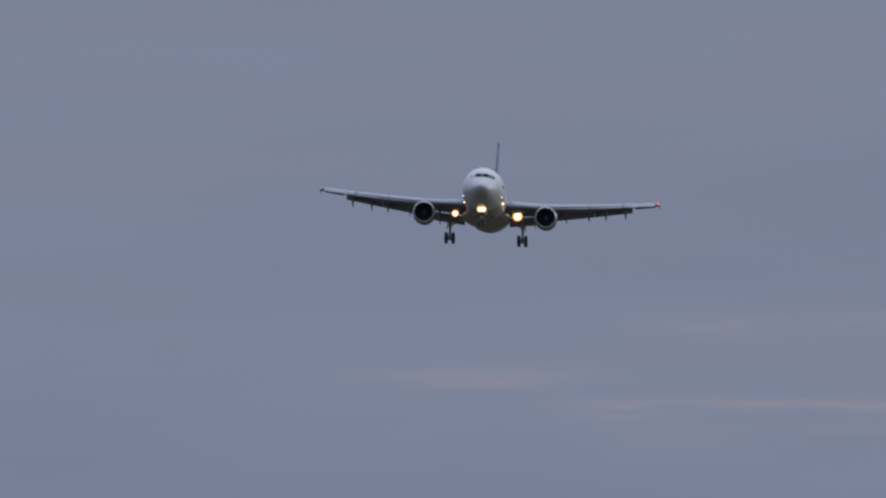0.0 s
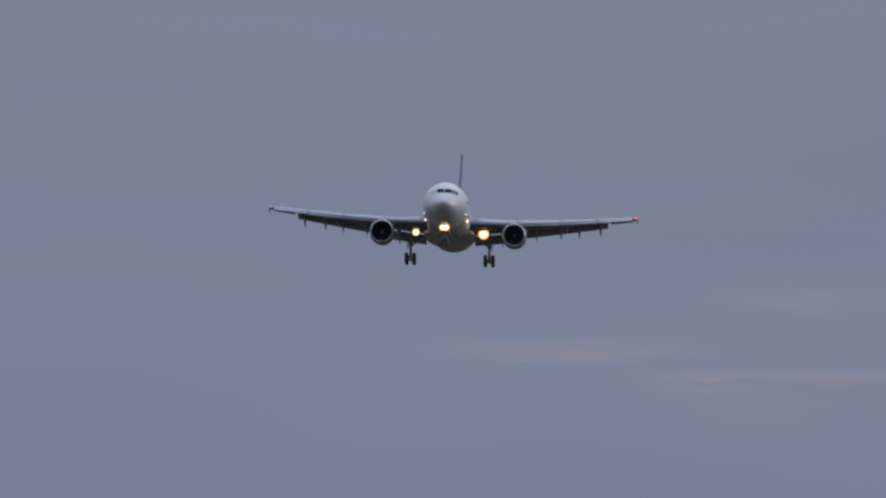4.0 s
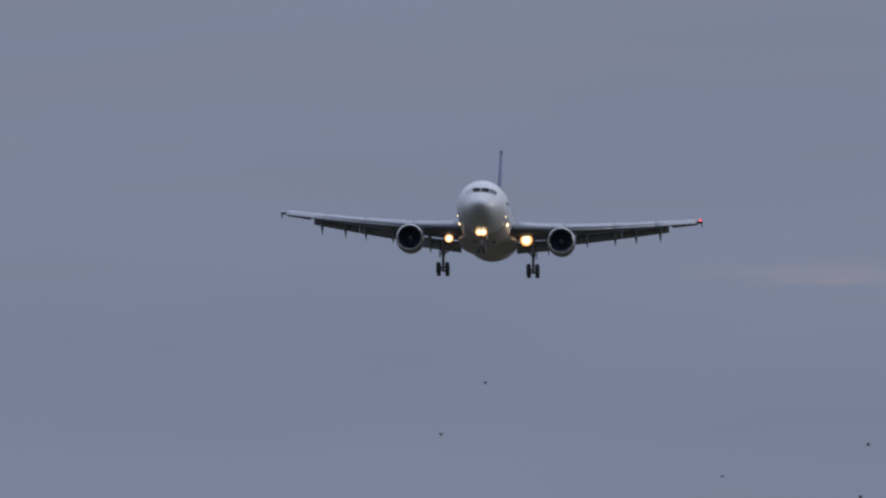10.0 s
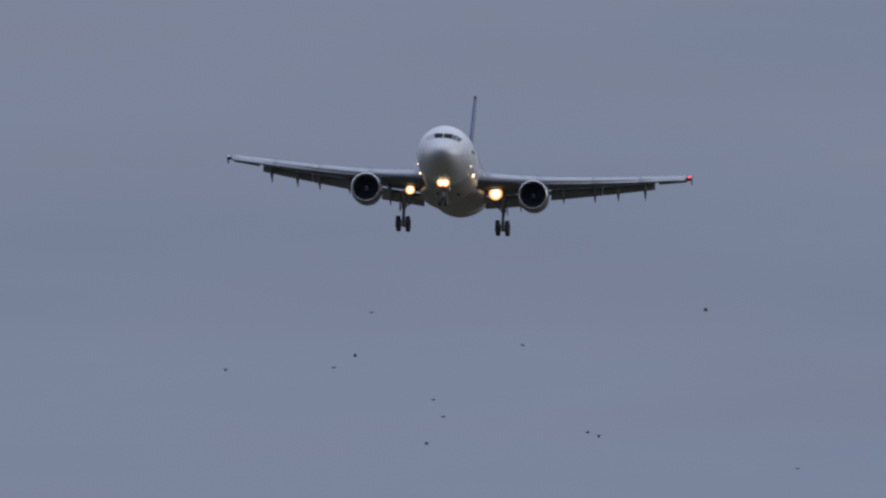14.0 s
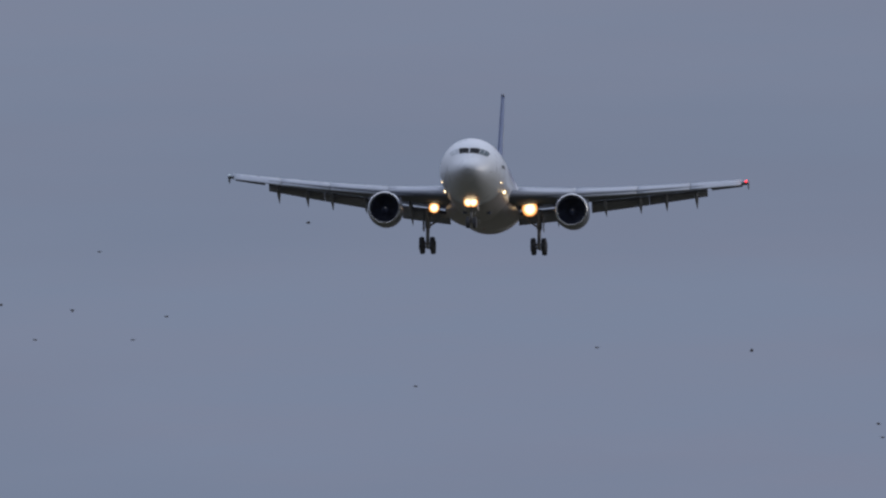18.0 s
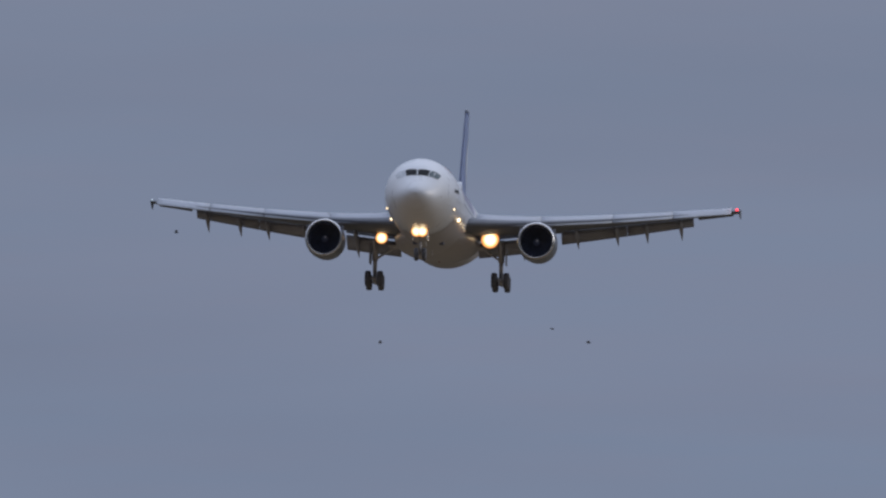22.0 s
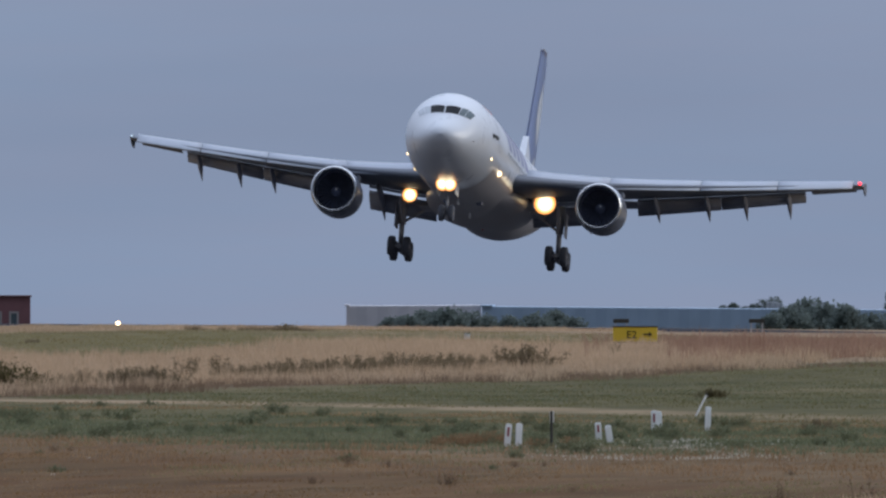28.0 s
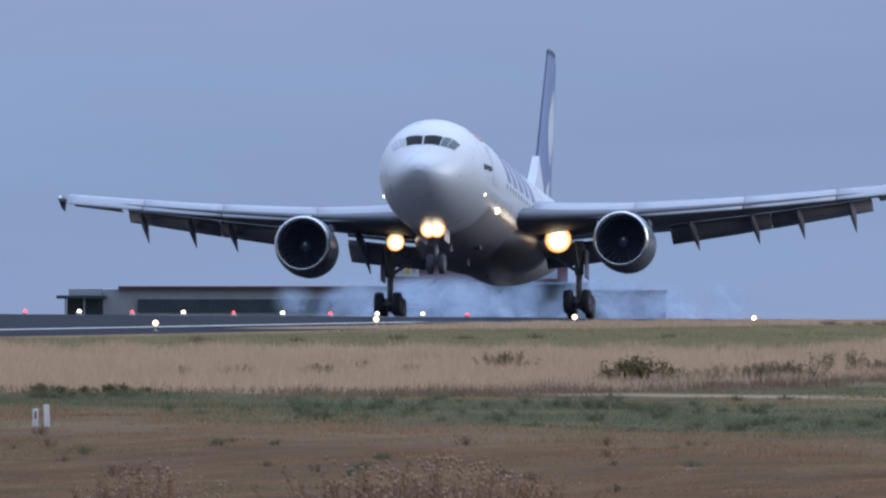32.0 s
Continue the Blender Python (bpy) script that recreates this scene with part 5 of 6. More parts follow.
# ---- trees ----
def tree_kind(seed, h, w, clumps, name="tree", label="", cat="tree", trunk_part=0.25, leaf=0.34):
    """A tapered trunk with limbs, and a crown of many small leaf clumps with gaps."""
    r = np.random.default_rng(seed)
    root = new(name)
    tagged(root, label, cat)
    bm = bmesh.new()
    add_tube(bm, (0, 0, -0.3), (0.1, 0, h * trunk_part), 0.03 * h, 0.022 * h, 8)
    add_tube(bm, (0.1, 0, h * trunk_part), (0, 0.1, h * 0.8), 0.022 * h, 0.006 * h, 8)
    lobes = []
    for k in range(9):
        a = k * 2.4 + r.uniform(0, 1)
        zz = h * (trunk_part + 0.62 * (k + 0.5) / 9)
        ln = w * 0.5 * r.uniform(0.45, 0.8) * (1.1 - 0.55 * k / 9)
        e = (math.cos(a) * ln, math.sin(a) * ln, zz + h * 0.09)
        add_tube(bm, (0.05, 0, zz - h * 0.05), e, 0.009 * h, 0.004 * h, 6)
        lobes.append((e, w * r.uniform(0.20, 0.30)))
    lobes.append(((0, 0, h * 0.84), w * 0.20))
    lobes.append(((w * 0.08, 0, h * 0.66), w * 0.28))
    part("trunk", bm, M_BARK, root, "brown bark")
    pts = []
    per = clumps // len(lobes)
    for c, rad in lobes:
        v = r.normal(0, 1, (per, 3))
        v /= np.linalg.norm(v, axis=1)[:, None]
        v *= (rad * r.uniform(0.45, 1.12, per) ** 0.7)[:, None]
        v[:, 2] *= 0.85
        pts.append(np.array(c) + v)
    p = np.concatenate(pts)
    n = len(p)
    q = r.normal(0, 1, (n, 2, 3))
    q /= np.linalg.norm(q, axis=2)[:, :, None]
    s = leaf * r.uniform(0.5, 1.3, n)[:, None]
    co = np.stack([p - q[:, 0] * s, p + q[:, 1] * s * 0.8, p + q[:, 0] * s, p - q[:, 1] * s * 0.8], 1).reshape(-1, 3)
    i = np.arange(n)[:, None] * 4
    f = np.concatenate([i + [0, 1, 2], i + [0, 2, 3]], 1).reshape(-1, 3)
    fast_mesh("crown", co, f, M_LEAF, root, "dark green leafy crown")
    return root


kinds = [tree_kind(11, 12.5, 9.0, 3600, "tree", "tall dark green broadleaf tree in a row"), tree_kind(12, 11.0, 10.0, 3600, "tree", "broad dark green tree in a row"), tree_kind(13, 13.5, 6.5, 3000, "tree", "slender dark green tree in a row")]
shrubs = [tree_kind(21, 4.4, 5.2, 2400, "large_bush", "dense dark green bush in front of the sheds", "bush", 0.12, 0.24), tree_kind(22, 3.6, 5.8, 2400, "large_bush", "broad dark green bush in front of the sheds", "bush", 0.10, 0.24)]
used = set()


def plant(kind, b, d, top, turn, group=""):
    """Sets a tree so that its crown reaches the level that top gives."""
    x, y = site(b, d)
    z = float(ground_z(x, y))
    want = 3.3 + (452 - top) * d / 47000 - z
    h = max(v[2] for c in kind.children for v in [max((tuple(q.co) for q in c.data.vertices), key=lambda q: q[2])]) if kind not in plant_h else plant_h[kind]
    plant_h[kind] = h
    k = want / h
    m = Matrix.Translation((x, y, z)) @ Matrix.Rotation(turn, 4, "Z")
    if kind in used:
        ob = copy_thing(kind, m)
    else:
        used.add(kind)
        ob = kind
        ob.matrix_basis = m
    ob.scale = (k, k, k)
    if group:
        ob["group"] = group
    return ob


plant_h = {}
rt = random.Random(4)
# the tall row: position across, skyline level
for k, (px, top) in enumerate(((1590, 500), (1625, 467), (1668, 480), (1705, 478), (1742, 482), (1792, 474), (1835, 486), (1872, 500), (1895, 507), (1925, 518), (1955, 528), (1985, 522), (2015, 524), (2045, 520), (2070, 517), (2098, 514), (2125, 511), (2150, 503), (2180, 490), (2215, 468), (2262, 490), (2305, 474), (2350, 470), (2420, 480), (2480, 474), (2530, 466), (2590, 478), (2660, 490), (2740, 500), (2830, 492), (2920, 505))):
    plant(kinds[(2, 0, 1, 0)[k % 4]] if k % 5 else kinds[2], px / 47 - 137.4, 3000 + rt.uniform(-40, 60), top, rt.uniform(0, 6), "tree row beyond the airfield")
for k in range(30):
    plant(shrubs[k % 2], (1600 + 44 * k) / 47 - 137.4, 2960 + rt.uniform(-15, 15), 528 + rt.uniform(-6, 8), rt.uniform(0, 6), "undergrowth of the tree row")
for k, (px, top) in enumerate(((1010 + 354, 524), (1060 + 354, 540), (1290, 535), (1310, 538), (1268, 546), (1330, 537), (1348, 541))):
    plant(kinds[k % 3], px / 47 - 137.4, 3080, top, rt.uniform(0, 6), "trees behind the sheds")
for k, (px, top) in enumerate(((690, 558), (722, 552), (752, 546), (790, 537), (825, 548), (860, 552), (905, 556), (945, 549), (985, 546), (1012, 556), (1365, 552), (1395, 535), (1424, 524), (1460, 528), (1500, 536), (1540, 548), (1585, 553), (1625, 562), (1650, 575))):
    plant(shrubs[k % 2], px / 47 - 137.4, 2450 + rt.uniform(-30, 30), top, rt.uniform(0, 6), "bushes before the sheds")



# ---- signs, markers and plants on the near side ----
def on_turf(b, d):
    x, y = site(b, d)
    return pose(x, y, float(ground_z(x, y)), 0, 0, -math.degrees(b / 1000))


def guidance_sign(b, d, w, h, lift, words, label):
    """A yellow taxiway sign: a cabinet on two legs, with raised black characters."""
    root = new("taxiway_sign")
    root.matrix_basis = on_turf(b, d)
    tagged(root, label, "sign", "taxiway signs")
    part("panel", box(-w / 2, w / 2, -0.09, 0.09, lift, lift + h, 0.02), M_YEL, root, "yellow sign panel")
    part("frame", add_box(box(-w / 2 - 0.03, w / 2 + 0.03, -0.11, 0.11, lift + h, lift + h + 0.03), -w / 2 - 0.03, w / 2 + 0.03, -0.11, 0.11, lift - 0.03, lift), M_WOODP, root)
    for x in (-w * 0.35, w * 0.35):
        part("leg", tube((x, 0, -0.05), (x, 0, lift), 0.035), M_STEEL, root)
    if words:
        cu = bpy.data.curves.new("words", "FONT")
        cu.body, cu.size, cu.extrude, cu.align_x = words, h * 0.72, 0.006, "CENTER"
        tmp = bpy.data.objects.new("words_tmp", cu)
        scene.collection.objects.link(tmp)
        me = bpy.data.meshes.new_from_object(tmp.evaluated_get(bpy.context.evaluated_depsgraph_get()))
        bpy.data.objects.remove(tmp)
        me.transform(Matrix.Translation((-w * 0.08, -0.10, lift + h * 0.24)) @ Matrix.Rotation(math.pi / 2, 4, "X"))
        me.materials.clear()
        me.materials.append(M_BLK)
        ob = new("letters", me)
        ob.parent = root
        bm = bmesh.new()
        z, x = lift + h * 0.5, w * 0.28
        add_box(bm, x - 0.14, x + 0.08, -0.105, -0.093, z - 0.025, z + 0.025)
        vs = [bm.verts.new(q) for q in ((x + 0.04, -0.104, z + 0.09), (x + 0.16, -0.104, z), (x + 0.04, -0.104, z - 0.09))]
        bm.faces.new(vs)
        part("arrow", bm, M_BLK, root, "black arrow")
    return root


guidance_sign(1125 / 47 - 137.4, 900.0, 1.50, 0.50, 0.42, "E2", "yellow taxiway sign with black characters in dry grass")
guidance_sign(1813 / 47 - 137.4, 900.0, 1.32, 0.29, 0.50, "", "plain yellow taxiway sign half hidden in dry grass")
for px in (1100, 1340):
    root = new("dark_sign_back")
    root.matrix_basis = on_turf(px / 47 - 137.4, 1420.0)
    tagged(root, "dark back of a low sign beyond the grass", "sign")
    zt = 3.3 + (452 - 564.5) * 1420 / 47000 - root.matrix_basis.translation.z
    part("panel", box(-0.42, 0.42, -0.06, 0.06, zt - 0.22, zt, 0.02), M_WOODP, root)
    for x in (-0.3, 0.3):
        part("leg", tube((x, 0, -0.05), (x, 0, zt - 0.22), 0.035), M_STEEL, root)
root = new("marker_box")
root.matrix_basis = on_turf(828 / 47 - 137.4, 1105.0)
tagged(root, "small white marker box in the dry grass", "marker")
part("body", box(-0.13, 0.13, -0.13, 0.13, 0.0, 0.26, 0.02), M_POST, root)
part("cap", box(-0.14, 0.14, -0.14, 0.14, 0.26, 0.28, 0.01), M_WOODP, root)


def marker_post(b, d, h, lean, red, group="white marker posts"):
    """A flat white plastic marker post, rounded at the top, some with a red reflector."""
    root = new("marker_post")
    root.matrix_basis = on_turf(b, d) @ pose(0, 0, -0.045, 2, lean, 0)
    tagged(root, "white plastic marker post with red reflector in the grass" if red else "plain white plastic marker post in the grass", "marker post", group)
    w = 0.058
    bm = bmesh.new()
    n = 8
    out = [(-w, -0.05), (w, -0.05)] + [(w * math.cos(math.pi * k / n), h - w * 0.5 + w * 0.5 * math.sin(math.pi * k / n)) for k in range(n + 1)]
    fr, bk = [bm.verts.new((x, -0.03, z)) for x, z in out], [bm.verts.new((x, 0.03, z)) for x, z in out]
    bm.faces.new(fr)
    bm.faces.new(bk[::-1])
    for k in range(len(out)):
        bm.faces.new((fr[k], bk[k], bk[(k + 1) % len(out)], fr[(k + 1) % len(out)]))
    part("post", bm, M_PLAST, root)
    if red:
        part("reflector", box(-0.020, 0.020, -0.038, -0.031, h * 0.50, h * 0.86, 0.003), M_POSTR, root, "red reflector")


for px, d, h, lean, red in ((898, 466, 0.45, 5, True), (918, 467, 0.45, 3, False), (1061, 482, 0.36, -3, True), (1082, 474, 0.37, -9, False), (1159, 506, 0.44, -1, True), (1168, 507, 0.42, -2, False), (1253, 505, 0.51, 2, False), (-1062, 509, 0.40, 1, True), (-1041, 509, 0.48, -2, False)):
    marker_post(px / 47 - 137.4, d, h, lean, red)
root = new("leaning_stick")
root.matrix_basis = on_turf(1232 / 47 - 137.4, 556.0) @ pose(0, 0, 0, 0, 27, 0)
tagged(root, "white stick leaning in the grass", "marker post")
part("stick", box(-0.021, 0.021, -0.02, 0.02, -0.05, 0.54, 0.01), M_PLAST, root)
part("tip", box(-0.023, 0.023, -0.022, 0.022, 0.50, 0.545, 0.01), M_WOODP, root)
root = new("dark_post")
root.matrix_basis = on_turf(977 / 47 - 137.4, 466.0) @ pose(0, 0, -0.06)
tagged(root, "thin dark weathered post in the grass", "post")
part("shaft", tube((0, 0, -0.1), (0, 0, 0.68), 0.028, 0.024), M_WOODP, root)
part("top_plate", box(-0.03, 0.045, -0.01, 0.01, 0.48, 0.68, 0.004), M_POST, root, "pale plate")


def weed(seed, w, h, leaves, mat, name, label, cat, leaf=0.05, stems=14, heads=None):
    """An upright weed or small bush: many thin stems that fork, with small leaves along them."""
    r = np.random.default_rng(seed)
    root = new(name)
    tagged(root, label, cat)
    bm = bmesh.new()
    pts = []
    for k in range(stems):
        x, y = r.normal(0, w * 0.22), r.normal(0, w * 0.22)
        hh = h * r.uniform(0.45, 1.0) * (1 - 0.45 * min(1, abs(x) / w))
        e = Vector((x * 1.5 + r.normal(0, 0.04), y * 1.5, hh))
        add_tube(bm, (x, y, -0.03), e, 0.006, 0.003, 4)
        for q in range(leaves // stems):
            u = r.uniform(0.25, 1.02)
            p = np.array((x, y, 0)) * (1 - u) + np.array(e) * u
            pts.append(p + r.normal(0, leaf * 1.3, 3))
    tagged(part("stem", bm, M_THIS if heads else M_SHRUB, root), kind="stuff")
    p = np.array(pts)
    n = len(p)
    q = r.normal(0, 1, (n, 2, 3))
    q /= np.linalg.norm(q, axis=2)[:, :, None]
    s = leaf * r.uniform(0.5, 1.4, n)[:, None]
    co = np.stack([p - q[:, 0] * s, p + q[:, 1] * s * 0.5, p + q[:, 0] * s, p - q[:, 1] * s * 0.5], 1).reshape(-1, 3)
    i = np.arange(n)[:, None] * 4
    fast_mesh("foliage", co, np.concatenate([i + [0, 1, 2], i + [0, 2, 3]], 1).reshape(-1, 3), mat, root)
    if heads:
        bm = bmesh.new()
        for k in range(heads):
            a, b2 = r.normal(0, w * 0.33), r.normal(0, w * 0.25)
            z = h * r.uniform(0.55, 1.05) * (1 - 0.4 * min(1, abs(a) / w))
            add_tube(bm, (a, b2, z - 0.22), (a + 0.01, b2, z), 0.003, 0.003, 4)
            m2 = bmesh.ops.create_icosphere(bm, subdivisions=1, radius=0.026)
            for v in m2["verts"]:
                v.co = v.co + Vector((a + 0.01, b2, z))
        tagged(part("seed_head", bm, M_SEED, root, "pale dry seed heads"), kind="stuff")
    return root


def scatter(kind, spots, group):
    """The thing at the first spot, copies at the rest: (bearing, distance, size)."""
    for k, (b, d, s) in enumerate(spots):
        x, y = site(b, d)
        m = Matrix.Translation((x, y, float(ground_z(x, y)))) @ Matrix.Rotation(k * 1.7, 4, "Z")
        ob = kind
        if k:
            ob = copy_thing(kind, m)
        else:
            ob.matrix_basis = m
        ob.scale = (s, s, s)
        ob["group"] = group


bush_a = weed(31, 1.2, 0.62, 2600, M_SHRUB, "weed_bush", "dark green-brown weed bush in tall dry grass", "bush", 0.032, 40)
bush_g = weed(34, 1.0, 0.62, 1500, M_GBUSH, "green_bush", "dark olive-green bush in the tall dry grass", "bush", 0.042, 30)
scatter(bush_g, [(px / 47 - 137.4, d, s) for px, d, s in ((6, 668, 1.25), (-14, 671, 1.0), (1256, 637, 0.42), (1274, 638, 0.36), (-1052, 622, 0.5), (-1020, 624, 0.4), (-975, 626, 0.35), (-930, 626, 0.45), (-905, 628, 0.4), (-865, 628, 0.3))], "green bushes")
rg = random.Random(21)
small = []
while len(small) < 26:
    b, d = rg.uniform(-1150, 1400) / 47 - 137.4, rg.uniform(470, 620)
    x, y = site(b, d)
    w = (x + 85.7) * 0.93 + (y - 618) * 0.368
    if x > -86 and -28 < w < -11:
        small.append((b, d, rg.uniform(0.25, 0.48)))
bush_s = weed(38, 0.9, 0.60, 700, M_GREEN, "small_bush", "small dark green bush in the green weeds", "bush", 0.036, 26)
scatter(bush_s, small, "small bushes in the green strip")
low_spots = []
while len(low_spots) < 34:
    b, d = rg.uniform(-1150, 1700) / 47 - 137.4, rg.uniform(350, 520)
    x, y = site(b, d)
    w = (x + 85.7) * 0.93 + (y - 618) * 0.368
    if w < -36:
        low_spots.append((b, d, rg.uniform(0.3, 0.7)))
bush_d = weed(39, 0.5, 0.30, 260, M_BANK, "dry_weed", "small brown dry weed on the bare field", "weed", 0.024, 16)
scatter(bush_d, low_spots, "dry weeds on the bare field")
bush_w = weed(35, 0.9, 0.42, 900, M_MARG, "withered_bush", "low red-brown withered bush by the marker posts", "bush", 0.026, 30)
scatter(bush_w, [(px / 47 - 137.4, d, s) for px, d, s in ((778, 468, 0.45), (800, 471, 0.5), (824, 466, 0.6), (846, 470, 0.55), (868, 474, 0.6), (884, 472, 0.45), (950, 462, 0.5), (1010, 470, 0.4))], "withered bushes by the marker posts")
bush_b = weed(32, 0.8, 0.80, 420, M_SHRUB, "tall_weed", "tall dark weed standing in dry grass", "weed", 0.045, 12)
bush_c = weed(33, 0.7, 0.34, 420, M_GREEN, "low_weed", "low green weed clump in short grass", "weed", 0.04, 22)
scatter(bush_a, [(px / 47 - 137.4, d, s) for px, d, s in ((-38, 668, 0.7), (-232, 745, 1.05), (255, 690, 0.95), (230, 700, 0.8), (285, 690, 0.85), (925, 790, 1.35), (905, 795, 0.8), (20, 680, 0.8), (690, 770, 0.7), (720, 775, 0.8), (770, 770, 0.75), (800, 778, 0.7), (640, 765, 0.7), (600, 760, 0.65), (560, 752, 0.7), (530, 748, 1.0), (575, 756, 0.9), (620, 762, 1.05), (665, 768, 0.9), (705, 772, 1.1), (745, 774, 0.95), (790, 780, 1.0), (830, 786, 0.9), (480, 742, 0.85), (415, 728, 0.8), (200, 690, 0.7), (120, 686, 0.6), (60, 684, 0.7), (-700, 700, 0.6), (-560, 715, 0.6), (-400, 720, 0.55), (450, 735, 0.7), (500, 745, 0.6), (1451, 506, 0.4))], "weed bushes in the dry strip")
scatter(bush_b, [(px / 47 - 137.4, d, s) for px, d, s in ((388, 735, 0.95), (340, 732, 0.9), (1090, 860, 0.6), (945, 800, 0.8), (150, 700, 0.6), (-480, 730, 0.55), (1300, 900, 0.5), (-800, 690, 0.5))], "tall weeds in the dry strip")
rw = random.Random(9)
spots = []
while len(spots) < 110:
    b, d = rw.uniform(-1100, 1850) / 47 - 137.4, rw.uniform(400, 640)
    x, y = site(b, d)
    w = (x + 85.7) * 0.93 + (y - 618) * 0.368
    if x > -86 and (-29 < w < -8 or (w <= -34 and rw.random() < 0.2)):
        spots.append((b, d, rw.uniform(0.25, 0.8) if w > -34 else rw.uniform(0.2, 0.45)))
scatter(bush_c, spots + [(px / 47 - 137.4, d, s) for px, d, s in ((-1055, 606, 0.8), (-1030, 606, 0.6), (-1005, 608, 0.75), (-960, 610, 0.6), (-925, 612, 0.6), (-890, 612, 0.7), (-830, 614, 0.5), (180, 585, 0.45), (265, 590, 0.4), (1005, 458, 0.6), (1040, 452, 0.7), (960, 462, 0.5), (-80, 560, 0.9), (-130, 562, 0.8), (20, 545, 0.7))], "low weed clumps")
stalk = weed(37, 0.22, 0.42, 90, M_BANK, "dry_stalk", "thin red-brown dry weed stalk on the field", "weed", 0.022, 5)
scatter(stalk, [(px / 47 - 137.4, d, s) for px, d, s in ((1378, 362, 0.9), (1526, 360, 1.1), (1385, 364, 0.7))], "dry weed stalks")
dark_tuft = weed(36, 0.9, 0.30, 300, M_SHRUB, "dark_tuft", "dark grass tuft on the mown verge", "weed", 0.05, 20)
scatter(dark_tuft, [(px / 47 - 137.4, d, s) for px, d, s in ((343, 1150, 0.75), (505, 1150, 1.05), (513, 1154, 0.8), (430, 1150, 0.5), (445, 1152, 0.55), (462, 1148, 0.5), (478, 1152, 0.5), (494, 1150, 0.5), (528, 1150, 0.5), (541, 1147, 0.45), (553, 1144, 0.35), (395, 1152, 0.5), (-180, 965, 0.8), (-300, 960, 0.6), (-770, 930, 0.9), (-600, 940, 0.6), (-420, 955, 0.8), (60, 975, 0.6), (700, 990, 0.6), (870, 1000, 0.6))], "dark tufts on the verge")
thistle = weed(41, 1.5, 1.12, 4200, M_THIS, "dry_thistle", "brown dry thistle stand with seed heads", "thistle", 0.024, 40, 90)
scatter(thistle, [(px / 47 - 137.4, d, s) for px, d, s in ((-340, 300, 1.0), (-440, 303, 0.95), (-270, 306, 0.9), (-520, 305, 0.8), (-850, 300, 0.92), (-200, 308, 0.75), (-900, 312, 0.7))], "dry thistles in the foreground")
x, y = field(1500, 440, 482, -118, -106)
k = rng.random(1500) < 0.75 * np.exp(-((x / y * 1000 + 112.8) / 3.2) ** 2) * (0.5 + 0.5 * np.sin(x * 2.1) * np.sin(y * 0.35))
x, y = x[k], y[k]
tagged(tufts("pale_flowers", x, y, 0.03, 0.07, 9, 0.0075, M_FLOW, 0.6, 0.18), "small pale flowers round the marker posts", "flowers", kind="stuff")
x, y = field(130, 350, 640, -165, -95)
k = x > -88
tagged(tufts("scattered_flowers", x[k], y[k], 0.02, 0.05, 3, 0.010, M_FLOW, 0.6, 0.06), "scattered pale seed heads over the field", "flowers", kind="stuff")


# ---- birds: each flies towards -x; wings beat about the body's line ----
def bird():
    root = new("bird")
    tagged(root, "small dark bird in flight with beating wings", "bird", "flock of birds")
    bm = bmesh.new()
    bmesh.ops.create_uvsphere(bm, u_segments=10, v_segments=8, radius=1)
    for v in bm.verts:
        v.co = Vector((v.co.x * 0.15, v.co.y * 0.05, v.co.z * 0.055))
    part("body", bm, M_BIRD, root, "", True)
    bm = bmesh.new()
    bmesh.ops.create_uvsphere(bm, u_segments=8, v_segments=6, radius=0.036)
    for v in bm.verts:
        v.co += Vector((-0.16, 0, 0.02))
    add_tube(bm, (-0.18, 0, 0.018), (-0.225, 0, 0.012), 0.012, 0.002, 6)
    part("head", bm, M_BIRD, root, "", True)
    vs = [(0.11, -0.02, 0.0), (0.11, 0.02, 0.0), (0.24, 0.05, 0.005), (0.24, -0.05, 0.005), (0.11, -0.02, 0.015), (0.11, 0.02, 0.015), (0.24, 0.05, 0.012), (0.24, -0.05, 0.012)]
    mesh_ob("tail", vs, [(3, 2, 1, 0), (4, 5, 6, 7), (0, 1, 5, 4), (1, 2, 6, 5), (2, 3, 7, 6), (3, 0, 4, 7)], M_BIRD, root)
    for s in (1, -1):
        out = [(-0.09, 0.03), (-0.11, 0.16), (-0.03, 0.33), (0.06, 0.30), (0.06, 0.17), (0.07, 0.03)]
        vs = [(x, s * y, 0.012) for x, y in out] + [(x, s * y, -0.004) for x, y in out]
        n = 6
        fs = [tuple(range(n)), tuple(range(n, 2 * n))[::-1]] + [(k, (k + 1) % n, (k + 1) % n + n, k + n) for k in range(n)]
        mesh_ob("wing", vs, fs, M_BIRD, root)
    return root


first_bird = bird()
first_bird.scale = (0.78, 0.78, 0.78)

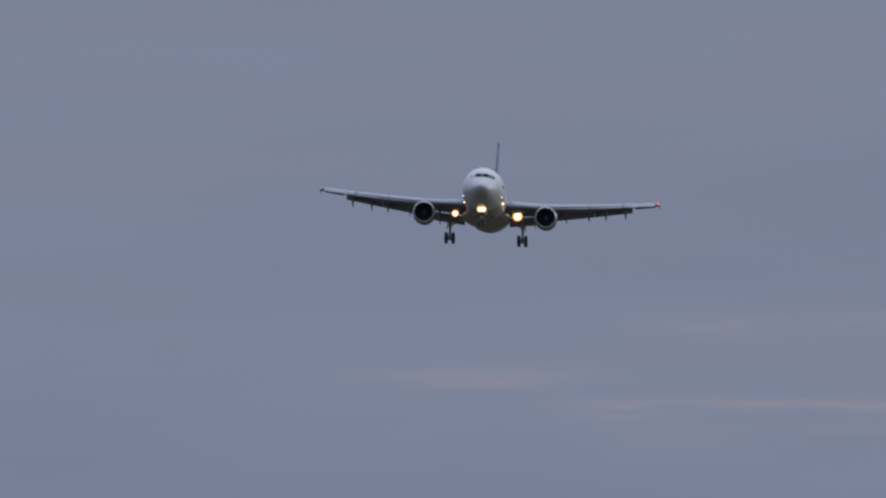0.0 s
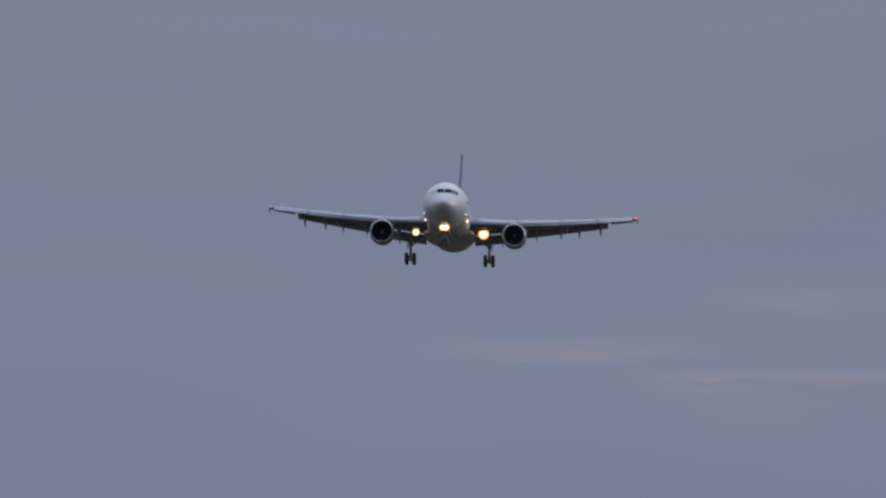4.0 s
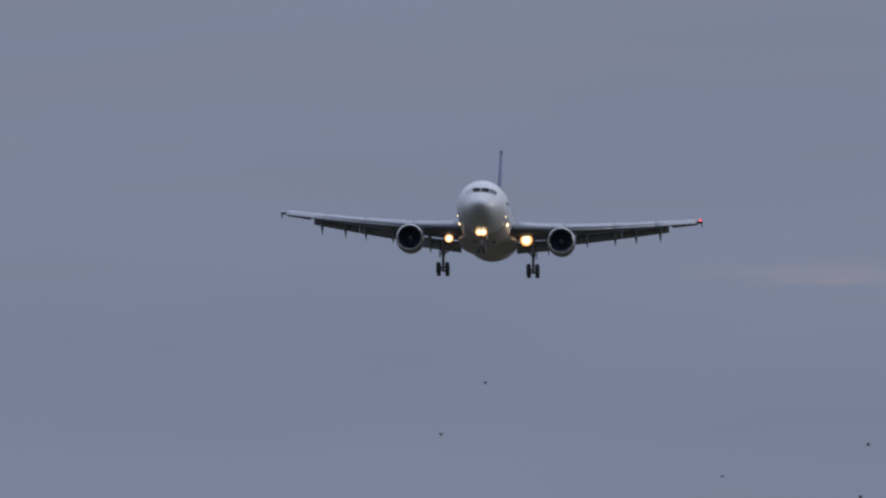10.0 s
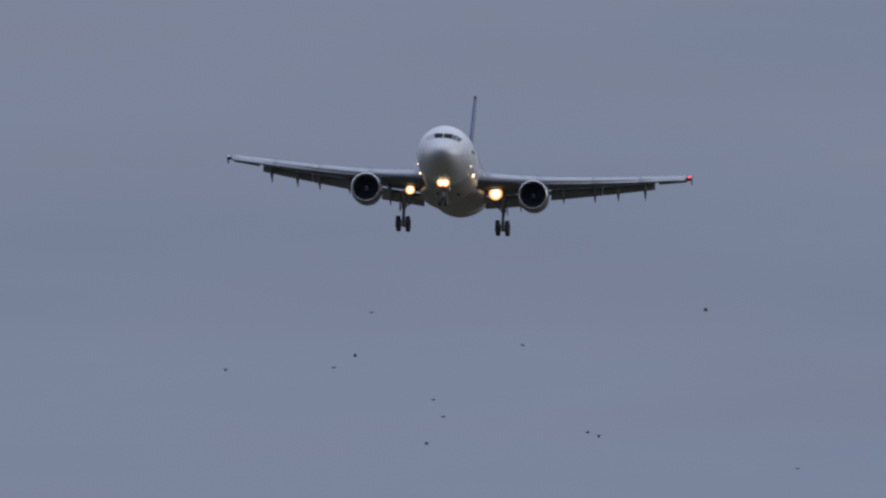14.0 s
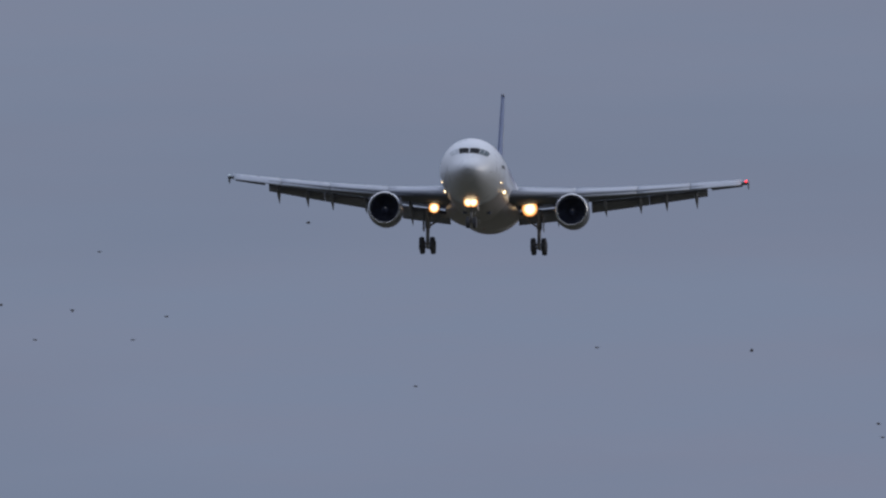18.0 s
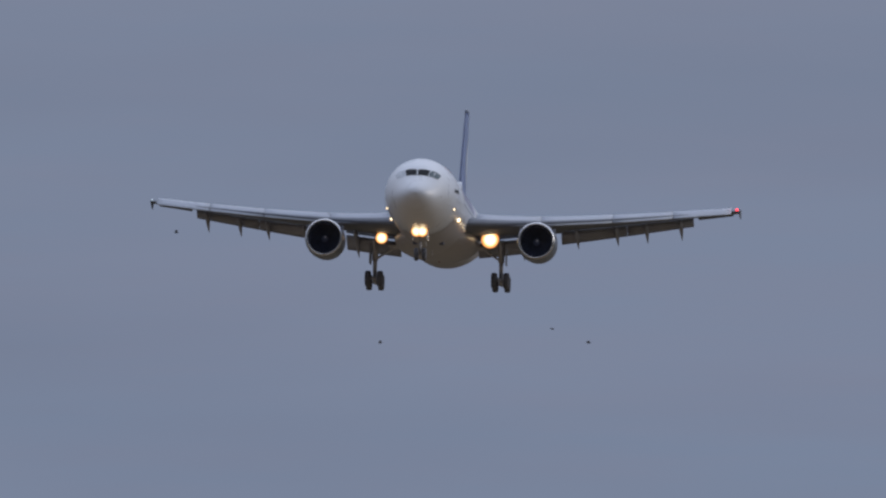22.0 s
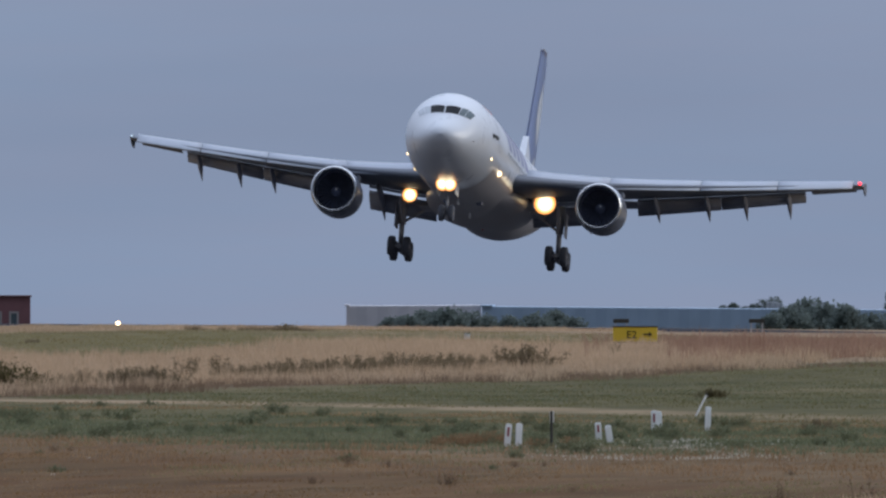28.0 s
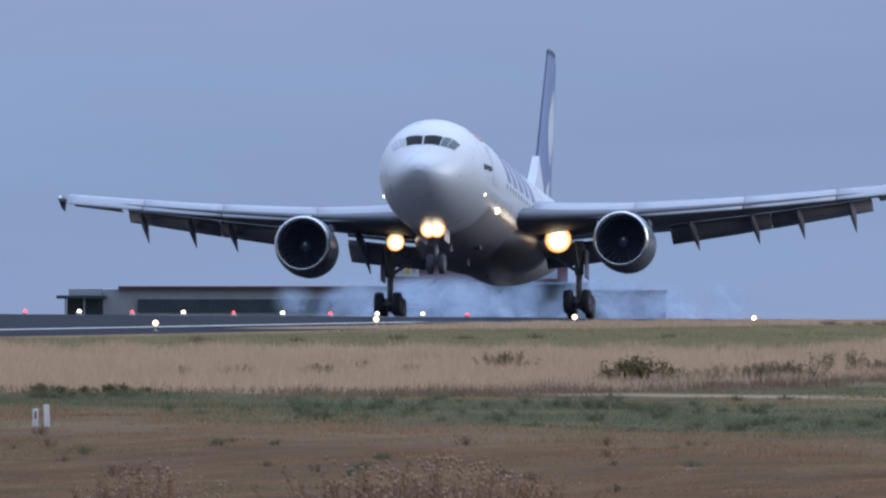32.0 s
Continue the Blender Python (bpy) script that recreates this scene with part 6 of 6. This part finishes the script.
# ---- tyre smoke: soft wisps that rise where the wheels touch ----
def smoke_mat():
    m = bpy.data.materials.new("tyre_smoke")
    m.use_nodes = True
    t = m.node_tree
    t.nodes.clear()
    out = t.nodes.new("ShaderNodeOutputMaterial")
    mx, tr, df = t.nodes.new("ShaderNodeMixShader"), t.nodes.new("ShaderNodeBsdfTransparent"), t.nodes.new("ShaderNodeBsdfDiffuse")
    tl = t.nodes.new("ShaderNodeBsdfTranslucent")
    half = t.nodes.new("ShaderNodeMixShader")
    half.inputs[0].default_value = 0.25
    df.inputs[0].default_value = tl.inputs[0].default_value = (0.60, 0.72, 0.92, 1)
    t.links.new(df.outputs[0], half.inputs[1])
    t.links.new(tl.outputs[0], half.inputs[2])
    uv = t.nodes.new("ShaderNodeUVMap")
    ln = t.nodes.new("ShaderNodeVectorMath")
    ln.operation = "LENGTH"
    t.links.new(uv.outputs[0], ln.inputs[0])
    mr = t.nodes.new("ShaderNodeMapRange")
    mr.interpolation_type = "SMOOTHERSTEP"
    mr.inputs["From Min"].default_value, mr.inputs["From Max"].default_value = 0.0, 1.0
    mr.inputs["To Min"].default_value, mr.inputs["To Max"].default_value = 0.60, 0.0
    t.links.new(ln.outputs["Value"], mr.inputs["Value"])
    tc = t.nodes.new("ShaderNodeTexCoord")
    nz = t.nodes.new("ShaderNodeTexNoise")
    nz.inputs["Scale"].default_value, nz.inputs["Detail"].default_value = 0.9, 4
    t.links.new(tc.outputs["Object"], nz.inputs[0])
    mu = t.nodes.new("ShaderNodeMath")
    mu.operation = "MULTIPLY"
    sc = t.nodes.new("ShaderNodeMapRange")
    sc.inputs["From Min"].default_value, sc.inputs["From Max"].default_value = 0.12, 0.45
    t.links.new(nz.outputs[0], sc.inputs["Value"])
    t.links.new(mr.outputs[0], mu.inputs[0])
    t.links.new(sc.outputs[0], mu.inputs[1])
    t.links.new(mu.outputs[0], mx.inputs[0])
    t.links.new(tr.outputs[0], mx.inputs[1])
    t.links.new(half.outputs[0], mx.inputs[2])
    t.links.new(mx.outputs[0], out.inputs[0])
    return m


M_SMOKE = smoke_mat()


def smoke_puff(seed, size):
    """A rounded, see-through billow of soft, rippled wisps spread through its depth."""
    r = np.random.default_rng(seed)
    root = new("smoke_puff")
    tagged(root, "pale blue-grey puff of tyre smoke over the runway", "smoke", "tyre smoke")
    for k in range(3):
        v = (0.8 * math.cos(k * 2.1 + seed), r.uniform(-1.0, 1.0), 0.9 * math.sin(k * 2.1 + seed))
        c = Vector((v[0] * size * 0.62, v[1] * size * 0.9, v[2] * size * 0.34))
        rad = size * r.uniform(0.5, 0.8)
        q = Euler((r.uniform(0.6, 1.0), 0, r.uniform(-0.5, 0.5))).to_matrix()
        vs, uvs = [c], [(0, 0)]
        for j in range(16):
            a = j * math.tau / 16
            vs.append(c + q @ Vector((rad * math.cos(a), rad * 1.1 * math.sin(a), 0.06 * rad * math.sin(3 * a))))
            uvs.append((math.cos(a), math.sin(a)))
        ob = mesh_ob("wisp", vs, [(0, 1 + j, 1 + (j + 1) % 16) for j in range(16)], M_SMOKE, root)
        lay = ob.data.uv_layers.new(name="radial")
        for lp in ob.data.loops:
            lay.data[lp.index].uv = uvs[lp.vertex_index]
    return root


smoke = [smoke_puff(60 + k, (2.1 if 5 < k < 12 else 2.3) + 0.27 * (k % 5)) for k in range(17)]


# ---- what moves ----
PLANE_ROWS = [
    (0, pose(-191.02, 3497.46, 91.869, -5.45, 2.77, 0.94)),
    (0.5, pose(-191.02, 3463.57, 90.344, -5.34, 2.91, 1.06)),
    (1, pose(-191.02, 3429.67, 88.818, -5.30, 2.07, 1.09)),
    (1.5, pose(-191.02, 3395.78, 87.292, -5.13, 1.14, 1.15)),
    (2, pose(-191.02, 3361.89, 85.767, -5.00, 0.28, 1.21)),
    (2.5, pose(-191.02, 3327.99, 84.241, -4.90, 0.63, 1.22)),
    (3, pose(-191.02, 3294.09, 82.715, -5.01, 1.38, 1.19)),
    (3.5, pose(-191.02, 3260.20, 81.190, -5.22, 2.12, 1.07)),
    (5.5, pose(-191.02, 3124.59, 75.087, -5.62, 0.43, 1.44)),
    (6, pose(-191.01, 3090.69, 73.550, -5.87, 1.14, 1.39)),
    (6.5, pose(-191.03, 3056.78, 72.013, -6.05, 2.65, 1.28)),
    (7, pose(-191.03, 3022.87, 70.510, -6.18, 3.09, 1.18)),
    (7.5, pose(-191.03, 2988.96, 68.979, -6.27, 2.42, 1.18)),
    (8, pose(-191.04, 2955.05, 67.450, -6.20, 0.91, 1.30)),
    (8.5, pose(-191.05, 2921.14, 65.902, -5.98, -0.10, 1.46)),
    (9, pose(-191.04, 2887.23, 64.402, -5.86, 0.11, 1.57)),
    (9.5, pose(-191.03, 2853.31, 62.882, -5.79, 1.06, 1.57)),
    (10, pose(-191.05, 2819.40, 61.379, -5.74, 1.32, 1.51)),
    (10.5, pose(-191.04, 2785.48, 59.836, -5.78, 0.76, 1.51)),
    (11, pose(-191.07, 2751.56, 58.317, -5.86, -0.13, 1.51)),
    (11.5, pose(-191.06, 2717.63, 56.818, -6.22, -0.28, 1.46)),
    (12, pose(-191.05, 2683.71, 55.255, -6.52, 0.43, 1.36)),
    (12.5, pose(-191.03, 2649.78, 53.745, -6.85, 1.68, 1.18)),
    (13, pose(-191.06, 2615.85, 52.223, -6.91, 2.62, 1.04)),
    (13.5, pose(-191.05, 2581.92, 50.701, -6.73, 3.12, 0.97)),
    (14, pose(-191.04, 2547.98, 49.190, -6.28, 2.70, 1.00)),
    (14.5, pose(-191.06, 2514.05, 47.695, -5.83, 1.55, 1.17)),
    (15, pose(-191.08, 2480.11, 46.131, -5.43, -0.24, 1.34)),
    (15.5, pose(-191.09, 2446.17, 44.650, -5.20, -0.89, 1.68)),
    (17.5, pose(-191.07, 2310.37, 38.467, -5.50, 1.23, 1.52)),
    (18, pose(-191.07, 2276.41, 36.908, -5.27, 0.72, 1.54)),
    (18.5, pose(-191.04, 2242.45, 35.418, -5.02, 0.65, 1.45)),
    (19, pose(-191.03, 2208.48, 33.904, -5.01, 1.32, 1.43)),
    (19.5, pose(-191.06, 2174.51, 32.395, -5.24, 1.94, 1.37)),
    (20, pose(-191.02, 2140.54, 30.854, -5.47, 1.22, 1.27)),
    (20.5, pose(-191.02, 2106.56, 29.307, -5.72, -0.42, 1.35)),
    (21, pose(-191.03, 2072.58, 27.793, -5.91, -1.41, 1.44)),
    (21.5, pose(-191.02, 2038.60, 26.241, -5.91, -0.56, 1.39)),
    (22, pose(-191.02, 2004.60, 24.755, -5.66, 1.03, 1.20)),
    (22.5, pose(-191.02, 1970.61, 23.193, -5.44, 1.94, 0.98)),
    (23, pose(-190.84, 1936.61, 21.689, -5.25, 1.14, 0.84)),
    (23.5, pose(-190.85, 1902.60, 20.169, -5.30, 0.04, 0.74)),
    (24, pose(-190.84, 1868.58, 18.667, -5.81, -0.01, 0.72)),
    (24.5, pose(-190.83, 1834.56, 17.116, -6.34, 1.06, 0.65)),
    (26.5, pose(-191.00, 1698.40, 11.156, -6.63, 0.43, 0.57)),
    (27, pose(-190.98, 1664.34, 9.926, -7.01, 1.17, 0.52)),
    (27.5, pose(-191.18, 1630.25, 8.790, -7.32, 3.17, 0.26)),
    (28, pose(-191.06, 1596.19, 7.838, -7.31, 3.76, 0.22)),
    (28.5, pose(-191.19, 1562.09, 7.026, -6.95, 2.45, 0.36)),
    (29, pose(-190.95, 1528.02, 6.331, -7.15, 0.71, 0.57)),
    (29.5, pose(-191.00, 1493.90, 5.661, -7.83, 0.03, 0.75)),
    (30, pose(-190.81, 1459.80, 5.221, -8.11, 1.15, 0.84)),
    (30.5, pose(-191.06, 1425.63, 4.891, -7.93, 2.56, 0.69)),
    (31, pose(-190.79, 1391.52, 4.772, -7.54, 2.11, 0.65)),
    (31.5, pose(-190.88, 1357.34, 4.719, -7.08, 0.08, 0.77)),
    (32, pose(-190.62, 1323.20, 4.969, -6.27, -0.85, 0.72)),
]

def motions():
    walk(plane, PLANE_ROWS)
    flock = [first_bird] + [copy_thing(first_bird, Matrix()) for k in range(17)]
    turn_of = iter(range(18))

    def fly(rows):
        """One bird along its rows, with a slow, uneven wingbeat."""
        k = next(turn_of)
        b = flock[k]
        walk(b, [(t, m @ pose(0, 0, 0, 0, 4 * math.sin(t + k), 12 * math.sin(0.7 * t + 2 * k))) for t, m in rows])
        side = 1
        for w in [c for c in b.children if c.name.startswith("wing")]:
            beat = 0.2 + 0.013 * (k % 5)
            n = int(32 / beat)
            walk(w, [(i * beat if i < n else 32.0, pose(0, 0, 0, side * (38 if (i + k) % 2 else -30), 0, 0)) for i in range(n + 1)])
            side = -side

    fly([(0, pose(-6.1, 1529, 22.85)), (8, pose(-85.9, 1523, 22.85)), (9, pose(-95.8, 1523, 23.01)), (10, pose(-105.9, 1522, 22.84)), (11, pose(-116.2, 1521, 22.44)), (12, pose(-126.1, 1520, 22.62)), (13, pose(-135.7, 1520, 22.69)), (32, pose(-325.1, 1506, 22.69))])
    fly([(0, pose(9.7, 1576, 25.77)), (8, pose(-83.8, 1569, 25.77)), (9, pose(-94.4, 1568, 26.17)), (10, pose(-106.4, 1567, 26.46)), (11, pose(-118.3, 1567, 26.49)), (12, pose(-130.3, 1566, 26.91)), (13, pose(-142.3, 1565, 27.41)), (32, pose(-364.4, 1549, 27.41))])
    fly([(0, pose(7.9, 1745, 22.71)), (9, pose(-92.7, 1738, 22.71)), (10, pose(-102.4, 1737, 22.81)), (11, pose(-111.1, 1737, 23.40)), (12, pose(-120.0, 1736, 23.67)), (13, pose(-131.1, 1735, 22.79)), (14, pose(-145.1, 1734, 22.12)), (15, pose(-159.7, 1733, 21.88)), (32, pose(-349.6, 1719, 21.88))])
    fly([(0, pose(15.8, 1680, 24.03)), (11, pose(-99.4, 1672, 24.03)), (12, pose(-109.4, 1671, 24.51)), (13, pose(-119.8, 1670, 24.76)), (14, pose(-130.5, 1670, 25.01)), (15, pose(-141.3, 1669, 25.38)), (32, pose(-319.3, 1656, 25.38))])
    fly([(0, pose(12.1, 1533, 18.87)), (11, pose(-93.6, 1525, 18.87)), (12, pose(-102.1, 1525, 19.40)), (13, pose(-111.1, 1524, 19.93)), (14, pose(-121.2, 1523, 19.93)), (15, pose(-132.0, 1523, 20.17)), (32, pose(-295.2, 1510, 20.17))])
    fly([(0, pose(17.7, 1635, 20.25)), (11, pose(-97.7, 1627, 20.25)), (12, pose(-107.8, 1626, 20.92)), (13, pose(-117.7, 1626, 21.35)), (14, pose(-128.0, 1625, 21.73)), (15, pose(-139.7, 1624, 22.02)), (32, pose(-318.1, 1611, 22.02))])
    fly([(0, pose(13.3, 1649, 22.42)), (11, pose(-93.3, 1641, 22.42)), (12, pose(-102.2, 1641, 22.86)), (13, pose(-110.4, 1640, 22.86)), (14, pose(-118.7, 1639, 22.58)), (15, pose(-128.1, 1639, 22.74)), (17.5, pose(-156.0, 1636, 23.70)), (18, pose(-161.2, 1636, 23.91)), (32, pose(-296.9, 1625, 23.91))])
    fly([(0, pose(19.7, 1554, 22.64)), (12, pose(-89.3, 1545, 22.64)), (13, pose(-95.0, 1545, 23.47)), (14, pose(-101.2, 1545, 23.47)), (15, pose(-107.2, 1544, 24.21)), (17.5, pose(-133.3, 1542, 24.46)), (18, pose(-139.7, 1542, 24.39)), (19, pose(-152.8, 1540, 24.19)), (32, pose(-270.9, 1531, 24.19))])
    fly([(0, pose(28.0, 1729, 19.75)), (13, pose(-118.6, 1716, 19.75)), (14, pose(-130.0, 1715, 19.93)), (15, pose(-141.2, 1715, 20.20)), (17.5, pose(-168.9, 1712, 21.07)), (18, pose(-175.0, 1711, 21.39)), (32, pose(-332.8, 1698, 21.39))])
    fly([(0, pose(20.0, 1541, 17.54)), (13, pose(-105.7, 1530, 17.54)), (14, pose(-115.4, 1530, 17.15)), (15, pose(-125.3, 1529, 16.94)), (17.5, pose(-149.4, 1527, 17.05)), (18, pose(-154.1, 1526, 17.44)), (32, pose(-289.5, 1515, 17.44))])
    fly([(0, pose(11.6, 1624, 16.87)), (13, pose(-112.5, 1613, 16.87)), (14, pose(-122.7, 1613, 16.32)), (15, pose(-132.7, 1612, 16.47)), (17.5, pose(-155.1, 1610, 19.35)), (18, pose(-160.2, 1609, 20.03)), (32, pose(-293.8, 1598, 20.03))])
    fly([(0, pose(34.1, 1663, 17.57)), (13, pose(-105.9, 1652, 17.57)), (14, pose(-115.5, 1651, 17.26)), (15, pose(-126.4, 1650, 16.95)), (17.5, pose(-155.0, 1648, 17.57)), (18, pose(-160.2, 1647, 18.56)), (19, pose(-170.5, 1646, 20.53)), (32, pose(-310.5, 1634, 20.53))])
    fly([(0, pose(32.2, 1637, 17.56)), (13, pose(-102.9, 1626, 17.56)), (14, pose(-113.0, 1625, 16.86)), (15, pose(-123.7, 1624, 16.32)), (17.5, pose(-150.5, 1622, 18.56)), (18, pose(-155.7, 1622, 19.77)), (19, pose(-165.2, 1621, 21.79)), (32, pose(-300.2, 1610, 21.79))])
    fly([(0, pose(56.3, 1687, 17.06)), (15, pose(-104.1, 1673, 17.06)), (17.5, pose(-127.7, 1671, 17.75)), (18, pose(-133.1, 1671, 18.29)), (19, pose(-140.4, 1670, 20.43)), (20, pose(-150.5, 1669, 21.13)), (21, pose(-162.7, 1668, 21.06)), (22, pose(-175.5, 1667, 20.53)), (22.5, pose(-182.1, 1666, 19.82)), (23, pose(-189.7, 1665, 18.97)), (32, pose(-285.9, 1657, 18.97))])
    fly([(0, pose(42.3, 1733, 15.47)), (17.5, pose(-143.3, 1715, 15.47)), (18, pose(-148.4, 1715, 16.16)), (19, pose(-157.3, 1714, 18.04)), (20, pose(-168.0, 1713, 19.27)), (21, pose(-180.4, 1712, 19.38)), (32, pose(-297.1, 1701, 19.38))])
    fly([(0, pose(93.8, 1803, 18.90)), (17.5, pose(-126.3, 1782, 18.90)), (18, pose(-131.5, 1782, 19.01)), (19, pose(-141.7, 1781, 19.21)), (20, pose(-151.3, 1780, 20.26)), (21, pose(-161.9, 1780, 17.56)), (22, pose(-173.4, 1778, 14.25)), (22.5, pose(-179.8, 1778, 11.94)), (23, pose(-188.0, 1777, 9.02)), (24, pose(-208.1, 1775, 0.50)), (32, pose(-308.7, 1765, 0.50))])
    fly([(0, pose(216.1, 1610, 12.11)), (18, pose(-108.9, 1582, 12.11)), (19, pose(-116.8, 1581, 12.05)), (20, pose(-125.0, 1580, 12.85)), (21, pose(-133.1, 1580, 13.08)), (22, pose(-141.5, 1579, 13.02)), (22.5, pose(-145.9, 1579, 12.75)), (23, pose(-150.2, 1578, 13.13)), (23.5, pose(-157.2, 1577, 7.03)), (24, pose(-164.5, 1577, 0.81)), (32, pose(-308.9, 1564, 0.81))])
    fly([(0, pose(186.9, 1725, 13.56)), (19, pose(-126.5, 1690, 13.56)), (20, pose(-135.5, 1689, 14.62)), (21, pose(-144.6, 1688, 14.84)), (22, pose(-153.6, 1688, 14.59)), (22.5, pose(-158.3, 1687, 14.52)), (23, pose(-162.3, 1687, 14.46)), (24, pose(-167.7, 1686, 14.23)), (26.5, pose(-189.2, 1684, 3.34)), (27, pose(-195.6, 1683, 1.16)), (28, pose(-213.3, 1681, -1.68)), (28.5, pose(-223.3, 1680, -0.76)), (29, pose(-232.0, 1679, 1.57)), (29.5, pose(-240.3, 1677, 4.25)), (30, pose(-247.4, 1676, 6.35)), (32, pose(-280.4, 1673, 6.35))])
    # the smoke waits below the ground until the wheels touch, then rises and drifts
    rs = random.Random(5)
    for k, puff in enumerate(smoke):
        late = k % 6 if k < 12 else 1 + (k - 12) % 3
        side = -4.8 if k < 6 or k > 11 else 4.8
        y = 1386 - late * 8.5 - (6 if 5 < k < 12 else 0) + rs.uniform(-2, 2)
        x = RUN_X + side + rs.uniform(-1.5, 1.5)
        # some of it drifts off the runway
        drift = 1.5 + rs.uniform(0, 2) if k < 12 else 3.0 + 2.0 * (k - 12)
        z = float(ground_z(x, y))
        t0 = 31.02 + late * 0.135
        turn = rs.uniform(-20, 20)
        low = pose(x, y - 2, z - 4.0, 0, 0, turn)
        walk(puff, [(0, low), (t0 - 0.15, low), (t0 + 0.2, pose(x - 0.3 * drift, y, z - 1.3, 0, 0, turn)), (32, pose(x - drift, y + 3, z + 0.2 + rs.uniform(0.0, 0.5), 0, 0, turn + 6))])



motions()
